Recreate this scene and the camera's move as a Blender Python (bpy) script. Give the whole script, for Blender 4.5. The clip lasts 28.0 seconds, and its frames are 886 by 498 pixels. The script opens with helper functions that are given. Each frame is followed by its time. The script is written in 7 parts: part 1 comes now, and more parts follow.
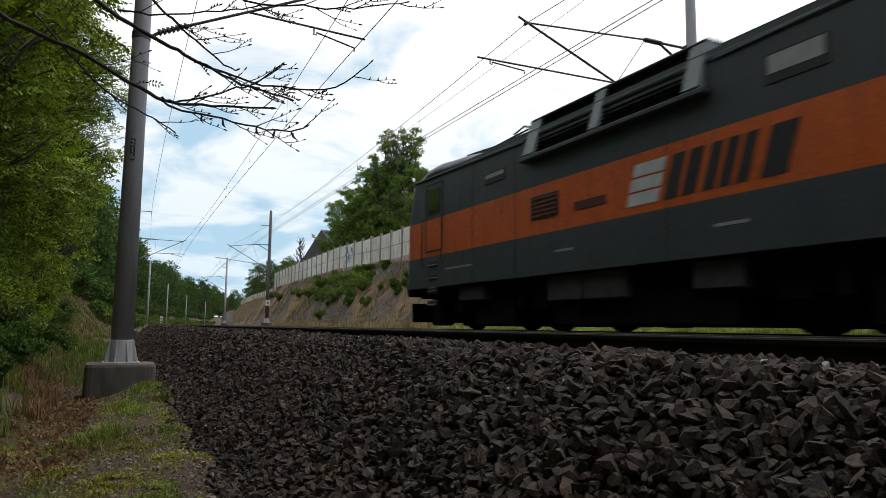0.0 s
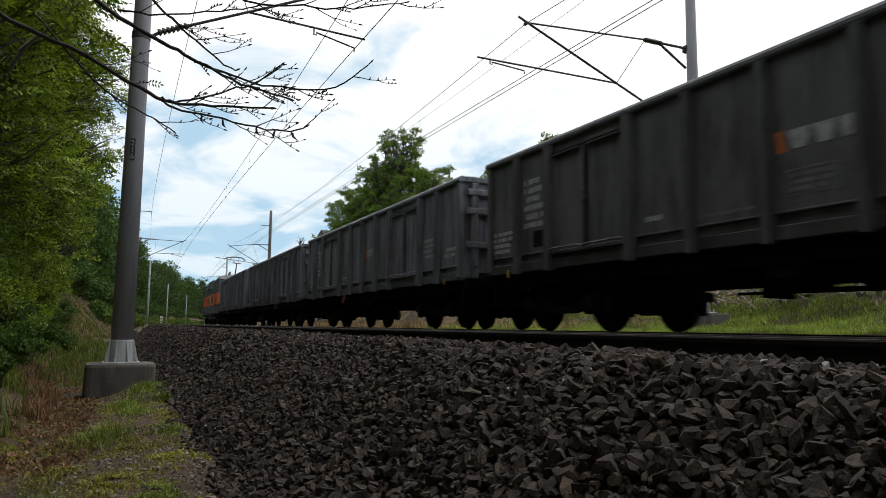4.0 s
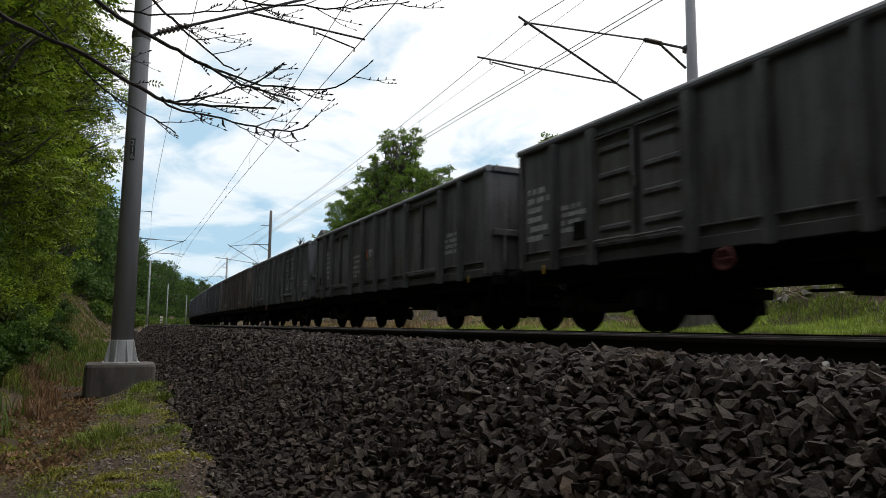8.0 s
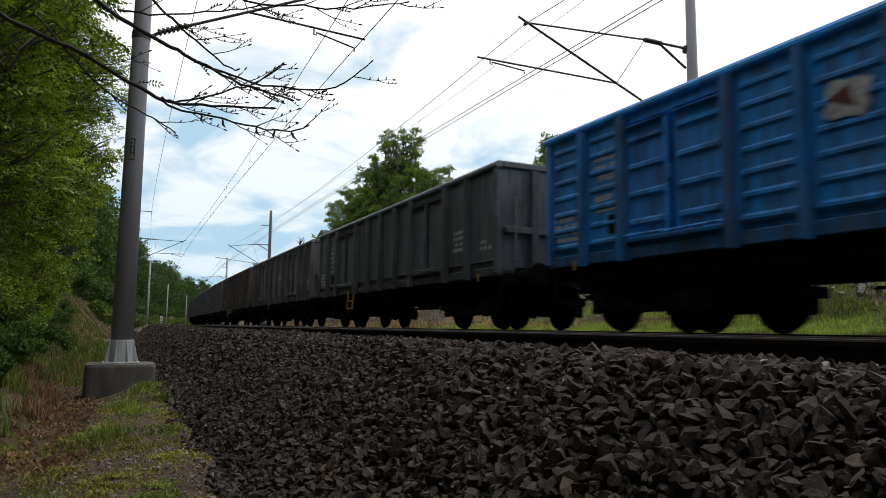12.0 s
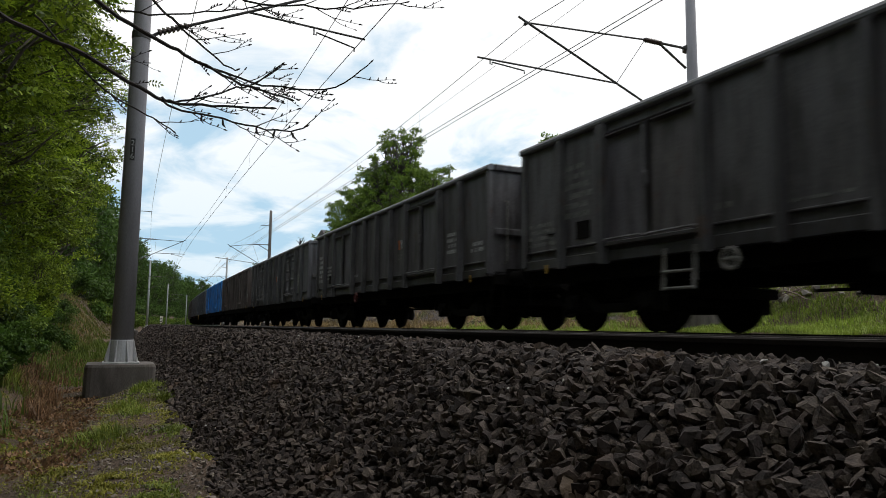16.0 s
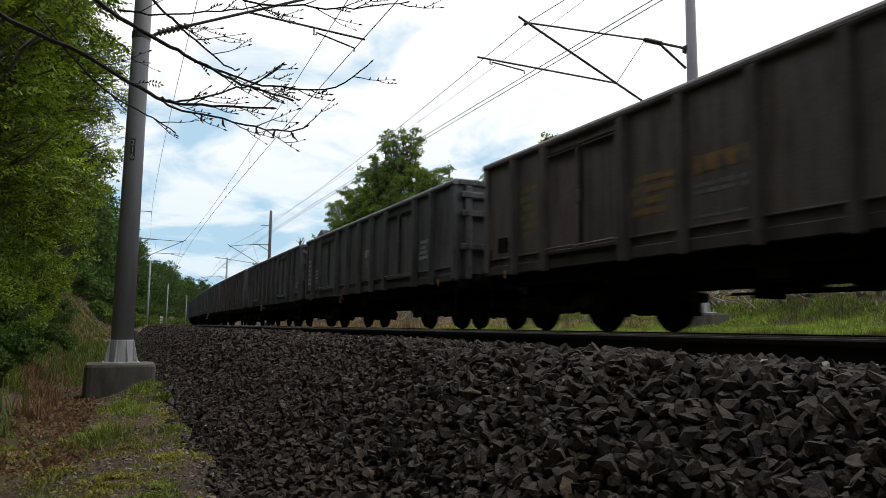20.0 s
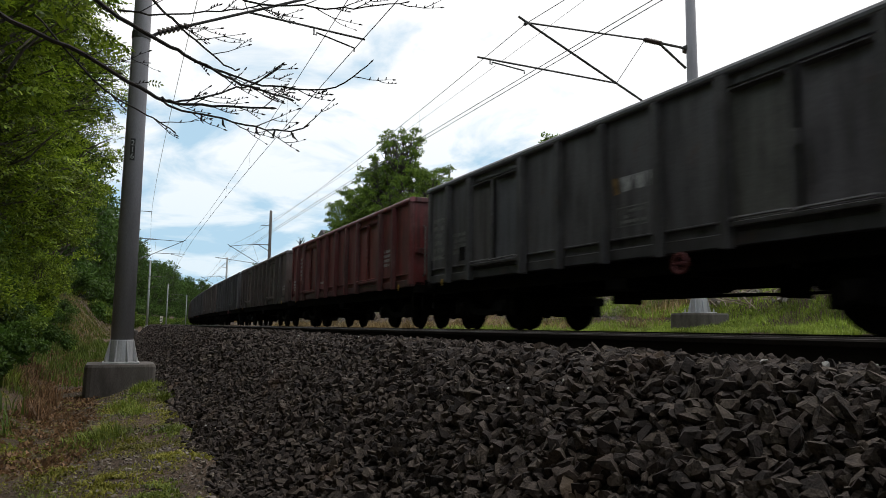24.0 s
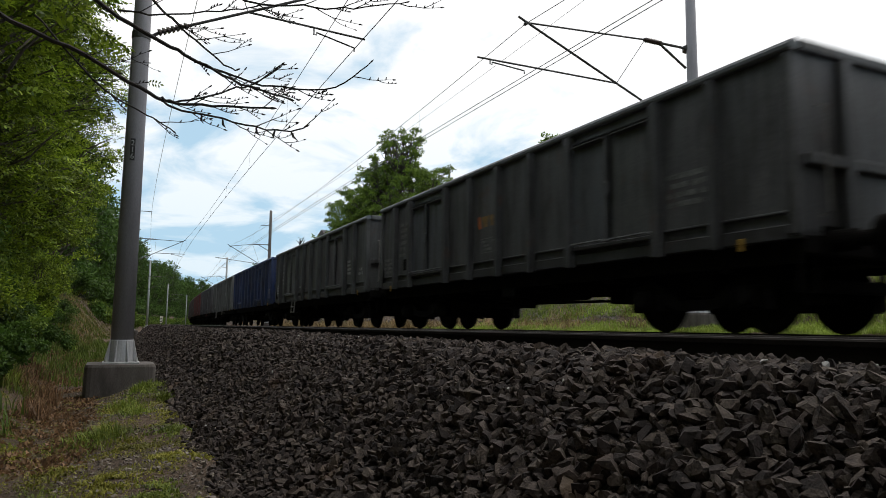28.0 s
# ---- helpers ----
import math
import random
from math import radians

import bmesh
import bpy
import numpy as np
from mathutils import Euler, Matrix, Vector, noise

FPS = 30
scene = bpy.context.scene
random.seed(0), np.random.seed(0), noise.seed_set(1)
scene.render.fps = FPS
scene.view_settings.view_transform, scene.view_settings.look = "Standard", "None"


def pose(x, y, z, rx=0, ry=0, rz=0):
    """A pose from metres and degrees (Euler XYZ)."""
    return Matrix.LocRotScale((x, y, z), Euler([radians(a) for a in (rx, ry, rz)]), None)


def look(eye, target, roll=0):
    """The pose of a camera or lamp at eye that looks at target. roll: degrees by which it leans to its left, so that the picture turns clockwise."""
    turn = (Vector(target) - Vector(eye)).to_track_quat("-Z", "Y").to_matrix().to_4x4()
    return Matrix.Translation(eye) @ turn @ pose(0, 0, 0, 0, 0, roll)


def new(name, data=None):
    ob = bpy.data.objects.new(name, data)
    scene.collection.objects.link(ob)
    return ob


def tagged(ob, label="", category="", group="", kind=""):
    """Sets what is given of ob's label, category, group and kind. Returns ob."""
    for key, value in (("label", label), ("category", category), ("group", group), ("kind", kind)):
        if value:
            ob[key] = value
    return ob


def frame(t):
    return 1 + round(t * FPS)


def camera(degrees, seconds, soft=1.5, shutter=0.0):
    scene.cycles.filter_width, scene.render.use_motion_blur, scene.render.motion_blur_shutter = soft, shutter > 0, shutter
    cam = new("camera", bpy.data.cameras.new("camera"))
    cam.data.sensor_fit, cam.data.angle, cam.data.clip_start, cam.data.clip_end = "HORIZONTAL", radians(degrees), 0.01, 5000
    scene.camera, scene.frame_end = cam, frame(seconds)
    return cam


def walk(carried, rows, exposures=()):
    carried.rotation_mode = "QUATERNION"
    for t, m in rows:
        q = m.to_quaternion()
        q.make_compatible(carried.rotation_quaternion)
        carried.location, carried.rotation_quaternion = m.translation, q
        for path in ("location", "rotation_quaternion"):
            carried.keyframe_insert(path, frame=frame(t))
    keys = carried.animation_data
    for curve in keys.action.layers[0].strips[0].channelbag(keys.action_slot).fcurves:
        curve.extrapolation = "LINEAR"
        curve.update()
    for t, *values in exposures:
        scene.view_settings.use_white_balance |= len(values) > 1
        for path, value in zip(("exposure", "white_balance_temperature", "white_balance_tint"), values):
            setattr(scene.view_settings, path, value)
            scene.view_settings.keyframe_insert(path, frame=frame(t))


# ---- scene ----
EYE = (0.0, 0.0, 0.035)
YAW, TILT = radians(26.074), radians(6.455)
cam = camera(65.09, 28.0, soft=0.8, shutter=0.25)
view = Vector((math.cos(TILT) * math.cos(YAW), -math.cos(TILT) * math.sin(YAW), math.sin(TILT)))
stand = look(EYE, Vector(EYE) + view * 10, 0.693)
walk(cam, [(0.0, stand), (28.0, stand)], exposures=[(0.0, 0.0), (28.0, 0.0)])

# ---- light ----
SUN_EL, SUN_AZ = radians(64), radians(-70)
world = bpy.data.worlds.new("overcast_sky")
scene.world = world
world.use_nodes = True
wn, wl = world.node_tree.nodes, world.node_tree.links
wn.clear()
w_out = wn.new("ShaderNodeOutputWorld")
w_bg = wn.new("ShaderNodeBackground")
w_sky = wn.new("ShaderNodeTexSky")
w_sky.sky_type = 'NISHITA'
w_sky.sun_disc = False
w_sky.sun_elevation = SUN_EL
w_sky.sun_rotation = radians(90) - SUN_AZ
w_coord = wn.new("ShaderNodeTexCoord")
w_sep = wn.new("ShaderNodeSeparateXYZ")
w_up = wn.new("ShaderNodeMath"); w_up.operation = 'ADD'; w_up.inputs[1].default_value = 0.16
w_dx = wn.new("ShaderNodeMath"); w_dx.operation = 'DIVIDE'
w_dy = wn.new("ShaderNodeMath"); w_dy.operation = 'DIVIDE'
w_flat = wn.new("ShaderNodeCombineXYZ")
w_noise = wn.new("ShaderNodeTexNoise")
w_noise.inputs["Scale"].default_value = 2.1
w_noise.inputs["Detail"].default_value = 7
w_noise.inputs["Roughness"].default_value = 0.55
w_noise.inputs["Distortion"].default_value = 0.5
w_ramp = wn.new("ShaderNodeValToRGB")
w_ramp.color_ramp.elements[0].position = 0.39
w_ramp.color_ramp.elements[0].color = (0.50, 0.725, 0.90, 1)
w_ramp.color_ramp.elements[1].position = 0.56
w_ramp.color_ramp.elements[1].color = (1.20, 1.19, 1.17, 1)
w_mix = wn.new("ShaderNodeMix"); w_mix.data_type = 'RGBA'
w_mix.inputs[0].default_value = 0.88
w_scale = wn.new("ShaderNodeMix"); w_scale.data_type = 'RGBA'; w_scale.blend_type = 'MULTIPLY'
w_scale.inputs[0].default_value = 1.0
w_scale.inputs[7].default_value = (0.10, 0.10, 0.10, 1)
wl.new(w_coord.outputs["Generated"], w_sep.inputs[0])
wl.new(w_sep.outputs[2], w_up.inputs[0])
wl.new(w_sep.outputs[0], w_dx.inputs[0]); wl.new(w_up.outputs[0], w_dx.inputs[1])
wl.new(w_sep.outputs[1], w_dy.inputs[0]); wl.new(w_up.outputs[0], w_dy.inputs[1])
wl.new(w_dx.outputs[0], w_flat.inputs[0]); wl.new(w_dy.outputs[0], w_flat.inputs[1])
wl.new(w_flat.outputs[0], w_noise.inputs["Vector"])
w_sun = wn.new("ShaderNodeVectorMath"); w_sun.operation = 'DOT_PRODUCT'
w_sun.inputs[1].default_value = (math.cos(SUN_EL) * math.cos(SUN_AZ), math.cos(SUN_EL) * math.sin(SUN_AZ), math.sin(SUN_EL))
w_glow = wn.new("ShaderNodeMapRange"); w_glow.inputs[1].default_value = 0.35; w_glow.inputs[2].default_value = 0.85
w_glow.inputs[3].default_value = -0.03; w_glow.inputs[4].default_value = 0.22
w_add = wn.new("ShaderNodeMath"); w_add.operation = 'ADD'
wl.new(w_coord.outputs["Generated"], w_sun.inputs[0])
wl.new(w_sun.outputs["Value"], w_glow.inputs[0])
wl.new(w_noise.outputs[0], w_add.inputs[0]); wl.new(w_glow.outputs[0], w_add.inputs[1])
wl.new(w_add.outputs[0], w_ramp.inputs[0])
wl.new(w_sky.outputs[0], w_scale.inputs[6])
wl.new(w_scale.outputs[2], w_mix.inputs[6])
wl.new(w_ramp.outputs[0], w_mix.inputs[7])
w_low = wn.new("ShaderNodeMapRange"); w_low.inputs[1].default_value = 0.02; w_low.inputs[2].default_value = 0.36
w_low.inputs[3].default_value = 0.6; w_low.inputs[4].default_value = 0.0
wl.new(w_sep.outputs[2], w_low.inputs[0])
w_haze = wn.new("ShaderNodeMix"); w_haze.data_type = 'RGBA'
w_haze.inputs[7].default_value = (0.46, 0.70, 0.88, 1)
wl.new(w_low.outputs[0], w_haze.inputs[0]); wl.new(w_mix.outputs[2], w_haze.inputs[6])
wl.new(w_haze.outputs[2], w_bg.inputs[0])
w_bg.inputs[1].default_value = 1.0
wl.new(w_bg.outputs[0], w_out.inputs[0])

sun_data = bpy.data.lights.new("sun", 'SUN')
sun_data.energy, sun_data.angle, sun_data.color = 1.2, radians(14), (1.0, 0.97, 0.92)
sun = new("sun", sun_data)
sun_dir = Vector((math.cos(SUN_EL) * math.cos(SUN_AZ), math.cos(SUN_EL) * math.sin(SUN_AZ), math.sin(SUN_EL)))
sun.matrix_world = look(sun_dir * 50, (0, 0, 0))

# ---- plan: two tracks on one curve; s runs along the far track, o is the offset to its left ----
R, D = 1169.13, 8.155
NEAR = 3.997                     # offset of the near track
GAUGE = 0.7535                   # half distance of the rail centres


def arc(s, o, z=0.0):
    a = s / R
    return Vector(((R + o) * math.sin(a), -(D + R) + (R + o) * math.cos(a), z))


def on_track(s, o=0.0, z=0.0):
    return Matrix.Translation(arc(s, o, z)) @ Matrix.Rotation(-s / R, 4, 'Z')


# ---- materials ----
def nodes_of(name):
    m = bpy.data.materials.new(name)
    m.use_nodes = True
    n, l = m.node_tree.nodes, m.node_tree.links
    return m, n, l, n["Principled BSDF"]


def surface(name, low, high, rough=0.8, scale=6.0, fine=60.0, bump=0.3, bump_size=0.01, metal=0.0,
            stain=None, stain_scale=1.2, stain_at=0.58, island=0.0, coords="Object", stretch=(1, 1, 1), spec=0.5,
            world_space=False, per_object=0.0):
    """Two colours mixed by coarse and fine noise, an optional stain colour, fine relief."""
    m, n, l, b = nodes_of(name)
    tc = n.new("ShaderNodeTexCoord")
    mp = n.new("ShaderNodeMapping")
    mp.inputs["Scale"].default_value = stretch
    if world_space:
        geo = n.new("ShaderNodeNewGeometry")
        l.new(geo.outputs["Position"], mp.inputs[0])
    else:
        l.new(tc.outputs[coords], mp.inputs[0])
    n1 = n.new("ShaderNodeTexNoise"); n1.inputs["Scale"].default_value = scale; n1.inputs["Detail"].default_value = 6
    n2 = n.new("ShaderNodeTexNoise"); n2.inputs["Scale"].default_value = fine; n2.inputs["Detail"].default_value = 4
    l.new(mp.outputs[0], n1.inputs["Vector"]); l.new(mp.outputs[0], n2.inputs["Vector"])
    add = n.new("ShaderNodeMath"); add.operation = 'MULTIPLY_ADD'
    add.inputs[1].default_value = 0.5
    l.new(n2.outputs[0], add.inputs[0])
    half = n.new("ShaderNodeMath"); half.operation = 'MULTIPLY'; half.inputs[1].default_value = 0.5
    l.new(n1.outputs[0], half.inputs[0]); l.new(half.outputs[0], add.inputs[2])
    mr = n.new("ShaderNodeMapRange"); mr.inputs[1].default_value = 0.36; mr.inputs[2].default_value = 0.64
    l.new(add.outputs[0], mr.inputs[0])
    mx = n.new("ShaderNodeMix"); mx.data_type = 'RGBA'
    mx.inputs[6].default_value, mx.inputs[7].default_value = (*low, 1), (*high, 1)
    l.new(mr.outputs[0], mx.inputs[0])
    col = mx.outputs[2]
    if stain:
        n3 = n.new("ShaderNodeTexNoise"); n3.inputs["Scale"].default_value = stain_scale; n3.inputs["Detail"].default_value = 5
        l.new(mp.outputs[0], n3.inputs["Vector"])
        r3 = n.new("ShaderNodeMapRange"); r3.inputs[1].default_value = stain_at; r3.inputs[2].default_value = stain_at + 0.12
        l.new(n3.outputs[0], r3.inputs[0])
        m3 = n.new("ShaderNodeMix"); m3.data_type = 'RGBA'; m3.inputs[7].default_value = (*stain, 1)
        l.new(r3.outputs[0], m3.inputs[0]); l.new(col, m3.inputs[6])
        col = m3.outputs[2]
    if island or per_object:
        if island:
            src = n.new("ShaderNodeNewGeometry").outputs["Random Per Island"]
        else:
            src = n.new("ShaderNodeObjectInfo").outputs["Random"]
        amount = island or per_object
        hv = n.new("ShaderNodeHueSaturation")
        vr = n.new("ShaderNodeMapRange"); vr.inputs[3].default_value = 1 - amount; vr.inputs[4].default_value = 1 + amount
        l.new(src, vr.inputs[0]); l.new(vr.outputs[0], hv.inputs["Value"]); l.new(col, hv.inputs["Color"])
        hr = n.new("ShaderNodeMapRange"); hr.inputs[3].default_value = 0.48; hr.inputs[4].default_value = 0.52
        l.new(src, hr.inputs[0]); l.new(hr.outputs[0], hv.inputs["Hue"])
        col = hv.outputs[0]
    l.new(col, b.inputs["Base Color"])
    b.inputs["Roughness"].default_value, b.inputs["Metallic"].default_value = rough, metal
    b.inputs["Specular IOR Level"].default_value = spec
    if bump:
        bp = n.new("ShaderNodeBump"); bp.inputs["Strength"].default_value = bump; bp.inputs["Distance"].default_value = bump_size
        l.new(add.outputs[0], bp.inputs["Height"]); l.new(bp.outputs[0], b.inputs["Normal"])
    return m


def weathered_paint(name, rough=0.6, dirt=(0.030, 0.025, 0.022), rust=(0.09, 0.04, 0.022), dirt_amount=0.62, dust_amount=0.72):
    """Paint in the object's own colour with vertical streaks of grime, rust patches and a faint rubbed grain."""
    m, n, l, b = nodes_of(name)
    info = n.new("ShaderNodeObjectInfo")
    tc = n.new("ShaderNodeTexCoord")
    off = n.new("ShaderNodeVectorMath"); off.operation = 'ADD'
    big = n.new("ShaderNodeMath"); big.operation = 'MULTIPLY'; big.inputs[1].default_value = 90
    l.new(info.outputs["Random"], big.inputs[0])
    l.new(tc.outputs["Object"], off.inputs[0]); l.new(big.outputs[0], off.inputs[1])
    mp = n.new("ShaderNodeMapping"); mp.inputs["Scale"].default_value = (4.4, 4.4, 0.45)
    l.new(off.outputs[0], mp.inputs[0])
    streak = n.new("ShaderNodeTexNoise"); streak.inputs["Scale"].default_value = 1.6; streak.inputs["Detail"].default_value = 8
    l.new(mp.outputs[0], streak.inputs["Vector"])
    patch = n.new("ShaderNodeTexNoise"); patch.inputs["Scale"].default_value = 1.7; patch.inputs["Detail"].default_value = 9
    patch.inputs["Roughness"].default_value = 0.65
    l.new(off.outputs[0], patch.inputs["Vector"])
    fine = n.new("ShaderNodeTexNoise"); fine.inputs["Scale"].default_value = 34; fine.inputs["Detail"].default_value = 5
    l.new(off.outputs[0], fine.inputs["Vector"])
    r1 = n.new("ShaderNodeMapRange"); r1.inputs[1].default_value = 0.42; r1.inputs[2].default_value = 0.62
    r1.inputs[4].default_value = dirt_amount
    l.new(streak.outputs[0], r1.inputs[0])
    m1 = n.new("ShaderNodeMix"); m1.data_type = 'RGBA'; m1.inputs[7].default_value = (*dirt, 1)
    l.new(r1.outputs[0], m1.inputs[0]); l.new(info.outputs["Color"], m1.inputs[6])
    dust = n.new("ShaderNodeTexNoise"); dust.inputs["Scale"].default_value = 1.25; dust.inputs["Detail"].default_value = 10
    dust.inputs["Roughness"].default_value = 0.7
    mpd = n.new("ShaderNodeMapping"); mpd.inputs["Scale"].default_value = (1.6, 1.6, 1.0); mpd.inputs["Location"].default_value = (7, 3, 11)
    l.new(off.outputs[0], mpd.inputs[0]); l.new(mpd.outputs[0], dust.inputs["Vector"])
    rd = n.new("ShaderNodeMapRange"); rd.inputs[1].default_value = 0.45; rd.inputs[2].default_value = 0.68; rd.inputs[4].default_value = dust_amount
    l.new(dust.outputs[0], rd.inputs[0])
    md = n.new("ShaderNodeMix"); md.data_type = 'RGBA'; mdc = n.new("ShaderNodeMix"); mdc.data_type = 'RGBA'; mdc.inputs[0].default_value = 0.74; mdc.inputs[6].default_value = (0.20, 0.194, 0.188, 1)
    l.new(info.outputs["Color"], mdc.inputs[7]); l.new(mdc.outputs[2], md.inputs[7])
    l.new(rd.outputs[0], md.inputs[0]); l.new(m1.outputs[2], md.inputs[6])
    r2 = n.new("ShaderNodeMapRange"); r2.inputs[1].default_value = 0.60; r2.inputs[2].default_value = 0.74
    r2.inputs[4].default_value = 0.7
    l.new(patch.outputs[0], r2.inputs[0])
    m2 = n.new("ShaderNodeMix"); m2.data_type = 'RGBA'; m2.inputs[7].default_value = (*rust, 1)
    l.new(r2.outputs[0], m2.inputs[0]); l.new(md.outputs[2], m2.inputs[6])
    r3 = n.new("ShaderNodeMapRange"); r3.inputs[3].default_value = 0.45; r3.inputs[4].default_value = 1.6
    l.new(fine.outputs[0], r3.inputs[0])
    m3 = n.new("ShaderNodeMix"); m3.data_type = 'RGBA'; m3.blend_type = 'MULTIPLY'; m3.inputs[0].default_value = 1
    l.new(m2.outputs[2], m3.inputs[6]); l.new(r3.outputs[0], m3.inputs[7])
    l.new(m3.outputs[2], b.inputs["Base Color"])
    rr = n.new("ShaderNodeMapRange"); rr.inputs[1].default_value, rr.inputs[2].default_value = 0.35, 0.68
    rr.inputs[3].default_value, rr.inputs[4].default_value = rough, rough + 0.25
    l.new(dust.outputs[0], rr.inputs[0]); l.new(rr.outputs[0], b.inputs["Roughness"])
    b.inputs["Specular IOR Level"].default_value = 0.5
    bp = n.new("ShaderNodeBump"); bp.inputs["Strength"].default_value = 0.35; bp.inputs["Distance"].default_value = 0.025
    l.new(patch.outputs[0], bp.inputs["Height"]); l.new(bp.outputs[0], b.inputs["Normal"])
    return m


M = {}
M["paint"] = weathered_paint("wagon_paint", 0.44, (0.020, 0.016, 0.014), dirt_amount=0.72, dust_amount=0.85)
M["rail_paint"] = weathered_paint("top_rail_paint", 0.34, dirt_amount=0.4, dust_amount=0.85)
M["loco_paint"] = weathered_paint("locomotive_paint", 0.40, (0.05, 0.045, 0.04), (0.06, 0.045, 0.035), 0.16, 0.08)
# grime and wheel steel near black: shade beneath the train is in the colour
M["under"] = surface("shaded_underframe_grime", (0.004, 0.0037, 0.0034), (0.013, 0.011, 0.010), 0.95, 5, 40, 0.4, 0.01, spec=0.12)
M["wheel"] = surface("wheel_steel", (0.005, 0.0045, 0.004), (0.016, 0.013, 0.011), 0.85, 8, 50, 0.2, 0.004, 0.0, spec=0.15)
M["marking"] = surface("faded_white_marking", (0.20, 0.20, 0.20), (0.52, 0.52, 0.52), 0.7, 12, 80, 0.1, 0.002)
M["faint_mark"] = surface("rubbed_marking", (0.07, 0.07, 0.068), (0.24, 0.24, 0.23), 0.75, 9, 60, 0.1, 0.002)
M["mark_orange"] = surface("orange_marking", (0.42, 0.10, 0.02), (0.62, 0.17, 0.03), 0.6, 10, 60, 0.1, 0.002)
M["mark_ochre"] = surface("faded_ochre_marking", (0.10, 0.06, 0.02), (0.34, 0.20, 0.07), 0.7, 12, 80, 0.1, 0.002)
M["yellow"] = surface("yellow_paint", (0.28, 0.16, 0.02), (0.45, 0.27, 0.04), 0.6, 10, 60, 0.2, 0.003)
M["red_mark"] = surface("dark_red_paint", (0.07, 0.014, 0.016), (0.14, 0.024, 0.026), 0.6, 10, 60, 0.2, 0.003)
M["grey_paint"] = surface("pale_grey_paint", (0.30, 0.30, 0.29), (0.42, 0.42, 0.40), 0.55, 6, 50, 0.2, 0.003)
M["dull_grey"] = surface("grimy_grey_paint", (0.10, 0.095, 0.088), (0.24, 0.23, 0.215), 0.65, 8, 50, 0.2, 0.003)
M["black"] = surface("black_paint", (0.015, 0.015, 0.016), (0.03, 0.03, 0.03), 0.55, 6, 50, 0.2, 0.003)
M["coal"] = surface("coal_load", (0.012, 0.012, 0.012), (0.05, 0.05, 0.05), 0.9, 9, 30, 1.0, 0.1)
M["rail_side"] = surface("rusty_rail_side", (0.006, 0.0046, 0.004), (0.017, 0.012, 0.010), 0.9, 4, 60, 0.4, 0.004, spec=0.2)
M["rail_top"] = surface("worn_rail_head", (0.035, 0.032, 0.030), (0.085, 0.078, 0.073), 0.5, 3, 80, 0.05, 0.001, 0.9, stretch=(0.2, 4, 4))
M["sleeper"] = surface("concrete_sleeper", (0.10, 0.09, 0.08), (0.22, 0.20, 0.18), 0.9, 5, 60, 0.4, 0.006)
M["stone"] = surface("basalt_ballast", (0.0098, 0.0071, 0.0062), (0.074, 0.0555, 0.0475), 0.85, 22, 110, 0.9, 0.010, island=0.72, world_space=True,
                     stain=(0.060, 0.038, 0.027), stain_scale=1.6, stain_at=0.60, spec=0.28)
M["stone_one"] = surface("basalt_ballast_stone", (0.0098, 0.0071, 0.0062), (0.074, 0.0555, 0.0475), 0.85, 22, 110, 0.9, 0.010, per_object=0.6,
                         world_space=True, stain=(0.055, 0.038, 0.027), stain_scale=1.6, stain_at=0.60, spec=0.28)
# bed set near black to paint the shade in the gaps between stones
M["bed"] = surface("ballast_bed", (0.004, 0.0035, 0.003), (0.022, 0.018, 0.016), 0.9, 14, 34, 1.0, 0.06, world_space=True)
M["concrete"] = surface("grey_concrete", (0.07, 0.060, 0.054), (0.145, 0.126, 0.114), 0.88, 3, 50, 0.4, 0.006, stain=(0.05, 0.042, 0.037), stain_at=0.53, stretch=(2.2, 2.2, 0.6))
M["galvanised"] = surface("dull_galvanised_steel", (0.40, 0.40, 0.41), (0.56, 0.56, 0.57), 0.55, 3, 40, 0.12, 0.003, 0.35,
                          stain=(0.34, 0.33, 0.32), stretch=(3, 3, 0.5))
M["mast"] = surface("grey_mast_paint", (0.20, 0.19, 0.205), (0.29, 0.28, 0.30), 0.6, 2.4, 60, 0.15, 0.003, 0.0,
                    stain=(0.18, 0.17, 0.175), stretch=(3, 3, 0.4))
# paler grey for most masts farther along the line
M["far_mast"] = surface("pale_far_mast", (0.34, 0.35, 0.34), (0.46, 0.47, 0.46), 0.6, 2.4, 60, 0.15, 0.003, 0.0, stretch=(3, 3, 0.4))
M["panel"] = surface("pale_concrete_panel", (0.62, 0.59, 0.50), (0.84, 0.81, 0.72), 0.88, 1.3, 40, 0.3, 0.004, stain=(0.42, 0.37, 0.27),
                     stain_scale=1.5, stain_at=0.56, stretch=(2.5, 2.5, 0.7), world_space=True, per_object=0.12)
M["rust_mast"] = surface("dark_weathered_mast", (0.10, 0.09, 0.083), (0.19, 0.165, 0.15), 0.8, 3, 50, 0.2, 0.003, stretch=(3, 3, 0.4))
M["wire"] = surface("dark_wire", (0.02, 0.02, 0.02), (0.05, 0.045, 0.04), 0.5, 5, 50, 0)
M["porcelain"] = surface("brown_insulator", (0.035, 0.02, 0.016), (0.06, 0.035, 0.025), 0.3, 5, 50, 0)


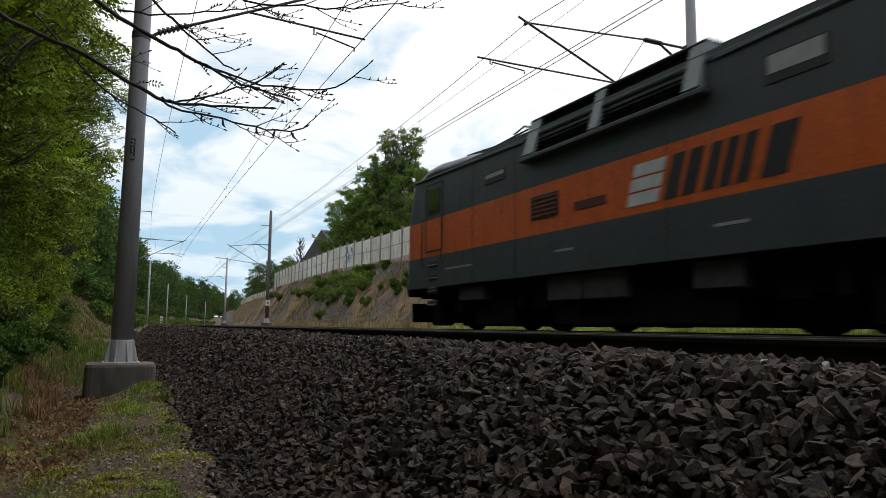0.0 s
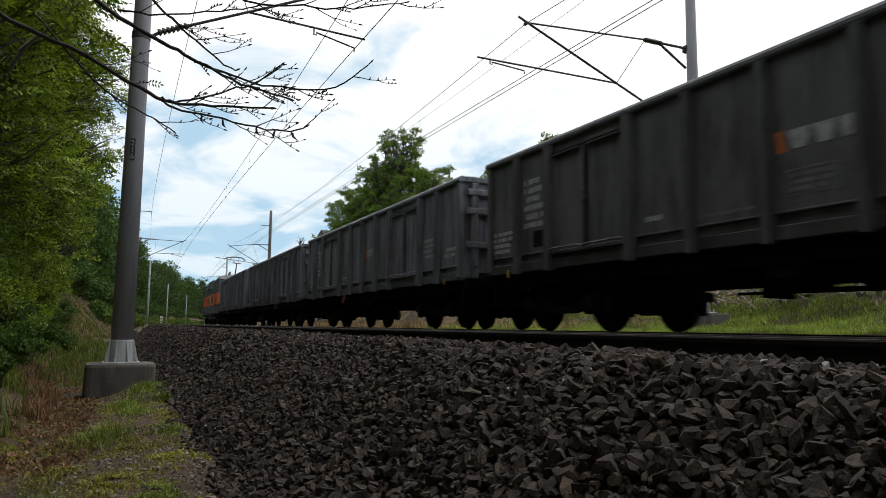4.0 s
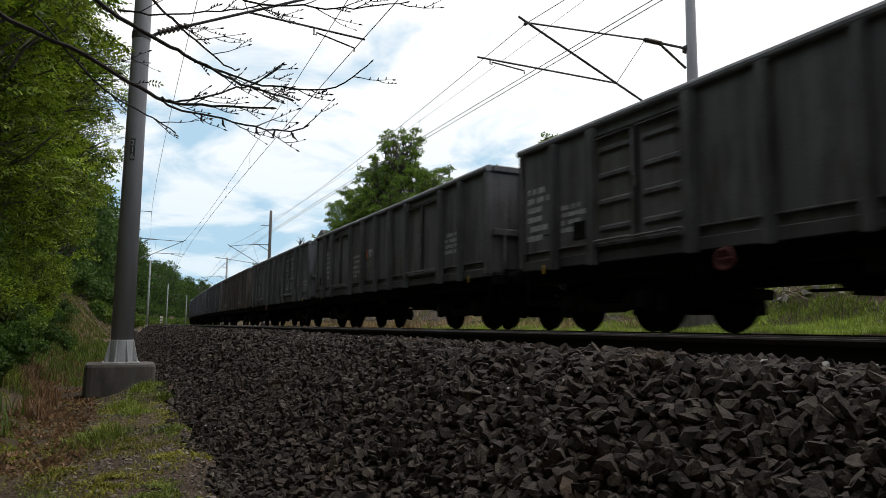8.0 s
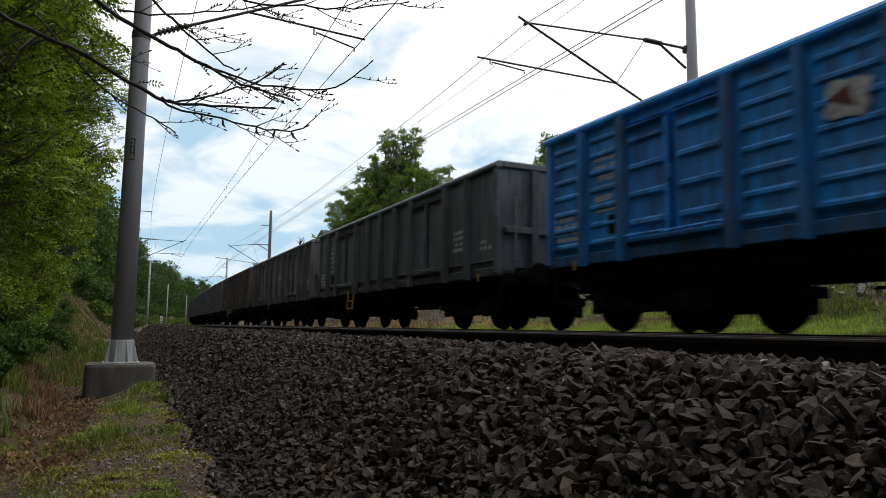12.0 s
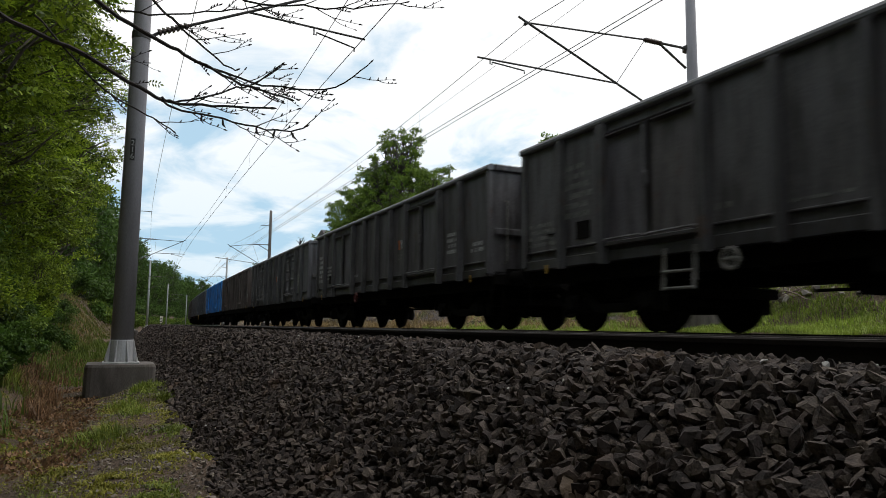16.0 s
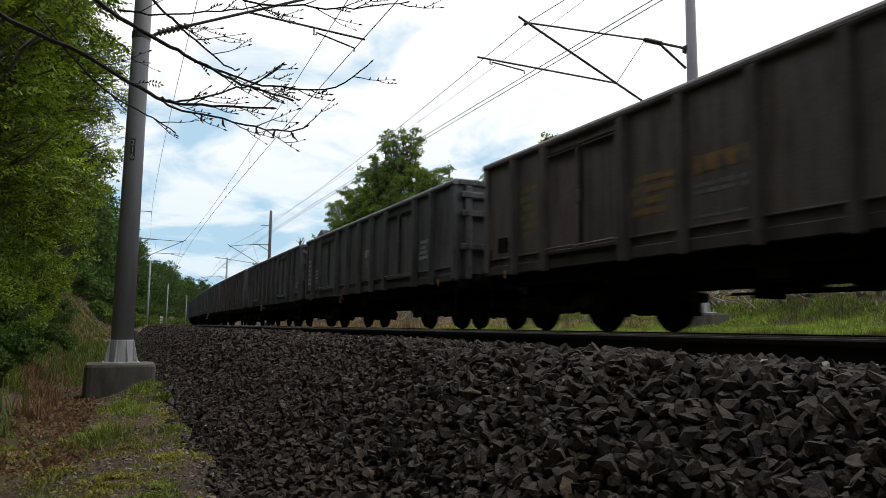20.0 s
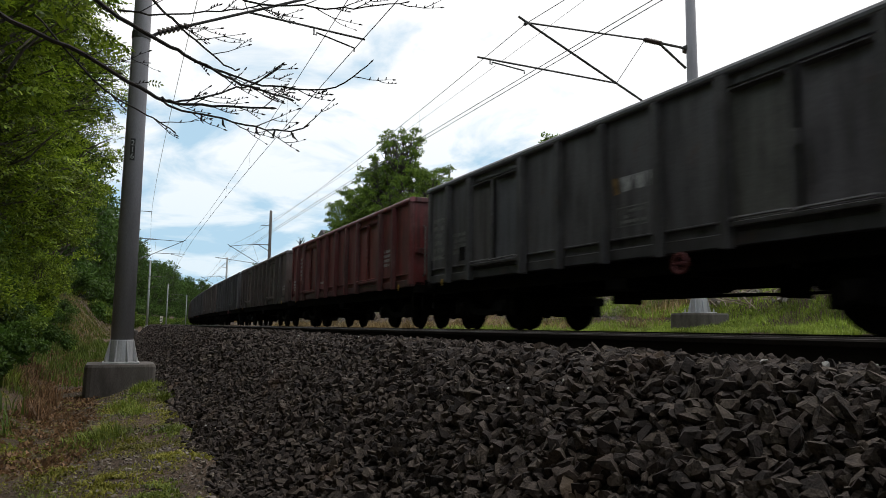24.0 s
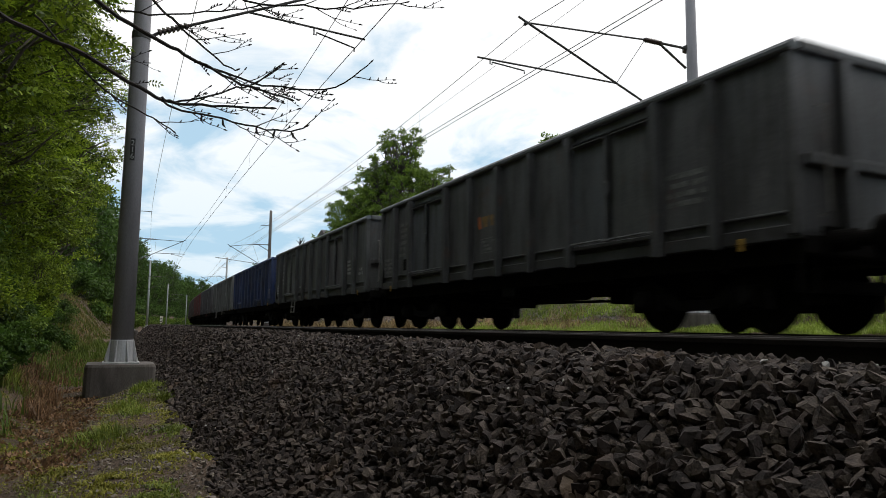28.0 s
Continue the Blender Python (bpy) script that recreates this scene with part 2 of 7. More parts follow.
def ground_material():
    """Trodden soil with gravel, dry litter and moss, in patches."""
    m, n, l, b = nodes_of("trackside_soil")
    geo = n.new("ShaderNodeNewGeometry")
    def noise_at(scale, detail=6, rough=0.6):
        t = n.new("ShaderNodeTexNoise"); t.inputs["Scale"].default_value = scale
        t.inputs["Detail"].default_value = detail; t.inputs["Roughness"].default_value = rough
        l.new(geo.outputs["Position"], t.inputs["Vector"]); return t.outputs[0]
    def ramp(src, a, c, top=1.0):
        r = n.new("ShaderNodeMapRange"); r.inputs[1].default_value, r.inputs[2].default_value, r.inputs[4].default_value = a, c, top
        l.new(src, r.inputs[0]); return r.outputs[0]
    def mix(f, a, c):
        x = n.new("ShaderNodeMix"); x.data_type = 'RGBA'; l.new(f, x.inputs[0])
        for i, v in ((6, a), (7, c)):
            if isinstance(v, tuple): x.inputs[i].default_value = (*v, 1)
            else: l.new(v, x.inputs[i])
        return x.outputs[2]
    c = mix(ramp(noise_at(26, 9, 0.75), 0.40, 0.62), (0.046, 0.031, 0.022), (0.205, 0.145, 0.104))
    c = mix(ramp(noise_at(0.9), 0.45, 0.6, 0.7), c, (0.062, 0.046, 0.035))
    c = mix(ramp(noise_at(2.3, 10, 0.78), 0.53, 0.62, 0.75), c, (0.125, 0.122, 0.030))
    c = mix(ramp(noise_at(75, 3), 0.64, 0.70), c, (0.27, 0.24, 0.21))
    l.new(c, b.inputs["Base Color"])
    b.inputs["Roughness"].default_value = 0.95
    b.inputs["Specular IOR Level"].default_value = 0.2
    bp = n.new("ShaderNodeBump"); bp.inputs["Strength"].default_value = 1.0; bp.inputs["Distance"].default_value = 0.05
    l.new(noise_at(30, 8, 0.7), bp.inputs["Height"]); l.new(bp.outputs[0], b.inputs["Normal"])
    return m


M["ground"] = ground_material()


def leaf_material(name, low, high, vary=0.35):
    m, n, l, b = nodes_of(name)
    geo = n.new("ShaderNodeNewGeometry")
    mx = n.new("ShaderNodeMix"); mx.data_type = 'RGBA'
    mx.inputs[6].default_value, mx.inputs[7].default_value = (*low, 1), (*high, 1)
    l.new(geo.outputs["Random Per Island"], mx.inputs[0])
    big = n.new("ShaderNodeTexNoise"); big.inputs["Scale"].default_value = 1.0; big.inputs["Detail"].default_value = 3
    l.new(geo.outputs["Position"], big.inputs["Vector"])
    vr = n.new("ShaderNodeMapRange"); vr.inputs[1].default_value, vr.inputs[2].default_value = 0.35, 0.65
    vr.inputs[3].default_value, vr.inputs[4].default_value = 1 - vary, 1 + vary
    l.new(big.outputs[0], vr.inputs[0])
    hv = n.new("ShaderNodeHueSaturation"); l.new(vr.outputs[0], hv.inputs["Value"]); l.new(mx.outputs[2], hv.inputs["Color"])
    l.new(hv.outputs[0], b.inputs["Base Color"])
    b.inputs["Roughness"].default_value = 0.6
    b.inputs["Specular IOR Level"].default_value = 0.3
    tr = n.new("ShaderNodeBsdfTranslucent"); l.new(hv.outputs[0], tr.inputs[0])
    ad = n.new("ShaderNodeMixShader"); ad.inputs[0].default_value = 0.30
    l.new(b.outputs[0], ad.inputs[1]); l.new(tr.outputs[0], ad.inputs[2])
    l.new(ad.outputs[0], n["Material Output"].inputs[0])
    return m


M["leaf"] = leaf_material("locust_leaves", (0.027, 0.060, 0.004), (0.29, 0.39, 0.030), 0.6)
M["leaf_far"] = leaf_material("woodland_leaves", (0.03, 0.07, 0.010), (0.085, 0.15, 0.022))
M["leaf_light"] = leaf_material("tree_leaves", (0.05, 0.10, 0.010), (0.19, 0.275, 0.032))
M["moss"] = leaf_material("moss_blades", (0.125, 0.135, 0.018), (0.30, 0.275, 0.045))
M["tuft"] = leaf_material("dark_grass_blades", (0.06, 0.105, 0.014), (0.15, 0.20, 0.032))
M["bank_grass"] = leaf_material("yellowing_grass", (0.07, 0.088, 0.017), (0.21, 0.185, 0.05))
M["grass"] = leaf_material("grass_blades", (0.13, 0.205, 0.022), (0.34, 0.42, 0.075))
M["fresh"] = leaf_material("fresh_grass_blades", (0.085, 0.13, 0.016), (0.24, 0.28, 0.045))
M["dry"] = leaf_material("dry_grass", (0.17, 0.12, 0.05), (0.36, 0.27, 0.13))
M["slope_leaf"] = leaf_material("slope_shrub_leaves", (0.07, 0.13, 0.015), (0.20, 0.28, 0.04))
M["bark"] = surface("grey_brown_bark", (0.035, 0.028, 0.022), (0.10, 0.085, 0.07), 0.9, 4, 30, 0.8, 0.02, stretch=(1, 1, 0.3))
M["twig"] = surface("dark_twig_bark", (0.012, 0.010, 0.009), (0.035, 0.028, 0.024), 0.85, 6, 40, 0.4, 0.004)


# ---- mesh helpers ----
def box(bm, x0, x1, y0, y1, z0, z1, bevel=0.0):
    vs = [bm.verts.new((x, y, z)) for x in (x0, x1) for y in (y0, y1) for z in (z0, z1)]
    fs = [bm.faces.new([vs[i] for i in q]) for q in ((0, 1, 3, 2), (4, 6, 7, 5), (0, 4, 5, 1), (2, 3, 7, 6), (0, 2, 6, 4), (1, 5, 7, 3))]
    if bevel:
        es = {e for f in fs for e in f.edges}
        bmesh.ops.bevel(bm, geom=list(es), offset=bevel, segments=1, affect='EDGES', clamp_overlap=True)
    return vs


def tube(bm, a, b, r0, r1=None, n=8, caps=True):
    a, b = Vector(a), Vector(b)
    r1 = r0 if r1 is None else r1
    w = (b - a).normalized()
    u = w.orthogonal().normalized()
    v = w.cross(u)
    rings = []
    for c, r in ((a, r0), (b, r1)):
        rings.append([bm.verts.new(c + r * (math.cos(2 * math.pi * i / n) * u + math.sin(2 * math.pi * i / n) * v)) for i in range(n)])
    for i in range(n):
        bm.faces.new((rings[0][i], rings[0][(i + 1) % n], rings[1][(i + 1) % n], rings[1][i]))
    if caps:
        bm.faces.new(rings[0][::-1])
        bm.faces.new(rings[1])


def pipe(bm, pts, radii, n=6):
    """A tube along a line of points."""
    pts = [Vector(q) for q in pts]
    if not hasattr(radii, "__len__"):
        radii = [radii] * len(pts)
    rings, u = [], None
    for i, c in enumerate(pts):
        w = (pts[min(i + 1, len(pts) - 1)] - pts[max(i - 1, 0)]).normalized()
        u = w.orthogonal().normalized() if u is None else (u - w * u.dot(w)).normalized()
        v = w.cross(u)
        rings.append([bm.verts.new(c + radii[i] * (math.cos(2 * math.pi * k / n) * u + math.sin(2 * math.pi * k / n) * v)) for k in range(n)])
    for p, q in zip(rings, rings[1:]):
        for k in range(n):
            bm.faces.new((p[k], p[(k + 1) % n], q[(k + 1) % n], q[k]))
    bm.faces.new(rings[0][::-1])
    bm.faces.new(rings[-1])


def lathe(bm, profile, axis='Y', n=24, at=(0, 0, 0)):
    """Turns a profile of (along, radius) round an axis through at."""
    rings = []
    for d, r in profile:
        ring = []
        for i in range(n):
            c, s = r * math.cos(2 * math.pi * i / n), r * math.sin(2 * math.pi * i / n)
            p = {'Y': (c, d, s), 'X': (d, c, s), 'Z': (c, s, d)}[axis]
            ring.append(bm.verts.new(Vector(at) + Vector(p)))
        rings.append(ring)
    for a, b in zip(rings, rings[1:]):
        for i in range(n):
            bm.faces.new((a[i], a[(i + 1) % n], b[(i + 1) % n], b[i]))
    bm.faces.new(rings[0][::-1])
    bm.faces.new(rings[-1])


def prism(bm, outline, y0, y1):
    """An outline of (x, z) pushed through from y0 to y1."""
    a = [bm.verts.new((x, y0, z)) for x, z in outline]
    b = [bm.verts.new((x, y1, z)) for x, z in outline]
    k = len(outline)
    for i in range(k):
        bm.faces.new((a[i], a[(i + 1) % k], b[(i + 1) % k], b[i]))
    bm.faces.new(a[::-1])
    bm.faces.new(b)


def finish(bm, name, material, smooth=False):
    bmesh.ops.recalc_face_normals(bm, faces=bm.faces[:])
    me = bpy.data.meshes.new(name)
    bm.to_mesh(me)
    bm.free()
    me.materials.append(material)
    if smooth:
        me.polygons.foreach_set("use_smooth", [True] * len(me.polygons))
    return me


def part(name, bm, material, parent, label="", colour=None, smooth=False, at=None):
    me = bm if isinstance(bm, bpy.types.Mesh) else finish(bm, name, material, smooth)
    ob = new(name, me)
    ob.parent = parent
    if at is not None:
        ob.matrix_basis = at
    if colour:
        ob.color = (*colour, 1)
    return tagged(ob, label)


def raw_mesh(name, verts, faces, material, smooth=False):
    me = bpy.data.meshes.new(name)
    me.from_pydata(verts, [], faces)
    me.materials.append(material)
    if smooth:
        me.polygons.foreach_set("use_smooth", [True] * len(me.polygons))
    return me


def sweep(name, section, s_list, material, closed=True, smooth=False):
    """A cross-section of (offset, height) along the curve."""
    verts, faces, k = [], [], len(section)
    for s in s_list:
        verts += [arc(s, o, z) for o, z in section]
    for i in range(len(s_list) - 1):
        for j in range(k if closed else k - 1):
            a, b = i * k + j, i * k + (j + 1) % k
            faces.append((a, b, b + k, a + k))
    if closed:
        faces.append(tuple(range(k))[::-1])
        faces.append(tuple(range((len(s_list) - 1) * k, len(s_list) * k)))
    return raw_mesh(name, verts, faces, material, smooth)


def steps(a, b, d):
    n = max(1, round((b - a) / d))
    return [a + (b - a) * i / n for i in range(n + 1)]


# ---- ground ----
def bend(o, table):
    for (a, za), (b, zb) in zip(table, table[1:]):
        if o <= b:
            t = max(0.0, (o - a) / (b - a))
            return za + (zb - za) * t
    return table[-1][1]


WALL_O = -8.3


def ground_height(s, o):
    # left: path, then a wooded bank
    steep = min(1.0, max(0.0, (s - 18) / 14))
    left = bend(o, [(6.0, -1.3), (6.9, -1.2), (7.35, -1.06), (7.9, -1.12), (8.7, -1.19), (9.2, -1.02), (10.2, -0.25 + 0.55 * steep), (11.5, 0.75 + 1.15 * steep),
                    (14.0, 2.3 + 0.9 * steep), (20.0, 4.2), (60, 6.0)])
    # right: a verge beside the far track, then the cutting's slope up to the wall
    far = min(1.0, max(0.0, (s - 14) / 14))
    away = min(1.0, max(0.0, (s - 142) / 34))
    top = 4.1 + 0.5 * min(1, max(0, (s - 40) / 18))
    top -= 0.75 * min(1.0, max(0.0, (s - 86) / 8))
    top = top * (1 - away) + 1.2 * away
    low = 1.7 * (1 - far) + top * far
    right = bend(-o, [(2.6, -0.32), (3.1, -0.05), (4.6, 0.03), (5.2, 0.22), (6.2, 0.22 + (low - 0.22) * 0.38), (8.0, low), (12.0, max(low, 2.2 * (1 - away)) + 0.1), (60, low + 1.5)])
    if o > 5:
        z = left
    elif o < -2.6:
        z = right
    else:
        z = -0.42
    if 5 < o < 6.0:
        z = -1.3 + (6.0 - o) * 0.88
    rough = 0.05 if o > 5 else 0.09
    if o > 6.5 or o < -3.2:
        z += rough * noise.noise((s * 0.9, o * 0.9, 1)) + rough * 0.5 * noise.noise((s * 2.7, o * 2.7, 5))
    if 6.9 < o < 9.0 and 9.0 < s < 14.5:
        z += 0.20 * math.exp(-((s - 11.5) / 0.9) ** 2 - ((o - 7.55) / 0.38) ** 2)
    if o < -5.3:
        z += 0.22 * noise.noise((s * 0.35, o * 0.5, 9)) * (1 if o > -7.9 else 0.3)
    return z


def uneven(marks):
    out = []
    for a, b, d in marks:
        out += steps(a, b, d)[:-1]
    return out + [marks[-1][1]]


def build_ground():
    ss = uneven([(-900, -60, 120), (-60, -6, 6), (-6, 1, 0.7), (1, 16, 0.2), (16, 50, 0.6), (50, 130, 2.0), (130, 400, 15), (400, 1600, 150)])
    os = uneven([(-1000, -60, 100), (-60, -14, 3), (-14, -2.4, 0.3), (-2.4, 6.0, 0.9), (6.0, 14, 0.18), (14, 30, 1.0), (30, 100, 6), (100, 1500, 120)])
    verts = [arc(s, o, ground_height(s, o)) for s in ss for o in os]
    k = len(os)
    faces = [(i * k + j, (i + 1) * k + j, (i + 1) * k + j + 1, i * k + j + 1) for i in range(len(ss) - 1) for j in range(k - 1)]
    ob = new("ground", raw_mesh("ground", verts, faces, M["ground"], True))
    return tagged(ob, "trodden brown soil with litter, gravel and moss", "ground", kind="structure")


ground = build_ground()

def slope_material():
    m, n, l, b = nodes_of("stony_cutting_slope")
    geo = n.new("ShaderNodeNewGeometry")
    def layer(scale, a, c, detail=7, rough=0.65):
        t = n.new("ShaderNodeTexNoise"); t.inputs["Scale"].default_value = scale; t.inputs["Detail"].default_value = detail
        t.inputs["Roughness"].default_value = rough
        l.new(geo.outputs["Position"], t.inputs["Vector"])
        r = n.new("ShaderNodeMapRange"); r.inputs[1].default_value, r.inputs[2].default_value = a, c
        l.new(t.outputs[0], r.inputs[0])
        return r.outputs[0]
    def mix(f, a, c):
        x = n.new("ShaderNodeMix"); x.data_type = 'RGBA'; l.new(f, x.inputs[0])
        for i, v in ((6, a), (7, c)):
            if isinstance(v, tuple): x.inputs[i].default_value = (*v, 1)
            else: l.new(v, x.inputs[i])
        return x.outputs[2]
    grain = layer(9, 0.4, 0.62)
    c = mix(grain, (0.085, 0.070, 0.065), (0.26, 0.215, 0.19))
    c = mix(layer(0.22, 0.47, 0.60), c, (0.40, 0.24, 0.125))
    c = mix(layer(0.8, 0.53, 0.63), c, (0.13, 0.14, 0.05))
    c = mix(layer(0.9, 0.56, 0.66), c, (0.26, 0.215, 0.135))
    l.new(c, b.inputs["Base Color"])
    b.inputs["Roughness"].default_value = 0.95
    bp = n.new("ShaderNodeBump"); bp.inputs["Strength"].default_value = 1.0; bp.inputs["Distance"].default_value = 0.08
    l.new(grain, bp.inputs["Height"]); l.new(bp.outputs[0], b.inputs["Normal"])
    return m


def build_slope():
    ss, os = steps(16, 180, 0.6), steps(-8.15, -4.9, 0.25)
    verts = [arc(s, o, ground_height(s, o) + 0.03 + 0.10 * noise.noise((s * 0.8, o * 1.2, 3)) * math.sin(math.pi * (o + 8.15) / 3.25)) for s in ss for o in os]
    k = len(os)
    faces = [(i * k + j, (i + 1) * k + j, (i + 1) * k + j + 1, i * k + j + 1) for i in range(len(ss) - 1) for j in range(k - 1)]
    ob = new("cutting_slope", raw_mesh("cutting_slope", verts, faces, slope_material(), True))
    tagged(ob, "stony brown cutting slope with orange soil and weeds", "slope", kind="structure")


build_slope()

# ---- ballast bed, sleepers and rails ----
BED = [(7.45, -1.22), (6.90, -0.80), (6.5, -0.42), (6.12, -0.14), (5.9, -0.105), (5.3, -0.125), (4.9, -0.17),
       (3.1, -0.19), (2.0, -0.17), (0.9, -0.19), (-0.9, -0.19), (-1.4, -0.16), (-1.9, -0.16), (-2.9, -0.42)]


def bed_height(o):
    for (a, za), (b, zb) in zip(BED, BED[1:]):
        if b <= o <= a:
            return za + (zb - za) * (a - o) / (a - b)
    return -1.2


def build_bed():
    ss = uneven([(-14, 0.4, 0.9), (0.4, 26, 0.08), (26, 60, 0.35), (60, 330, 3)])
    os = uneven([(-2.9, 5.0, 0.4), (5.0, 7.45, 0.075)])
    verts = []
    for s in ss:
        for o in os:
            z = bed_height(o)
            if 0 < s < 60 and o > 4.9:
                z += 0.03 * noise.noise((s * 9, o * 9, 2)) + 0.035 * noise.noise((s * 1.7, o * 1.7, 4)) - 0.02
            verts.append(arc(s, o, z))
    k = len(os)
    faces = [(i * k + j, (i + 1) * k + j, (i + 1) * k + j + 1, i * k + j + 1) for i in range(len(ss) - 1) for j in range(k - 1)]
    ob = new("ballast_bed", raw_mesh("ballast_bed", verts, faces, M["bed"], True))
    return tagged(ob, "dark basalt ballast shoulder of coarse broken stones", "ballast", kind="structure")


ballast = build_bed()

RAIL = [(-0.0625, -0.172), (0.0625, -0.172), (0.0625, -0.160), (0.012, -0.142), (0.009, -0.048), (0.034, -0.036),
        (0.036, -0.010), (0.026, 0.0), (-0.026, 0.0), (-0.036, -0.010), (-0.034, -0.036), (-0.009, -0.048), (-0.012, -0.142), (-0.0625, -0.160)]


def build_rails():
    ss = uneven([(-45, 60, 1.5), (60, 330, 5)])
    for o, label in ((NEAR, "empty track nearest the ballast slope"), (0.0, "track that carries the train")):
        track = tagged(new("railway_track"), "pair of rusty steel rails on concrete sleepers, " + label, "track", kind="structure")
        for side in (1, -1):
            c = o + side * GAUGE
            rail = part("rail", sweep("rail", [(c + a, z) for a, z in RAIL], ss, M["rail_side"]), None, track, "rusty rail with a worn bright head")
            part("rail_head", sweep("rail_head", [(c - 0.025, 0.0022), (c + 0.025, 0.0022), (c + 0.027, 0.0004), (c - 0.027, 0.0004)], ss, M["rail_top"]), None, rail, "worn running surface")
        bm = bmesh.new()
        box(bm, -0.14, 0.14, -1.3, 1.3, -0.36, -0.185, 0.02)
        sleeper = finish(bm, "sleeper", M["sleeper"])
        bm = bmesh.new()
        for side in (1, -1):
            for k in (0.10, -0.10):
                box(bm, -0.06, 0.06, side * GAUGE + k - 0.05, side * GAUGE + k + 0.05, -0.186, -0.125, 0.015)
        clip = finish(bm, "rail_clip", M["rail_side"])
        for i in range(70):
            s = 0.3 + i * 0.6
            at = on_track(s, o)
            sl = part("sleeper", sleeper, None, track, at=at)
            part("rail_clips", clip, None, sl, "rusty rail fastening")


build_rails()


# ---- overhead line ----
def mast_mesh(height, r0, r1):
    bm = bmesh.new()
    lathe(bm, [(0.0, r0), (height * 0.5, (r0 + r1) / 2), (height, r1), (height + 0.03, r1 * 0.7)], 'Z', 28)
    return bm


def build_mast(s, o, base, height, near=False, material=None, block=(1.0, 1.0), base_low=-1.3):
    """A tapered tubular mast, bolted with stiffening ribs on a concrete footing."""
    at = on_track(s, o, base)
    m = tagged(new("catenary_mast"), "tapered grey steel catenary mast bolted on a concrete footing", "mast", "catenary masts")
    m.matrix_basis = at
    mat = material or M["mast"]
    pole = part("pole", mast_mesh(height, 0.178 if near else 0.165, 0.118 if near else 0.115), mat, m, smooth=True)
    bm = bmesh.new()
    a, b = block
    corner = 0.17
    outline = []
    for q, (cx, cy) in enumerate(((1, 1), (-1, 1), (-1, -1), (1, -1))):
        for j in range(5):
            w = radians(90 * q + 22.5 * j)
            outline.append((cx * (a / 2 - corner) + corner * math.cos(w), cy * (b / 2 - corner) + corner * math.sin(w)))
    lower = [bm.verts.new((x * 1.03, y * 1.03, base_low - base)) for x, y in outline]
    brim = [bm.verts.new((x, y, -0.07)) for x, y in outline]
    crest = [bm.verts.new((x * 0.97, y * 0.97, -0.03)) for x, y in outline]
    for ring, above in ((lower, brim), (brim, crest)):
        for j in range(20):
            bm.faces.new((ring[j], ring[(j + 1) % 20], above[(j + 1) % 20], above[j]))
    bm.faces.new(crest)
    bm.faces.new(lower[::-1])
    part("footing", bm, M["concrete"], m, "weathered concrete footing block")
    bm = bmesh.new()
    box(bm, -0.28, 0.28, -0.28, 0.28, -0.03, 0.0, 0.006)
    plate = part("base_plate", bm, M["galvanised"], m, "galvanised base plate")
    bm = bmesh.new()
    lathe(bm, [(0.0, 0.20), (0.0, 0.205), (0.34, 0.19), (0.36, 0.185), (0.36, 0.17)], 'Z', 28)
    part("sleeve", bm, M["galvanised"], m, "galvanised foot sleeve")
    for i in range(8):
        bm = bmesh.new()
        prism(bm, [(0.19, 0.0), (0.275, 0.0), (0.275, 0.03), (0.195, 0.35), (0.18, 0.35)], -0.006, 0.006)
        part("rib", bm, M["galvanised"], m, at=Matrix.Rotation(radians(45 * i + 22.5), 4, 'Z'))
    for x in (-0.23, 0.23):
        for y in (-0.23, 0.23):
            bm = bmesh.new()
            tube(bm, (x, y, 0), (x, y, 0.05), 0.018, n=6)
            tube(bm, (x, y, 0.05), (x, y, 0.09), 0.010, n=6)
            part("bolt", bm, M["galvanised"], plate)
    return m


def insulator(bm, a, b, r=0.035, n=7):
    a, b = Vector(a), Vector(b)
    d = (b - a) / n
    for i in range(n):
        tube(bm, a + d * i, a + d * (i + 0.5), r * 1.6, r * 1.2, 10)
        tube(bm, a + d * (i + 0.5), a + d * (i + 1), r * 0.8, r * 0.8, 8)


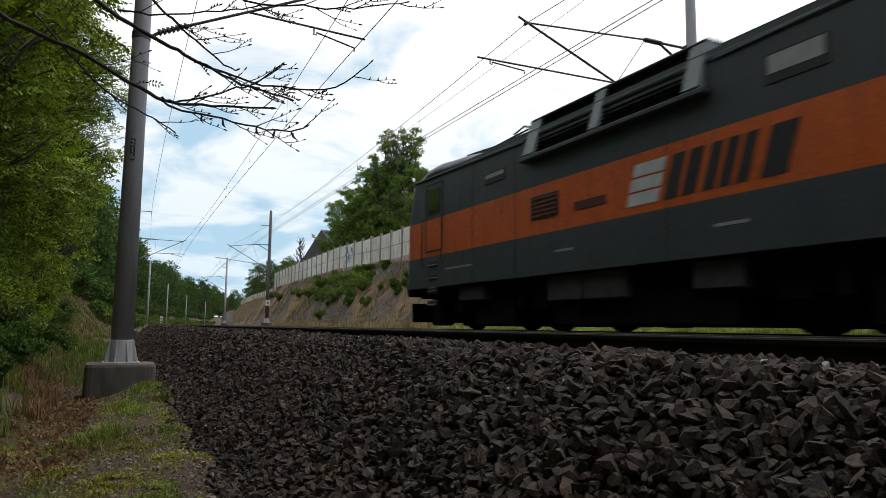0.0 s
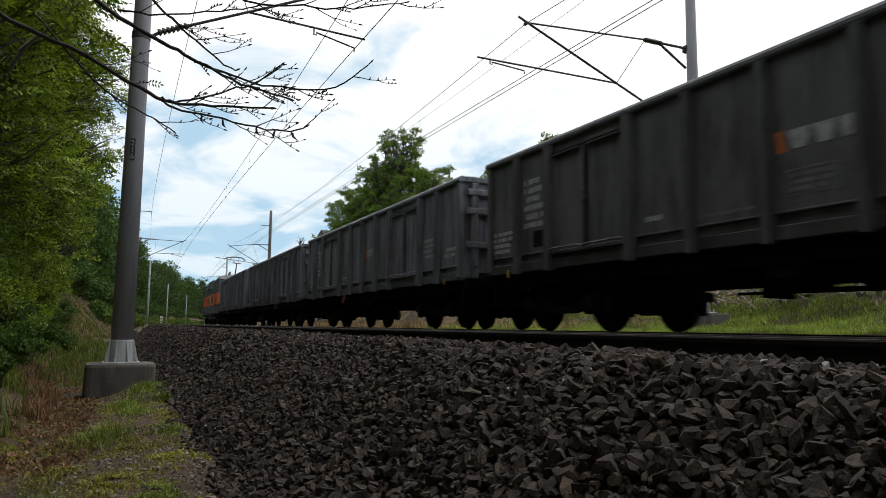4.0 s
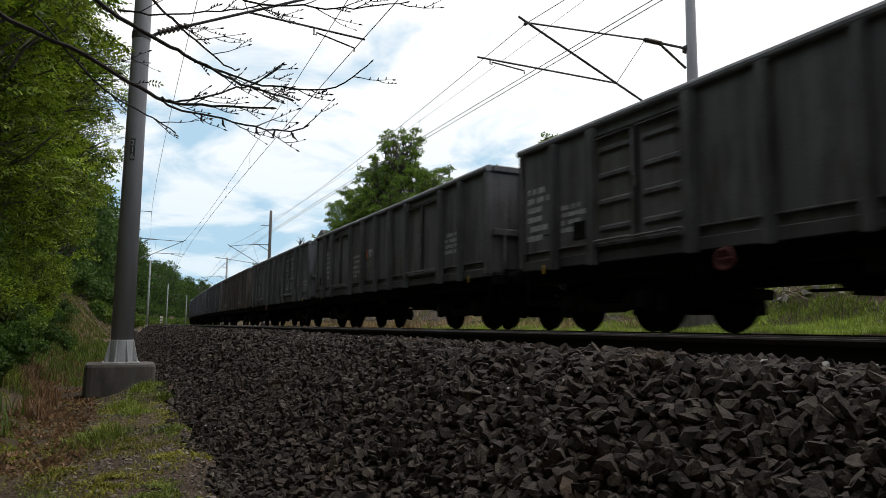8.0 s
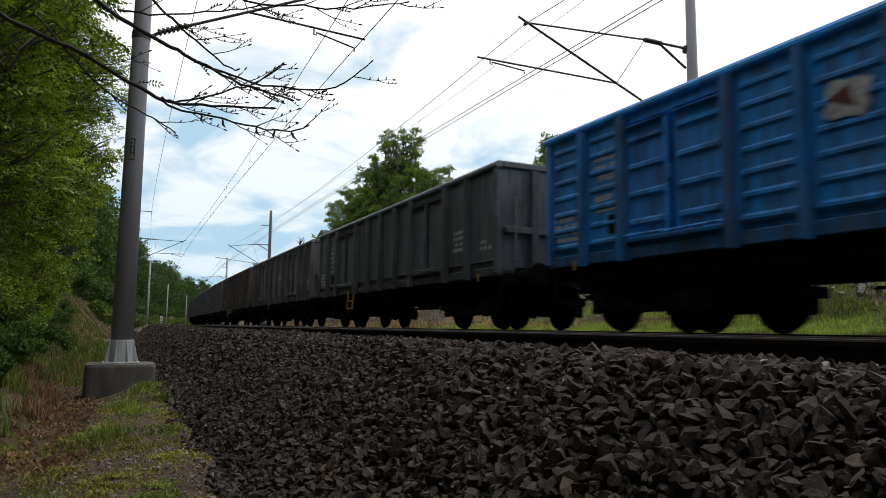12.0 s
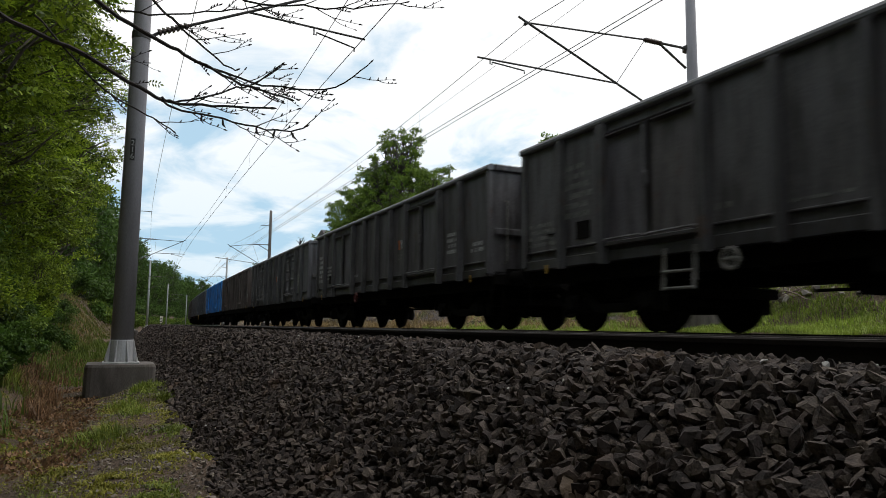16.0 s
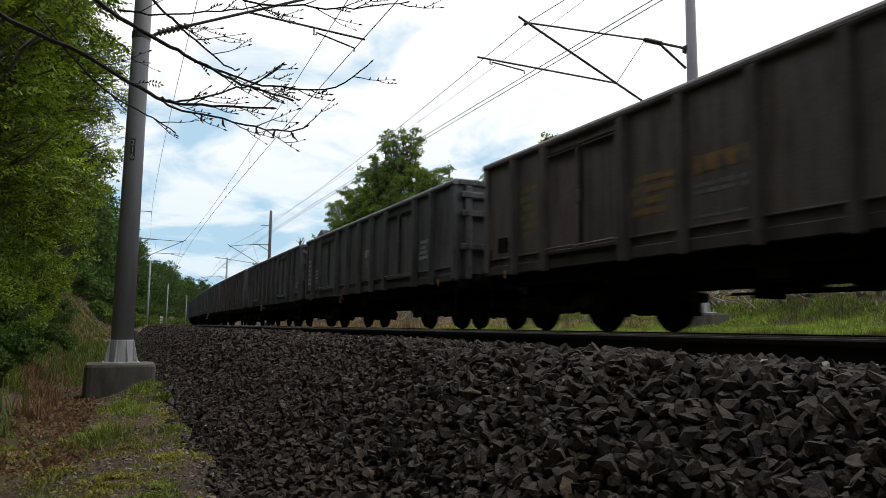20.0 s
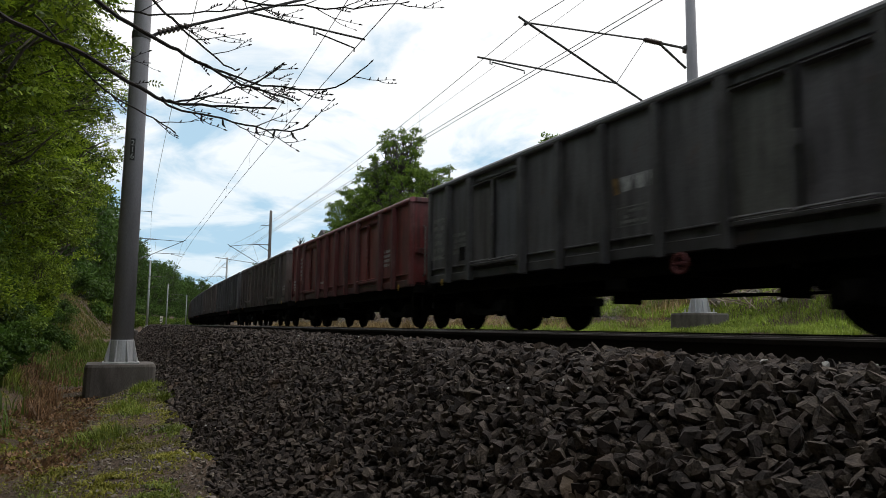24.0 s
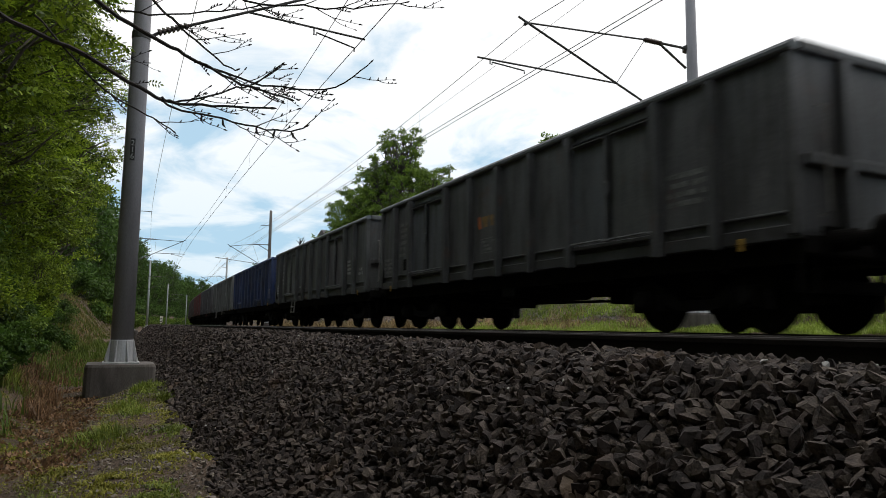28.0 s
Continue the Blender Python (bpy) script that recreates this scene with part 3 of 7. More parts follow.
def build_cantilever(s, o_mast, d, contact, clamp, low_root, tie_root, reg_root, reg_end, hang, tip, rise, lift=0.0):
    """A hinged cantilever on a mast; d: the side of its track. Distances are from the mast, heights from the contact wire."""
    c = tagged(new("cantilever"), "dark tubular catenary cantilever with insulators and a steady arm", "cantilever", "catenary cantilevers")
    c.matrix_basis = on_track(s, o_mast)
    P = lambda y, z: (0, y * d, contact + z)
    low = lambda y: low_root + (rise + 0.02 - low_root) * y / clamp
    for z in (tie_root, low_root):
        bm = bmesh.new()
        lathe(bm, [(contact + z - 0.06, 0.13), (contact + z - 0.06, 0.155), (contact + z + 0.06, 0.155), (contact + z + 0.06, 0.13)], 'Z', 16)
        part("mast_clamp", bm, M["wire"], c, "steel mast clamp")
    bm = bmesh.new()
    tube(bm, P(1.45, tie_root - 0.03), P(clamp, rise), 0.021)
    part("tie_tube", bm, M["wire"], c)
    bm = bmesh.new()
    pipe(bm, [P(0.12, tie_root), P(1.0, tie_root - 0.02)], 0.032, 7)
    part("tie_root", bm, M["wire"], c)
    bm = bmesh.new()
    pipe(bm, [P(0.12, tie_root - 0.52), P(0.98, tie_root - 0.03)], 0.030, 7)
    part("strut", bm, M["wire"], c)
    bm = bmesh.new()
    insulator(bm, P(0.95, tie_root - 0.02), P(1.47, tie_root - 0.03), 0.042)
    part("insulator", bm, M["porcelain"], c, "brown ribbed insulator")
    bm = bmesh.new()
    pipe(bm, [P(0.12, low_root), P(0.3, low(0.3))], 0.03, 7)
    part("tube_root", bm, M["wire"], c)
    bm = bmesh.new()
    insulator(bm, P(0.28, low(0.28)), P(0.78, low(0.78)), 0.042)
    part("insulator", bm, M["porcelain"], c, "brown ribbed insulator")
    bm = bmesh.new()
    tube(bm, P(0.75, low(0.75)), P(clamp + 0.2, low(clamp + 0.2)), 0.026)
    part("bracket_tube", bm, M["wire"], c)
    bm = bmesh.new()
    tube(bm, P(reg_root, low(reg_root)), P(reg_end, 0.17 + lift), 0.021)
    part("registration_tube", bm, M["wire"], c)
    bm = bmesh.new()
    tube(bm, P(1.45, tie_root - 0.05), P(reg_root, low(reg_root)), 0.008, n=5)
    part("stay_wire", bm, M["wire"], c)
    bm = bmesh.new()
    e = 0.05 if tip > hang else -0.05
    pipe(bm, [P(hang, 0.19 + lift), P(hang, 0.07 + lift), P(hang + e, 0.07 + lift), P(hang + e, 0.12 + lift), P(tip, 0.07), P(tip, 0.0)], 0.016, 6)
    part("steady_arm", bm, M["wire"], c)
    bm = bmesh.new()
    tube(bm, (-0.05, clamp * d, contact + rise - 0.02), (0.05, clamp * d, contact + rise - 0.02), 0.04)
    part("wire_clamp", bm, M["wire"], c)
    return c


LINE = {3.997: (5.52, 1.33, 0.90), 0.0: (5.66, 1.22, 0.74)}    # contact height, messenger above it, its sag
SUPPORTS = [-36, 12.7, 60.5, 108.5, 171, 231, 290]


def build_line():
    left_o, right_o = 7.88, -4.82
    for s in SUPPORTS:
        if s > 0:
            near = s == 12.7
            base = -0.59 if near else -0.45
            lo, nearer = (left_o, 0.0) if near else (7.5, left_o - 7.5) if s < 80 else (7.2, left_o - 7.2)
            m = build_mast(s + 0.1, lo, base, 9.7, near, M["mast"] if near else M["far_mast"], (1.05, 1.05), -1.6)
            build_cantilever(s + 0.1, lo, -1, 5.52, 3.9 - nearer, -0.46, 1.42, 1.8 - nearer, 4.12 - nearer, 3.07 - nearer, 3.9 - nearer, 1.33, 0.12)
            if near:
                bm = bmesh.new()
                box(bm, -0.203, -0.20, -0.038, 0.038, 3.38, 3.76)
                plate = part("mast_plate", bm, M["black"], m, "dark plate with white digits set one below another", at=Matrix.Rotation(radians(-8), 4, 'Z'))
                for k, ch in enumerate("216"):
                    t = bpy.data.curves.new("digit", 'FONT')
                    t.body, t.size, t.align_x, t.extrude = ch, 0.13, 'CENTER', 0.0008
                    tmp = bpy.data.objects.new("digit", t)
                    me = bpy.data.meshes.new_from_object(tmp)
                    bpy.data.objects.remove(tmp)
                    me.materials.append(M["marking"])
                    part("digit", me, None, plate, "white digit",
                         at=Matrix.Translation((-0.2045, 0, 3.64 - 0.115 * k)) @ Matrix.Rotation(radians(-90), 4, 'Z') @ Matrix.Rotation(radians(90), 4, 'X'))
            if s < 120:
                rs, ro, rb, top = {12.7: (12.5, right_o, 0.48, 9.48), 60.5: (62.0, -3.3, 0.30, 10.2)}.get(s, (106.0, -3.3, 0.30, 9.9))
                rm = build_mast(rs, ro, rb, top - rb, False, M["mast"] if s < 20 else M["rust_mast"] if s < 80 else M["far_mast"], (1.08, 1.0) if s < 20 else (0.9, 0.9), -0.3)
                nearer = ro - right_o
                build_cantilever(rs + 0.1, ro, 1, 5.66, 4.87 - nearer, -0.72, 1.50, 2.34 - nearer, 6.1 - nearer, 5.79 - nearer, 4.92 - nearer, 1.20)
                if 20 < s < 80:
                    bm = bmesh.new()
                    box(bm, -0.24, -0.20, -0.20, 0.20, 1.45, 1.95, 0.01)
                    sign = part("sign_plate", bm, M["panel"], rm, "small pale sign plate")
                    bm = bmesh.new()
                    box(bm, -0.246, -0.24, -0.07, 0.07, 1.62, 1.78)
                    part("bar", bm, M["black"], sign)
    # wires
    for o, (contact, rise, droop) in LINE.items():
        for count, kind in enumerate(("contact_wire", "messenger_wire") + (("contact_wire",) if o == 0 else ())):
            bm = bmesh.new()
            second = kind == "contact_wire" and count == 2
            pts = []
            for a, b in zip(SUPPORTS, SUPPORTS[1:]):
                for k in range(24):
                    t = k / 24
                    z = contact if kind == "contact_wire" else contact + rise - droop * 4 * t * (1 - t)
                    pts.append(arc(a + (b - a) * t, o + (-0.13 if second else 0.02 if kind == "contact_wire" else 0.0), z))
            pipe(bm, pts, 0.0085 if kind == "contact_wire" else 0.008, 5)
            ob = new(kind, finish(bm, kind, M["wire"]))
            tagged(ob, ("thin dark contact wire" if kind == "contact_wire" else "sagging dark messenger wire") + " over the track", "wire", "overhead wires")
        for a, b in zip(SUPPORTS, SUPPORTS[1:5]):
            for k in range(1, 8):
                t = k / 8
                z1 = contact + rise - droop * 4 * t * (1 - t)
                bm = bmesh.new()
                s = a + (b - a) * t
                tube(bm, arc(s, o + 0.02, contact), arc(s, o, z1), 0.003, n=4)
                tube(bm, arc(s, o + 0.02, contact - 0.01), arc(s, o + 0.02, contact + 0.06), 0.012, n=5)
                tagged(new("dropper", finish(bm, "dropper", M["wire"])), "thin dropper between messenger and contact wire", "wire", "droppers")
    # earth and feeder wires on brackets at the mast heads
    for o, z in ((6.5, 8.9), (-3.5, 9.4)):
        bm = bmesh.new()
        far = lambda s: min(1.0, max(0.0, (s - 12.7) / 47.8))
        run = lambda s: o if o > 0 else o + 1.2 * far(s)
        high = lambda s: z if o > 0 else z - 0.8 * far(s)
        pipe(bm, [arc(s, run(s), high(s) - 0.58 * 4 * (k / 16) * (1 - k / 16)) for a, b in zip(SUPPORTS, SUPPORTS[1:]) for k in range(16) for s in (a + (b - a) * k / 16,)],
             0.009 if o > 0 else 0.006, 5)
        tagged(new("feeder_wire", finish(bm, "feeder_wire", M["wire"])), "thin feeder wire strung along the mast heads", "wire", "overhead wires")
        for s in SUPPORTS[1:]:
            if o < 0 and s > 120:
                continue
            m_o = (left_o if s < 20 else 7.5 if s < 80 else 7.2) if o > 0 else (right_o if s < 20 else -3.3)
            bm = bmesh.new()
            lift = 0.25 if o > 0 else 0.05
            tube(bm, arc(s, m_o, high(s) + lift), arc(s, run(s), high(s) + lift), 0.025)
            tube(bm, arc(s, run(s), high(s) + lift), arc(s, run(s), high(s)), 0.02)
            tagged(new("mast_bracket", finish(bm, "mast_bracket", M["wire"])), "short steel bracket carrying a feeder wire", "bracket", "mast brackets")


build_line()


# ---- wagons ----
LENGTH, PITCH, HALF_W = 12.8, 14.04, 1.42
TOP, SOLE = 3.24, 1.06
# four makes of side: the ribs, and the doors between them
SIDES = {"usual": ([1.1, 2.1, 4.1, 5.25, 6.4, 7.55, 8.7, 10.7, 11.7], [(2.16, 4.04), (8.76, 10.64)]),
         "early": ([0.9, 1.95, 3.97, 5.03, 6.4, 7.77, 8.83, 10.85, 11.9], [(2.02, 3.90), (8.90, 10.78)]),
         "late": ([1.2, 2.26, 4.24, 5.32, 6.4, 7.48, 8.56, 10.54, 11.6], [(2.31, 4.19), (8.61, 10.49)]),
         "narrow": ([1.0, 1.93, 3.87, 4.85, 5.85, 6.95, 7.95, 8.93, 10.87, 11.8], [(1.96, 3.84), (8.96, 10.84)])}
DOORS = SIDES["usual"][1]


BOGIE_CACHE = {}


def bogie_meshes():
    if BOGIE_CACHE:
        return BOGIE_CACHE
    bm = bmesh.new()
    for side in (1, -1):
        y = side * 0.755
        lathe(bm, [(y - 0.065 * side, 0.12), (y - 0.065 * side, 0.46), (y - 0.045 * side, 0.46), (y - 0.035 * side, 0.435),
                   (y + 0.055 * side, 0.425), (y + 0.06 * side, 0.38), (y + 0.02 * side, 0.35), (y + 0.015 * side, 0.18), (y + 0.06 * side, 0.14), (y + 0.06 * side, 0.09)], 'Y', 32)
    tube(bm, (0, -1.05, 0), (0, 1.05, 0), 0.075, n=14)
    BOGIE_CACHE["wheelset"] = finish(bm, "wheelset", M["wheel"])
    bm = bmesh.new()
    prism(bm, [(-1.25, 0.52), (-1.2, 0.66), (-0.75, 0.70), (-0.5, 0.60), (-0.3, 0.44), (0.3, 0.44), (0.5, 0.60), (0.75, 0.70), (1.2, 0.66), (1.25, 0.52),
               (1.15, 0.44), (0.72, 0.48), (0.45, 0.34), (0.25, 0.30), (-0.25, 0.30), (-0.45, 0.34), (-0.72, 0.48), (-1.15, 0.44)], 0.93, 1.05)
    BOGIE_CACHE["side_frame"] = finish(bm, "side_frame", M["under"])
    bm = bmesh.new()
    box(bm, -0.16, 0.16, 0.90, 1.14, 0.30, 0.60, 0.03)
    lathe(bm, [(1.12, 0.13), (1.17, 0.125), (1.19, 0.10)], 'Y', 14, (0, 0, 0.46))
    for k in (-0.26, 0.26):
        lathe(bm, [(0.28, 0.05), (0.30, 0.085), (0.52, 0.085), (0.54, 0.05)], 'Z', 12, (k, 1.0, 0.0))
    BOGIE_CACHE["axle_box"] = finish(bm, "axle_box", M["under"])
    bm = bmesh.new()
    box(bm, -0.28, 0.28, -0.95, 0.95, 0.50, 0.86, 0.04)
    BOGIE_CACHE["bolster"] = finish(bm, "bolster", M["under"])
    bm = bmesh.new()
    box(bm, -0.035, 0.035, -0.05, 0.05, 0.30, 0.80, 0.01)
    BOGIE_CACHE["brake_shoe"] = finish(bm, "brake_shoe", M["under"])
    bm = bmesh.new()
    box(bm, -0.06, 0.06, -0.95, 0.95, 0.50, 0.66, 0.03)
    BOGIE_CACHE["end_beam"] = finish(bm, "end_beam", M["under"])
    return BOGIE_CACHE


def add_bogie(wagon, x, wheelbase=1.8):
    c = bogie_meshes()
    b = part("bogie", c["bolster"], None, wagon, "grimy two-axle bogie, shade in its colour", at=Matrix.Translation((x, 0, 0)))
    for k in (1, -1):
        part("wheelset", c["wheelset"], None, b, "steel wheelset with a bright tread", at=Matrix.Translation((k * wheelbase / 2, 0, 0.46)))
        for side in (0, 180):
            part("axle_box", c["axle_box"], None, b, at=Matrix.Translation((k * wheelbase / 2, 0, 0)) @ Matrix.Rotation(radians(side), 4, 'Z'))
    for k in (-1.44, 1.44):
        part("end_beam", c["end_beam"], None, b, at=Matrix.Translation((k, 0, 0)))
    for side in (0, 180):
        part("side_frame", c["side_frame"], None, b, at=Matrix.Rotation(radians(side), 4, 'Z'))
    for x in (-0.40, 0.40, -1.40, 1.40):
        for y in (-0.755, 0.755):
            part("brake_shoe", c["brake_shoe"], None, b, at=Matrix.Translation((x, y, 0)))
    return b


def buffer_mesh():
    bm = bmesh.new()
    lathe(bm, [(0.0, 0.13), (0.30, 0.12), (0.32, 0.09), (0.56, 0.085), (0.57, 0.225), (0.60, 0.23), (0.62, 0.20)], 'X', 20)
    box(bm, -0.02, 0.01, -0.17, 0.17, -0.17, 0.17, 0.01)
    return finish(bm, "buffer", M["under"])


def coupler_mesh():
    bm = bmesh.new()
    box(bm, 0, 0.12, -0.06, 0.06, -0.06, 0.06, 0.01)
    tube(bm, (0.1, 0, 0), (0.40, 0, -0.02), 0.03)
    pipe(bm, [(0.36, -0.05, 0), (0.52, -0.06, -0.16), (0.60, 0, -0.22), (0.52, 0.06, -0.16), (0.36, 0.05, 0)], 0.022, 6)
    pipe(bm, [(0.0, 0.28, 0.02), (0.12, 0.28, -0.15), (0.3, 0.27, -0.36), (0.48, 0.26, -0.38), (0.62, 0.25, -0.30)], 0.026, 6)
    return finish(bm, "coupling", M["under"])


SHARED = {}


def shared(key, make):
    if key not in SHARED:
        SHARED[key] = make()
    return SHARED[key]


def rib_mesh(wide):
    bm = bmesh.new()
    prism(bm, [(-wide, 0.0), (-wide * 0.75, 0.13), (wide * 0.75, 0.13), (wide, 0.0)], SOLE - 0.05, TOP - 0.10)
    # the outline lies in x and y: turn it upright
    for v in bm.verts:
        x, y, z = v.co
        v.co = (x, z, y)
    return finish(bm, "rib", M["paint"])


LEAF = (DOORS[0][1] - DOORS[0][0]) / 2 - 0.03


def leaf_mesh():
    """A door leaf: one pressed sheet with a raised frame."""
    bm = bmesh.new()
    box(bm, 0, LEAF, 0.0, 0.062, 1.34, 2.99)
    bm.faces.ensure_lookup_table()
    front = max(bm.faces, key=lambda f: f.calc_center_median().y)
    bmesh.ops.inset_region(bm, faces=[front], thickness=0.075, depth=0.0)
    bmesh.ops.translate(bm, verts=front.verts[:], vec=(0, -0.032, 0))
    return finish(bm, "door_leaf", M["paint"])


def ridge_mesh(w, h=0.10, t=0.05):
    bm = bmesh.new()
    a = [(0, 0), (w, 0), (w, h), (0, h)]
    k = min(0.04, h * 0.4)
    v0 = [bm.verts.new((x, 0, z)) for x, z in a]
    v1 = [bm.verts.new((min(max(x, k), w - k), t, min(max(z, k * 0.9), h - k * 0.9))) for x, z in a]
    for i in range(4):
        bm.faces.new((v0[i], v0[(i + 1) % 4], v1[(i + 1) % 4], v1[i]))
    bm.faces.new(v1)
    bm.faces.new(v0[::-1])
    return finish(bm, "ridge", M["paint"])


def sill_mesh():
    bm = bmesh.new()
    box(bm, -0.02, 2 * LEAF + 0.08, 0.0, 0.075, 1.265, 1.33, 0.01)
    return finish(bm, "door_sill", M["paint"])


def latch_mesh():
    bm = bmesh.new()
    w = 2 * LEAF + 0.06
    pipe(bm, [(w / 2 + 0.05, 0.085, 1.36), (w / 2 + 0.05, 0.085, 2.0), (w / 2 - 0.04, 0.11, 2.06), (w / 2 - 0.04, 0.11, 2.2), (w / 2 + 0.05, 0.085, 2.24), (w / 2 + 0.05, 0.085, 2.9)], 0.02, 7)
    return finish(bm, "door_latch", M["paint"])


def foot_rail_mesh():
    bm = bmesh.new()
    w = 2 * LEAF + 0.06
    pipe(bm, [(0.04, 0.10, 1.345), (0.1, 0.125, 1.36), (w * 0.48, 0.125, 1.35), (w * 0.52, 0.10, 1.33), (w * 0.56, 0.125, 1.36), (w - 0.1, 0.125, 1.36), (w - 0.04, 0.10, 1.345)], 0.018, 6)
    return finish(bm, "foot_rail", M["paint"])


def end_mesh():
    bm = bmesh.new()
    box(bm, -0.05, 0.0, -HALF_W, HALF_W, SOLE + 0.02, TOP - 0.06, 0.006)
    return finish(bm, "end_wall", M["paint"])


def end_post_mesh():
    bm = bmesh.new()
    box(bm, 0, 0.10, -0.085, 0.085, SOLE + 0.02, TOP - 0.10, 0.02)
    return finish(bm, "end_post", M["paint"])


def end_bar_mesh():
    bm = bmesh.new()
    box(bm, 0, 0.09, -HALF_W + 0.1, HALF_W - 0.1, 0.0, 0.14, 0.02)
    return finish(bm, "end_bar", M["paint"])


def marking(wagon, x0, x1, z0, z1, rows, material, seed):
    """A block of unreadable lettering as short plain bars."""
    rng = random.Random(seed)
    bm = bmesh.new()
    h = (z1 - z0) / (rows * 1.55)
    for r in range(rows):
        z = z1 - (r + 0.5) * (z1 - z0) / rows
        x = x1 - rng.choice((0, 0, 0.08))
        end = x0 + rng.choice((0.0, 0.1, 0.3)) * (x1 - x0)
        while x > end + 0.05:
            a = max(end, x - rng.uniform(0.045, 0.12))
            box(bm, a, x, HALF_W + 0.0035, HALF_W + 0.0055, z - h / 2 * rng.uniform(0.7, 1), z + h / 2)
            x = a - (0.02 if rng.random() < 0.8 else 0.09)
    return tagged(part("marking", bm, material, wagon, "faded painted markings"), kind="stuff")


def build_wagon(colour, dirt_label, door="flat", panel="flat", end="posts", step=None, logo=None, seed=0, hand_wheel=None, marks=("low", 6.5, False), make="usual", wheel_at=4.6):
    ribs, doors = SIDES[make]
    rng = random.Random(seed)
    w = tagged(new("open_wagon"), dirt_label, "railway wagon", "wagons of the freight train")
    H = LENGTH / 2
    X = lambda d: H - d
    body = part("floor", shared("floor", lambda: floor_mesh()), None, w, "dark load bed", colour=(0.05, 0.045, 0.04))
    for side in (0, 180):
        turn = Matrix.Rotation(radians(side), 4, 'Z')
        wall = part("side_wall", shared("side", side_mesh), None, w, colour=colour, at=turn)
        # sole bar takes the wall colour at 0.4
        part("sole_bar", shared("sole", sole_mesh), None, w, "dark sole bar", colour=tuple(c * 0.4 for c in colour), at=turn)
        # rim colour lifted and blued: the sky's reflection is painted in
        part("top_rail", shared("rail", top_rail_mesh), None, w, "worn rim with sky sheen in its colour", colour=tuple(c * 1.35 + g for c, g in zip(colour, (0.02, 0.03, 0.036))), at=turn)
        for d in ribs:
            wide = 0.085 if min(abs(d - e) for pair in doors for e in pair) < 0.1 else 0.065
            # ribs darker than the wall: the shadows along their sides, put into the colour
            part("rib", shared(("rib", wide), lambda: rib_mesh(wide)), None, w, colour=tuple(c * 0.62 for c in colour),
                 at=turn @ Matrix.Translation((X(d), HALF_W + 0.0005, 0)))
        for a, b in doors:
            dr = part("door", shared("sill", sill_mesh), None, w, "double side door", colour=tuple(c * 0.9 for c in colour),
                      at=turn @ Matrix.Translation((X(b), HALF_W + 0.001, 0)))
            for k in (0, 1):
                part("door_leaf", shared("leaf", leaf_mesh), None, dr, colour=tuple(c * rng.uniform(0.9, 1.1) for c in colour),
                     at=Matrix.Translation((k * (LEAF + 0.05), 0, 0)))
                if door == "ridged":
                    for z in (1.48, 1.88, 2.28, 2.68):
                        part("ridge", shared("door_ridge", lambda: ridge_mesh(LEAF - 0.20, 0.12, 0.045)), None, dr, colour=colour,
                             at=Matrix.Translation((k * (LEAF + 0.05) + 0.10, 0.028, z)))
            for k in (0, 1):
                part("hood", shared("hood", lambda: ridge_mesh(LEAF - 0.12, 0.055, 0.085)), None, dr, "pressed hood over the door leaf", colour=tuple(c * 0.8 for c in colour),
                     at=Matrix.Translation((k * (LEAF + 0.05) + 0.06, 0.03, 2.90)))
            part("latch", shared("latch", latch_mesh), None, dr, "worn door latch", colour=tuple(c * 1.1 for c in colour))
            part("foot_rail", shared("foot_rail", foot_rail_mesh), None, dr, "pale worn foot rail", colour=tuple(c * 1.5 + 0.03 for c in colour))
        if panel == "ridged":
            edges = [0.06] + ribs + [LENGTH - 0.06]
            for a, b in zip(edges, edges[1:]):
                if b - a > 1.9:
                    continue
                wide = round(b - a - 0.24, 2)
                for z in (1.30, 1.57, 1.84, 2.11, 2.38, 2.65, 2.90):
                    part("ridge", shared(("field", wide), lambda: ridge_mesh(wide, 0.11, 0.03)), None, wall, colour=colour,
                         at=Matrix.Translation((X(b) + 0.12, HALF_W - 0.001, z)))
    for side in (0, 180):
        turn = Matrix.Rotation(radians(side), 4, 'Z')
        ew = part("end_wall", shared("end", end_mesh), None, w, colour=colour, at=turn @ Matrix.Translation((H, 0, 0)))
        for y in (-0.62, 0.62) if end == "posts" else (-1.12, 0.0, 1.12):
            part("end_post", shared("end_post", end_post_mesh), None, ew, colour=colour, at=Matrix.Translation((0.001, y, 0)))
        for z in (1.86,) if end == "posts" else (1.72, 2.45, 2.86):
            part("end_bar", shared("end_bar", end_bar_mesh), None, ew, colour=colour, at=Matrix.Translation((0.001 if end == "posts" else 0.04, 0, z)))
        part("end_rail", shared("end_rail", end_rail_mesh), None, w, colour=tuple(c * 0.9 for c in colour), at=turn @ Matrix.Translation((H, 0, 0)))
        part("headstock", shared("headstock", headstock_mesh), None, w, "grimy buffer beam, shade in its colour", at=turn @ Matrix.Translation((H, 0, 0)))
        for y in (-1.2, 1.2):
            part("corner_step", shared("corner_step", corner_step_mesh), None, w, at=turn @ Matrix.Translation((H - 0.1, y, 0)))
        for y in (-0.875, 0.875):
            part("buffer", shared("buffer", buffer_mesh), None, w, "greasy round buffer", at=turn @ Matrix.Translation((H, y, 1.04)))
        part("coupling", shared("coupling", coupler_mesh), None, w, "screw coupling and brake hose", at=turn @ Matrix.Translation((H, 0, 0.98)))
        for y in (1, -1):
            part("corner_post", shared("corner", corner_mesh), None, w, colour=colour, at=turn @ Matrix.Translation((H, y * HALF_W, 0)))
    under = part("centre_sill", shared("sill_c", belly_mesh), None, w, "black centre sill")
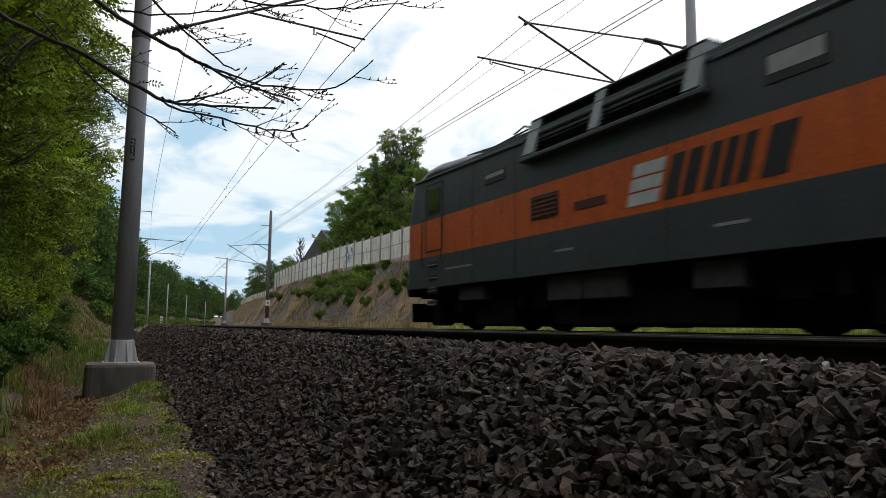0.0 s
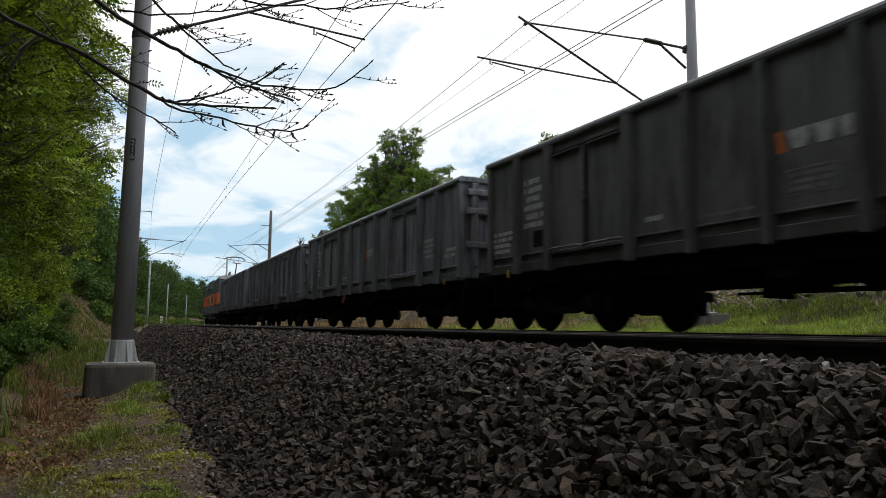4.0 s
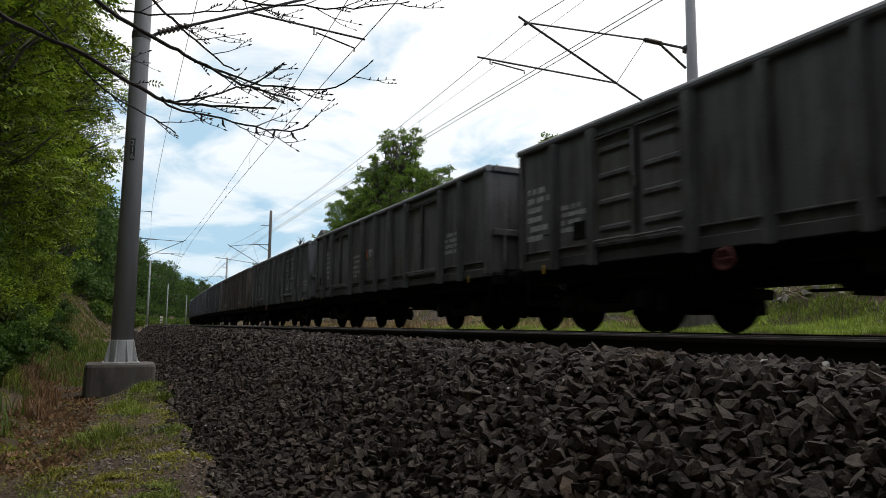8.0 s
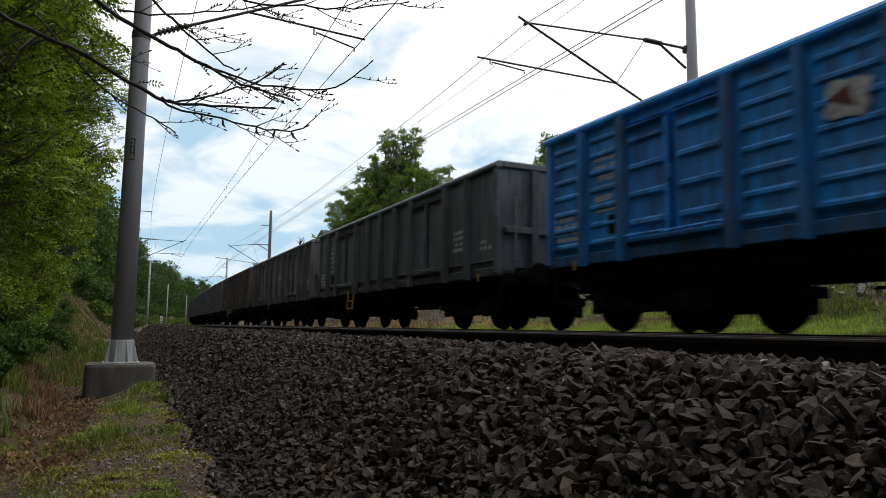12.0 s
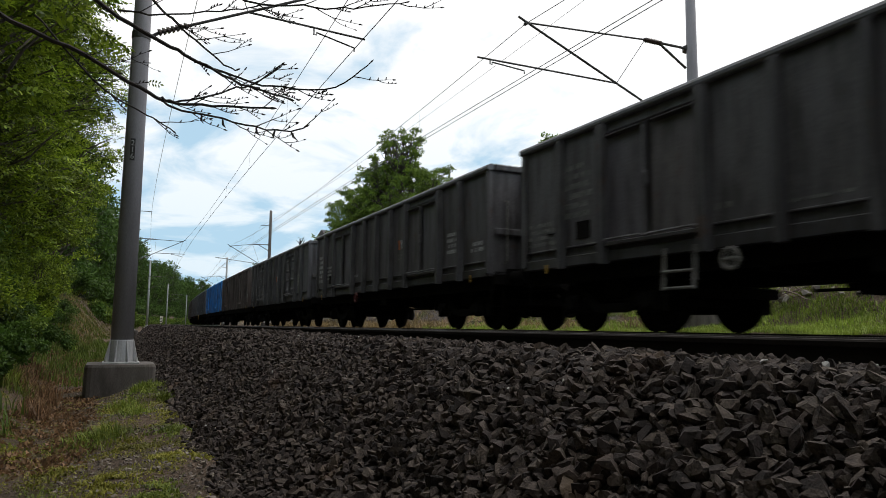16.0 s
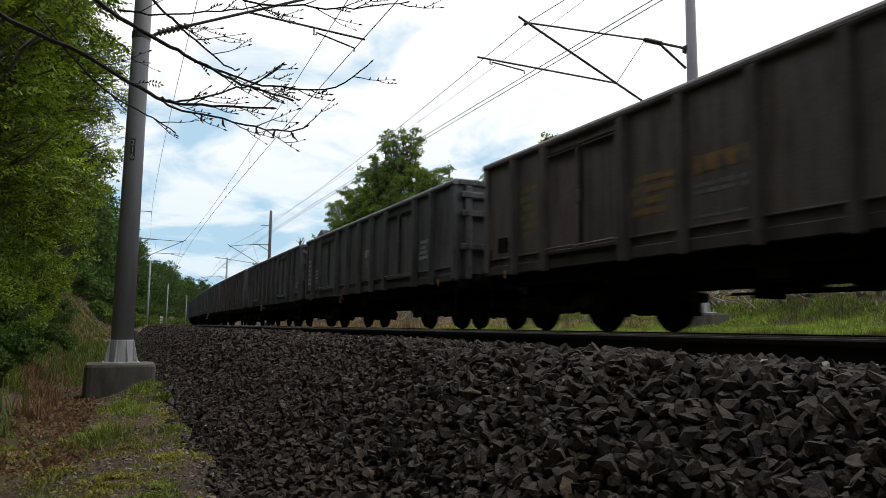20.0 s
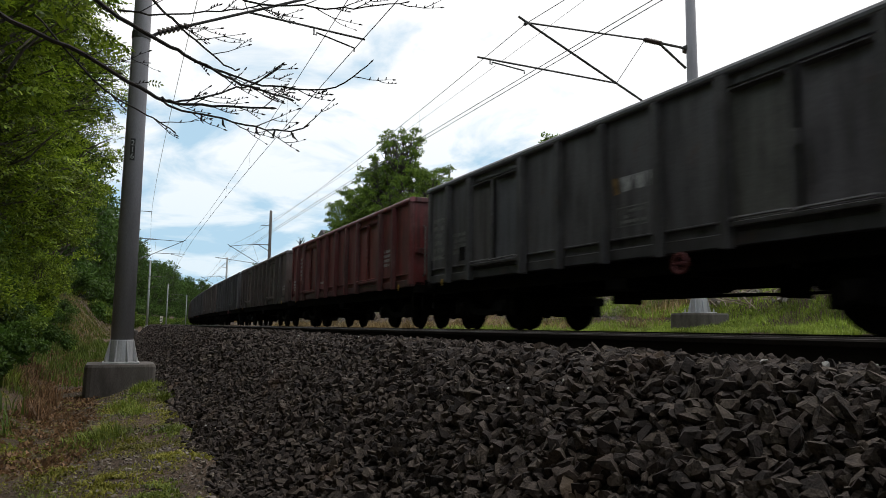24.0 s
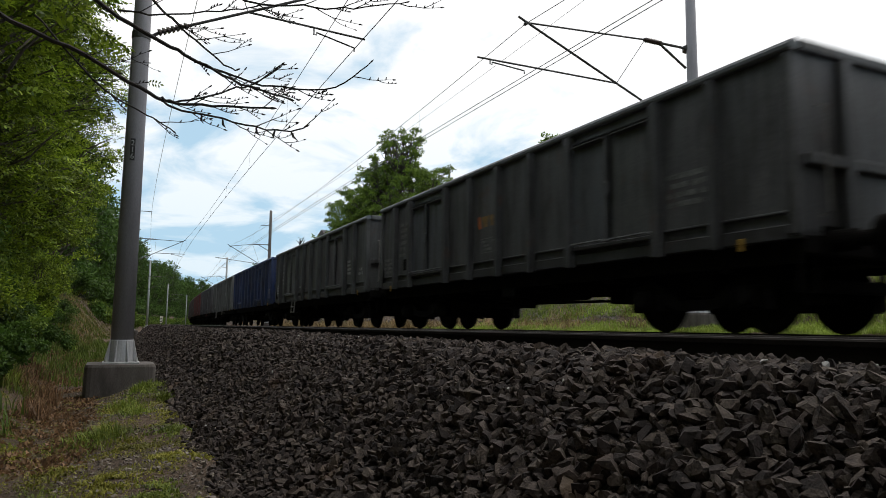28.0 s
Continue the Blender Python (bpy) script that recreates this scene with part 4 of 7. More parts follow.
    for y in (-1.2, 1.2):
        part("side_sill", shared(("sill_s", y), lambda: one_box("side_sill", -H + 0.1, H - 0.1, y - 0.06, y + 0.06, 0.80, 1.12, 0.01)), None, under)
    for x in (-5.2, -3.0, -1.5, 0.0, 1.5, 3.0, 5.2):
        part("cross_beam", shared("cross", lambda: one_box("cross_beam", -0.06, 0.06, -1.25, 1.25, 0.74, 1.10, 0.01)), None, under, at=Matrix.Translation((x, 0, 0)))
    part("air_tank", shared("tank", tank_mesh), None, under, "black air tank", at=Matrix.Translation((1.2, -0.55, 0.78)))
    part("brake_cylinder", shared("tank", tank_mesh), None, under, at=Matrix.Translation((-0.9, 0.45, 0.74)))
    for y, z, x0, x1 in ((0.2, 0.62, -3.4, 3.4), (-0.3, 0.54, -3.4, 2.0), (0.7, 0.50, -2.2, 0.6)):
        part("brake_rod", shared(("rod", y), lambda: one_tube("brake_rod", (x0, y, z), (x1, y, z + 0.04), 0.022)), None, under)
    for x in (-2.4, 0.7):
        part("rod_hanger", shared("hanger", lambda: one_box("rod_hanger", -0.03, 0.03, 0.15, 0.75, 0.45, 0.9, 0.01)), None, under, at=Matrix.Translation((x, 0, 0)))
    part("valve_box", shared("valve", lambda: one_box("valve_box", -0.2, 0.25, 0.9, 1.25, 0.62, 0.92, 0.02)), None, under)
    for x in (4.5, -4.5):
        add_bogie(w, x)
    # markings on the side: a tall stack, a block of lines, an emblem, a framed note
    ink = M["mark_ochre"] if "orange markings" in dirt_label or "rust-brown" in dirt_label else M["faint_mark"] if any(q in dirt_label for q in ("pale step", "small orange", "brownish stains", "barred end wall", "navy")) else M["marking"]
    style = marks[0]
    if style == "low":
        marking(w, X(0.98), X(0.18), 1.42, 1.86, 4, ink, seed)
        marking(w, X(1.95), X(1.25), 1.78, 2.72, 6, ink, seed + 1)
    elif style == "high":
        marking(w, X(0.88), X(0.22), 1.52, 2.52, 6, ink, seed)
        marking(w, X(2.0), X(1.22), 1.58, 2.08, 4, ink, seed + 1)
    elif style == "door":
        marking(w, X(1.80), X(1.25), 1.62, 2.60, 6, ink, seed)
        marking(w, X(5.15), X(4.22), 1.60, 2.22, 4, ink, seed + 1)
    else:
        marking(w, X(7.4), X(6.5), 1.75, 2.36, 6, ink, seed)
    bm = bmesh.new()
    hold = 0.62 if style == "door" else 1.72
    box(bm, X(hold + 0.17), X(hold - 0.17), HALF_W - 0.005, HALF_W + 0.02, 1.46, 1.74, 0.008)
    part("card_holder", bm, M["under"], w, "black card holder")
    marking(w, X(11.6), X(10.85), 1.62, 2.12, 4, ink, seed + 2)
    if rng.random() < 0.6:
        marking(w, X(4.75), X(4.3), 1.50, 1.62, 1, ink, seed + 3)
    if rng.random() < 0.6:
        marking(w, X(12.55), X(12.0), 1.55, 1.80, 2, ink, seed + 4)
    if rng.random() < 0.5:
        marking(w, X(6.3), X(5.35), 1.44, 1.50, 1, M["faint_mark"], seed + 5)
    if logo:
        bm = bmesh.new()
        b = X(marks[1])
        prism(bm, [(b - 0.10, 2.27), (b, 2.27), (b - 0.04, 2.02), (b - 0.15, 2.02)], HALF_W + 0.0035, HALF_W + 0.0055)
        part("emblem", bm, M["mark_ochre"] if "faded" in dirt_label else M["mark_orange"], w, "small orange emblem patch")
        for i, (q, lean) in enumerate(((0.13, 0.07), (0.12, -0.05), (0.13, 0.07), (0.12, -0.05), (0.15, 0.04))):
            bm = bmesh.new()
            x = b - 0.17 - i * 0.15
            prism(bm, [(x, 2.26), (x - q, 2.26), (x - q - lean, 2.04), (x - lean, 2.04)], HALF_W + 0.0035 + 0.001 * i, HALF_W + 0.0055 + 0.001 * i)
            part("emblem", bm, M["marking"] if logo == "white" else M["mark_ochre"], w, "pale emblem bar")
        if marks[2]:
            # a framed note below the emblem
            bm = bmesh.new()
            for x0, x1, z0, z1 in ((0.0, 0.62, 1.80, 1.815), (0.0, 0.62, 1.52, 1.535), (0.0, 0.015, 1.52, 1.815), (0.605, 0.62, 1.52, 1.815)):
                box(bm, b - 0.12 - x1, b - 0.12 - x0, HALF_W + 0.0035, HALF_W + 0.005, z0, z1)
            part("note_frame", bm, M["faint_mark"], w, "faded painted frame")
            marking(w, b - 0.70, b - 0.18, 1.55, 1.78, 3, M["faint_mark"], seed + 7)
        else:
            marking(w, b - 0.95, b, 1.74, 1.92, 2, M["faint_mark"], seed + 7)
    if panel == "ridged":
        bm = bmesh.new()
        prism(bm, [(X(5.35) + r * math.cos(a), 2.42 + 0.85 * r * math.sin(a)) for r, a in [(0.22 + 0.05 * (k % 3), radians(30 * k)) for k in range(12)]], HALF_W + 0.032, HALF_W + 0.034)
        em = part("emblem", bm, M["marking"], w, "worn white round emblem")
        bm = bmesh.new()
        prism(bm, [(X(5.35) - 0.1, 2.30), (X(5.35) + 0.24, 2.44), (X(5.35) - 0.02, 2.56)], HALF_W + 0.034, HALF_W + 0.036)
        part("emblem_mark", bm, M["red_mark"], em, "red mark on the emblem")
    # yellow tags near the corners
    for d in (0.75, 12.05):
        bm = bmesh.new()
        box(bm, X(d) - 0.035, X(d) + 0.035, HALF_W + 0.03, HALF_W + 0.045, SOLE - 0.10, SOLE + 0.05, 0.01)
        part("tag", bm, M["yellow"], w, "yellow release handle plate")
    if hand_wheel:
        bm = bmesh.new()
        n = 18
        ring = [(math.cos(2 * math.pi * i / n) * 0.125, 1.46, 0.90 + math.sin(2 * math.pi * i / n) * 0.125) for i in range(n + 1)]
        pipe(bm, ring, 0.028, 6)
        tube(bm, (-0.125, 1.46, 0.90), (0.125, 1.46, 0.90), 0.014)
        tube(bm, (0, 1.46, 0.78), (0, 1.46, 1.02), 0.014)
        tube(bm, (0, 1.2, 0.90), (0, 1.48, 0.90), 0.03)
        part("hand_wheel", bm, M["red_mark"] if hand_wheel == "red" else M["dull_grey"], w, hand_wheel + " brake hand wheel", at=Matrix.Translation((X(wheel_at), 0, 0)))
    if step:
        bm = bmesh.new()
        for x in (-0.27, 0.27):
            tube(bm, (x, 1.46, 1.12), (x, 1.50, 0.56), 0.026, n=8)
        for z in (0.58, 0.80):
            tube(bm, (-0.27, 1.495, z), (0.27, 1.495, z), 0.022, n=8)
        part("step", bm, M["yellow"] if step == "yellow" else M["dull_grey"], w, step + " shunter's step", at=Matrix.Translation((X(doors[0][1] - 0.4), 0, 0)))
    for y in (-1.12, 1.12):
        part("handrail", shared("handrail_" + ("yellow" if "rusty" in dirt_label else "grey"), lambda: handrail_mesh(M["yellow"] if "rusty" in dirt_label else M["dull_grey"])), None, w,
             "upright end handrail", at=Matrix.Translation((-H, y, 0)))
    bm = bmesh.new()
    tube(bm, (X(0.25), HALF_W + 0.05, 1.2), (X(0.25), HALF_W + 0.05, 1.55), 0.012, n=6)
    tube(bm, (X(0.95), HALF_W + 0.02, 1.62), (X(0.75), HALF_W + 0.02, 1.62), 0.012, n=6)
    part("grab_iron", bm, M["under"], w)
    return w


def floor_mesh():
    bm = bmesh.new()
    box(bm, -LENGTH / 2 + 0.06, LENGTH / 2 - 0.06, -HALF_W + 0.05, HALF_W - 0.05, 1.16, 1.24)
    # coal heaped below the rim
    n, k = 40, 8
    rows = []
    for i in range(n + 1):
        x = -LENGTH / 2 + 0.07 + (LENGTH - 0.14) * i / n
        row = []
        for j in range(k + 1):
            y = -1.34 + 2.68 * j / k
            row.append(bm.verts.new((x, y, 2.72 + 0.22 * (1 - (y / 1.4) ** 2) + 0.10 * noise.noise((x * 2, y * 2, 0)))))
        rows.append(row)
    for a, b in zip(rows, rows[1:]):
        for j in range(k):
            bm.faces.new((a[j], b[j], b[j + 1], a[j + 1]))
    return finish(bm, "floor", M["coal"])


def side_mesh():
    """The sheet ends in a lip above a recessed foot."""
    bm = bmesh.new()
    H = LENGTH / 2
    section = [(-0.05, TOP - 0.06), (0.0, TOP - 0.06), (0.0, SOLE + 0.31), (0.012, SOLE + 0.30), (0.012, SOLE + 0.285), (-0.045, SOLE + 0.27), (-0.05, SOLE + 0.10), (-0.13, SOLE + 0.10), (-0.13, SOLE + 0.32)]
    a = [bm.verts.new((-H + 0.02, HALF_W + y, z)) for y, z in section]
    b = [bm.verts.new((H - 0.02, HALF_W + y, z)) for y, z in section]
    k = len(section)
    for i in range(k):
        bm.faces.new((a[i], a[(i + 1) % k], b[(i + 1) % k], b[i]))
    bm.faces.new(a[::-1])
    bm.faces.new(b)
    return finish(bm, "side_wall", M["paint"])


def sole_mesh():
    bm = bmesh.new()
    H = LENGTH / 2
    box(bm, -H, H, HALF_W - 0.10, HALF_W + 0.02, SOLE - 0.02, SOLE + 0.15, 0.012)
    return finish(bm, "sole_bar", M["paint"])


def top_rail_mesh():
    """A rolled rim: rounded outer face over a narrow lip."""
    bm = bmesh.new()
    H = LENGTH / 2
    section = [(-0.07, -0.06), (-0.07, 0.03), (-0.03, 0.042), (0.03, 0.036), (0.066, 0.016), (0.084, -0.022), (0.080, -0.062), (0.062, -0.086), (0.012, -0.092)]
    a = [bm.verts.new((-H - 0.05, HALF_W + y, TOP + z)) for y, z in section]
    b = [bm.verts.new((H + 0.05, HALF_W + y, TOP + z)) for y, z in section]
    k = len(section)
    for i in range(k):
        bm.faces.new((a[i], a[(i + 1) % k], b[(i + 1) % k], b[i]))
    bm.faces.new(a[::-1])
    bm.faces.new(b)
    return finish(bm, "top_rail", M["rail_paint"])


def end_rail_mesh():
    bm = bmesh.new()
    box(bm, -0.07, 0.075, -HALF_W + 0.08, HALF_W - 0.08, TOP - 0.085, TOP + 0.037, 0.012)
    return finish(bm, "end_rail", M["paint"])


def headstock_mesh():
    bm = bmesh.new()
    box(bm, -0.14, 0.0, -1.32, 1.32, 0.88, 1.16, 0.015)
    return finish(bm, "headstock", M["under"])


def handrail_mesh(material):
    bm = bmesh.new()
    pipe(bm, [(-0.05, 0, 1.30), (-0.16, 0, 1.34), (-0.16, 0, 2.52), (-0.05, 0, 2.56)], 0.016, 6)
    return finish(bm, "handrail", material)


def corner_step_mesh():
    bm = bmesh.new()
    pipe(bm, [(0.02, 0.12, 1.0), (0.02, 0.14, 0.46), (0.02, -0.14, 0.46), (0.02, -0.12, 1.0)], 0.018, 6)
    return finish(bm, "corner_step", M["under"])


def corner_mesh():
    bm = bmesh.new()
    box(bm, -0.11, 0.012, -0.06, 0.06, SOLE + 0.02, TOP - 0.08, 0.02)
    return finish(bm, "corner_post", M["paint"])


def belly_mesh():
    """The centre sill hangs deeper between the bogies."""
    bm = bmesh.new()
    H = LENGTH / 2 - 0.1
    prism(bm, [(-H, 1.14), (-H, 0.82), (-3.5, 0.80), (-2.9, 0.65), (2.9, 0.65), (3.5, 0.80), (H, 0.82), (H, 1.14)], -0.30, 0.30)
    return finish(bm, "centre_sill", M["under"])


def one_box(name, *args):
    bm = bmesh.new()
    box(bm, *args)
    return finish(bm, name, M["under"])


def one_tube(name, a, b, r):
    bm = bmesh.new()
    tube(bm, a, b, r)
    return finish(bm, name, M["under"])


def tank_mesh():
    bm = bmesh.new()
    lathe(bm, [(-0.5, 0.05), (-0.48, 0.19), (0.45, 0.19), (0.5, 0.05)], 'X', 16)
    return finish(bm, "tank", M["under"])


GREY, SLATE, BROWN, DARK = (0.120, 0.120, 0.131), (0.160, 0.164, 0.190), (0.114, 0.085, 0.078), (0.094, 0.089, 0.097)
RUST, BLUE, NAVY, RED, PALE = (0.072, 0.046, 0.038), (0.004, 0.235, 0.68), (0.009, 0.034, 0.135), (0.17, 0.027, 0.028), (0.18, 0.18, 0.173)
# colour, label, door, panel, end, step, logo, hand wheel; in the order of the train
CONSIST = [
    (SLATE, "dark slate-grey open freight wagon with an orange and white emblem", "flat", "flat", "posts", None, "white", "red"),
    (SLATE, "dark slate-grey open freight wagon, ribbed sides and barred end", "flat", "flat", "bars", None, "white", "red"),
    (SLATE, "slate-grey open freight wagon with worn white markings", "flat", "flat", "bars", None, "white", "red"),
    (DARK, "dark grey dusty open freight wagon", "flat", "flat", "posts", None, "white", None),
    (BROWN, "brown-grey rusty open freight wagon", "flat", "flat", "posts", None, None, None),
    (GREY, "grey open freight wagon with ridged side doors", "ridged", "flat", "posts", None, "white", "red"),
    (DARK, "dark blue-grey open freight wagon with pale markings", "flat", "flat", "posts", None, "white", None),
    (DARK, "dark grey open freight wagon with ridged doors and red wheel", "ridged", "flat", "posts", None, "white", "red"),
    (RUST, "dark rust-brown open freight wagon with ridged doors", "ridged", "flat", "posts", "grey", None, "grey"),
    (GREY, "grey open freight wagon with clear white markings", "flat", "flat", "posts", None, "white", "red"),
    ((0.085, 0.096, 0.112), "dark blue-grey open freight wagon with a yellow step", "flat", "flat", "posts", "yellow", None, None),
    (BLUE, "bright blue open freight wagon with ridged panels", "ridged", "ridged", "posts", None, None, None),
    (BROWN, "grey-brown open freight wagon with dusty sides", "flat", "flat", "posts", None, None, None),
    (GREY, "dusty grey open freight wagon with ridged doors", "ridged", "flat", "posts", None, "white", None),
    (DARK, "dark grey grimy open freight wagon", "flat", "flat", "posts", None, "white", "red"),
    (DARK, "dark grey open freight wagon with a pale step", "flat", "flat", "posts", "grey", None, "grey"),
    (BROWN, "brown-grey open freight wagon with a small orange emblem", "flat", "flat", "posts", None, "orange", None),
    (DARK, "dusty dark open freight wagon with an orange and white emblem", "flat", "flat", "bars", None, "white", "grey"),
    (DARK, "dark grey open freight wagon with a faded pale emblem", "flat", "flat", "bars", None, "white", "red"),
    (BROWN, "rust-stained dark open freight wagon with faded orange markings", "flat", "flat", "posts", None, "orange", None),
    (DARK, "dark grimy open freight wagon, barred end wall, faded emblem", "flat", "flat", "bars", None, "white", "red"),
    (BROWN, "brown-black open freight wagon with faded markings", "flat", "flat", "posts", None, None, None),
    (RED, "dark red open freight wagon with white markings", "flat", "flat", "posts", None, None, None),
    (DARK, "dark grey blotched open freight wagon, barred end wall, faded emblem", "flat", "flat", "bars", None, "white", "red"),
    (PALE, "pale grey patched open freight wagon with a step", "flat", "flat", "posts", "grey", "orange", "grey"),
    (NAVY, "navy blue open freight wagon with white markings", "flat", "flat", "posts", None, None, None),
    ((0.088, 0.092, 0.093), "grey open freight wagon with a grey step", "flat", "flat", "posts", "grey", None, None),
    ((0.074, 0.074, 0.078), "dark grey open freight wagon with brownish stains", "flat", "flat", "posts", None, "orange", None),
    (DARK, "plain dark grey open freight wagon", "flat", "flat", "posts", None, None, None),
]
# kind of lettering, place of the emblem, framed note; in the same order
WHEEL_AT = {1: 8.0, 20: 8.0, 23: 7.9, 24: 7.3}
MAKES = {9: "early", 10: "late", 11: "narrow", 14: "late", 15: "late"}
MARKS = [("low", 6.5, False), ("low", 6.6, True), ("low", 6.55, True), ("low", 6.5, True), ("low", 6.5, False), ("high", 6.75, False), ("door", 5.45, False),
         ("high", 6.7, False), ("block", 6.5, False), ("door", 6.5, False), ("low", 6.5, False), ("low", 6.5, False), ("low", 6.5, False), ("high", 6.5, True),
         ("high", 7.9, False), ("low", 7.8, False), ("low", 7.65, False), ("high", 6.7, False), ("high", 6.6, False), ("door", 5.4, False), ("high", 6.5, True),
         ("low", 6.5, False), ("low", 6.5, False), ("high", 6.55, True), ("low", 6.5, False), ("low", 10.9, False), ("low", 6.5, False), ("low", 5.5, True), ("low", 5.5, False)]
WAGONS = [build_wagon(c[0], c[1], c[2], c[3], c[4], c[5], c[6], 100 + 11 * i, c[7], q, MAKES.get(i, "usual"), WHEEL_AT.get(i, 4.6)) for i, (c, q) in enumerate(zip(CONSIST, MARKS))]


# ---- locomotive ----
ORANGE, LGREY, ROOF = (0.66, 0.122, 0.013), (0.052, 0.064, 0.071), (0.085, 0.10, 0.112)


def shell_mesh(name, z0, z1):
    """A ring of the body between two heights, with rounded corners and bowed, raked ends."""
    bm = bmesh.new()
    rings = []
    n = 4
    for i in range(n + 1):
        z = z0 + (z1 - z0) * i / n
        rake = max(0.0, (z - 2.5)) * 0.30 - max(0.0, 1.2 - z) * 0.1
        ring = []
        for sx, sy in ((1, 1), (-1, 1), (-1, -1), (1, -1)):
            pts = []
            for k in range(6):
                a = radians(90 * k / 5)
                hx = 7.12 - rake + 0.30 * math.cos(a)
                hy = 1.05 + 0.42 * math.sin(a) ** 0.8
                pts.append((sx * hx, sy * hy, z))
            if sx * sy < 0:
                pts.reverse()
            # run round anticlockwise
            ring += pts
            if (sx, sy) == (-1, 1):
                ring += [(-7.47 + rake, 0.5, z), (-7.47 + rake, -0.5, z)]
        ring += [(7.47 - rake, -0.5, z), (7.47 - rake, 0.5, z)]
        rings.append([bm.verts.new(p) for p in ring])
    k = len(rings[0])
    for a, b in zip(rings, rings[1:]):
        for i in range(k):
            bm.faces.new((a[i], a[(i + 1) % k], b[(i + 1) % k], b[i]))
    bm.faces.new(rings[0][::-1])
    bm.faces.new(rings[-1])
    return finish(bm, name, M["loco_paint"])


def shape_body(L):
    """Lower the roofline a little between the cabs and draw the leading cab out to its true length."""
    def warp(p):
        x, z = p.x, p.z
        if x > 6.2:
            p.x += 0.75
        elif x > 4.65:
            p.x += 0.75 * min(1.0, (x - 4.65) / 0.35)
        cab = min(1.0, max(0.0, (abs(x) - 4.4) / 1.2))
        keep = 0.83 + 0.11 * cab
        if z > 4.12:
            low = 2.52 + 1.6 * keep
            p.z = low + (z - 4.12) * (5.6 - low) / 1.48
        elif z > 2.52:
            p.z = 2.52 + (z - 2.52) * keep
        return p
    done = set()
    for child in L.children:
        if child.name.startswith("bogie"):
            continue
        for ob, m in [(child, child.matrix_basis.copy())] + [(k, child.matrix_basis @ k.matrix_basis) for k in child.children]:
            if ob.type != 'MESH' or ob.data.name in done:
                continue
            if ob.data.users > 1:
                if ob is child:
                    t = child.matrix_basis.translation.copy()
                    child.matrix_basis.translation = warp(t)
                continue
            done.add(ob.data.name)
            back = m.inverted()
            for v in ob.data.vertices:
                v.co = back @ warp(m @ v.co)


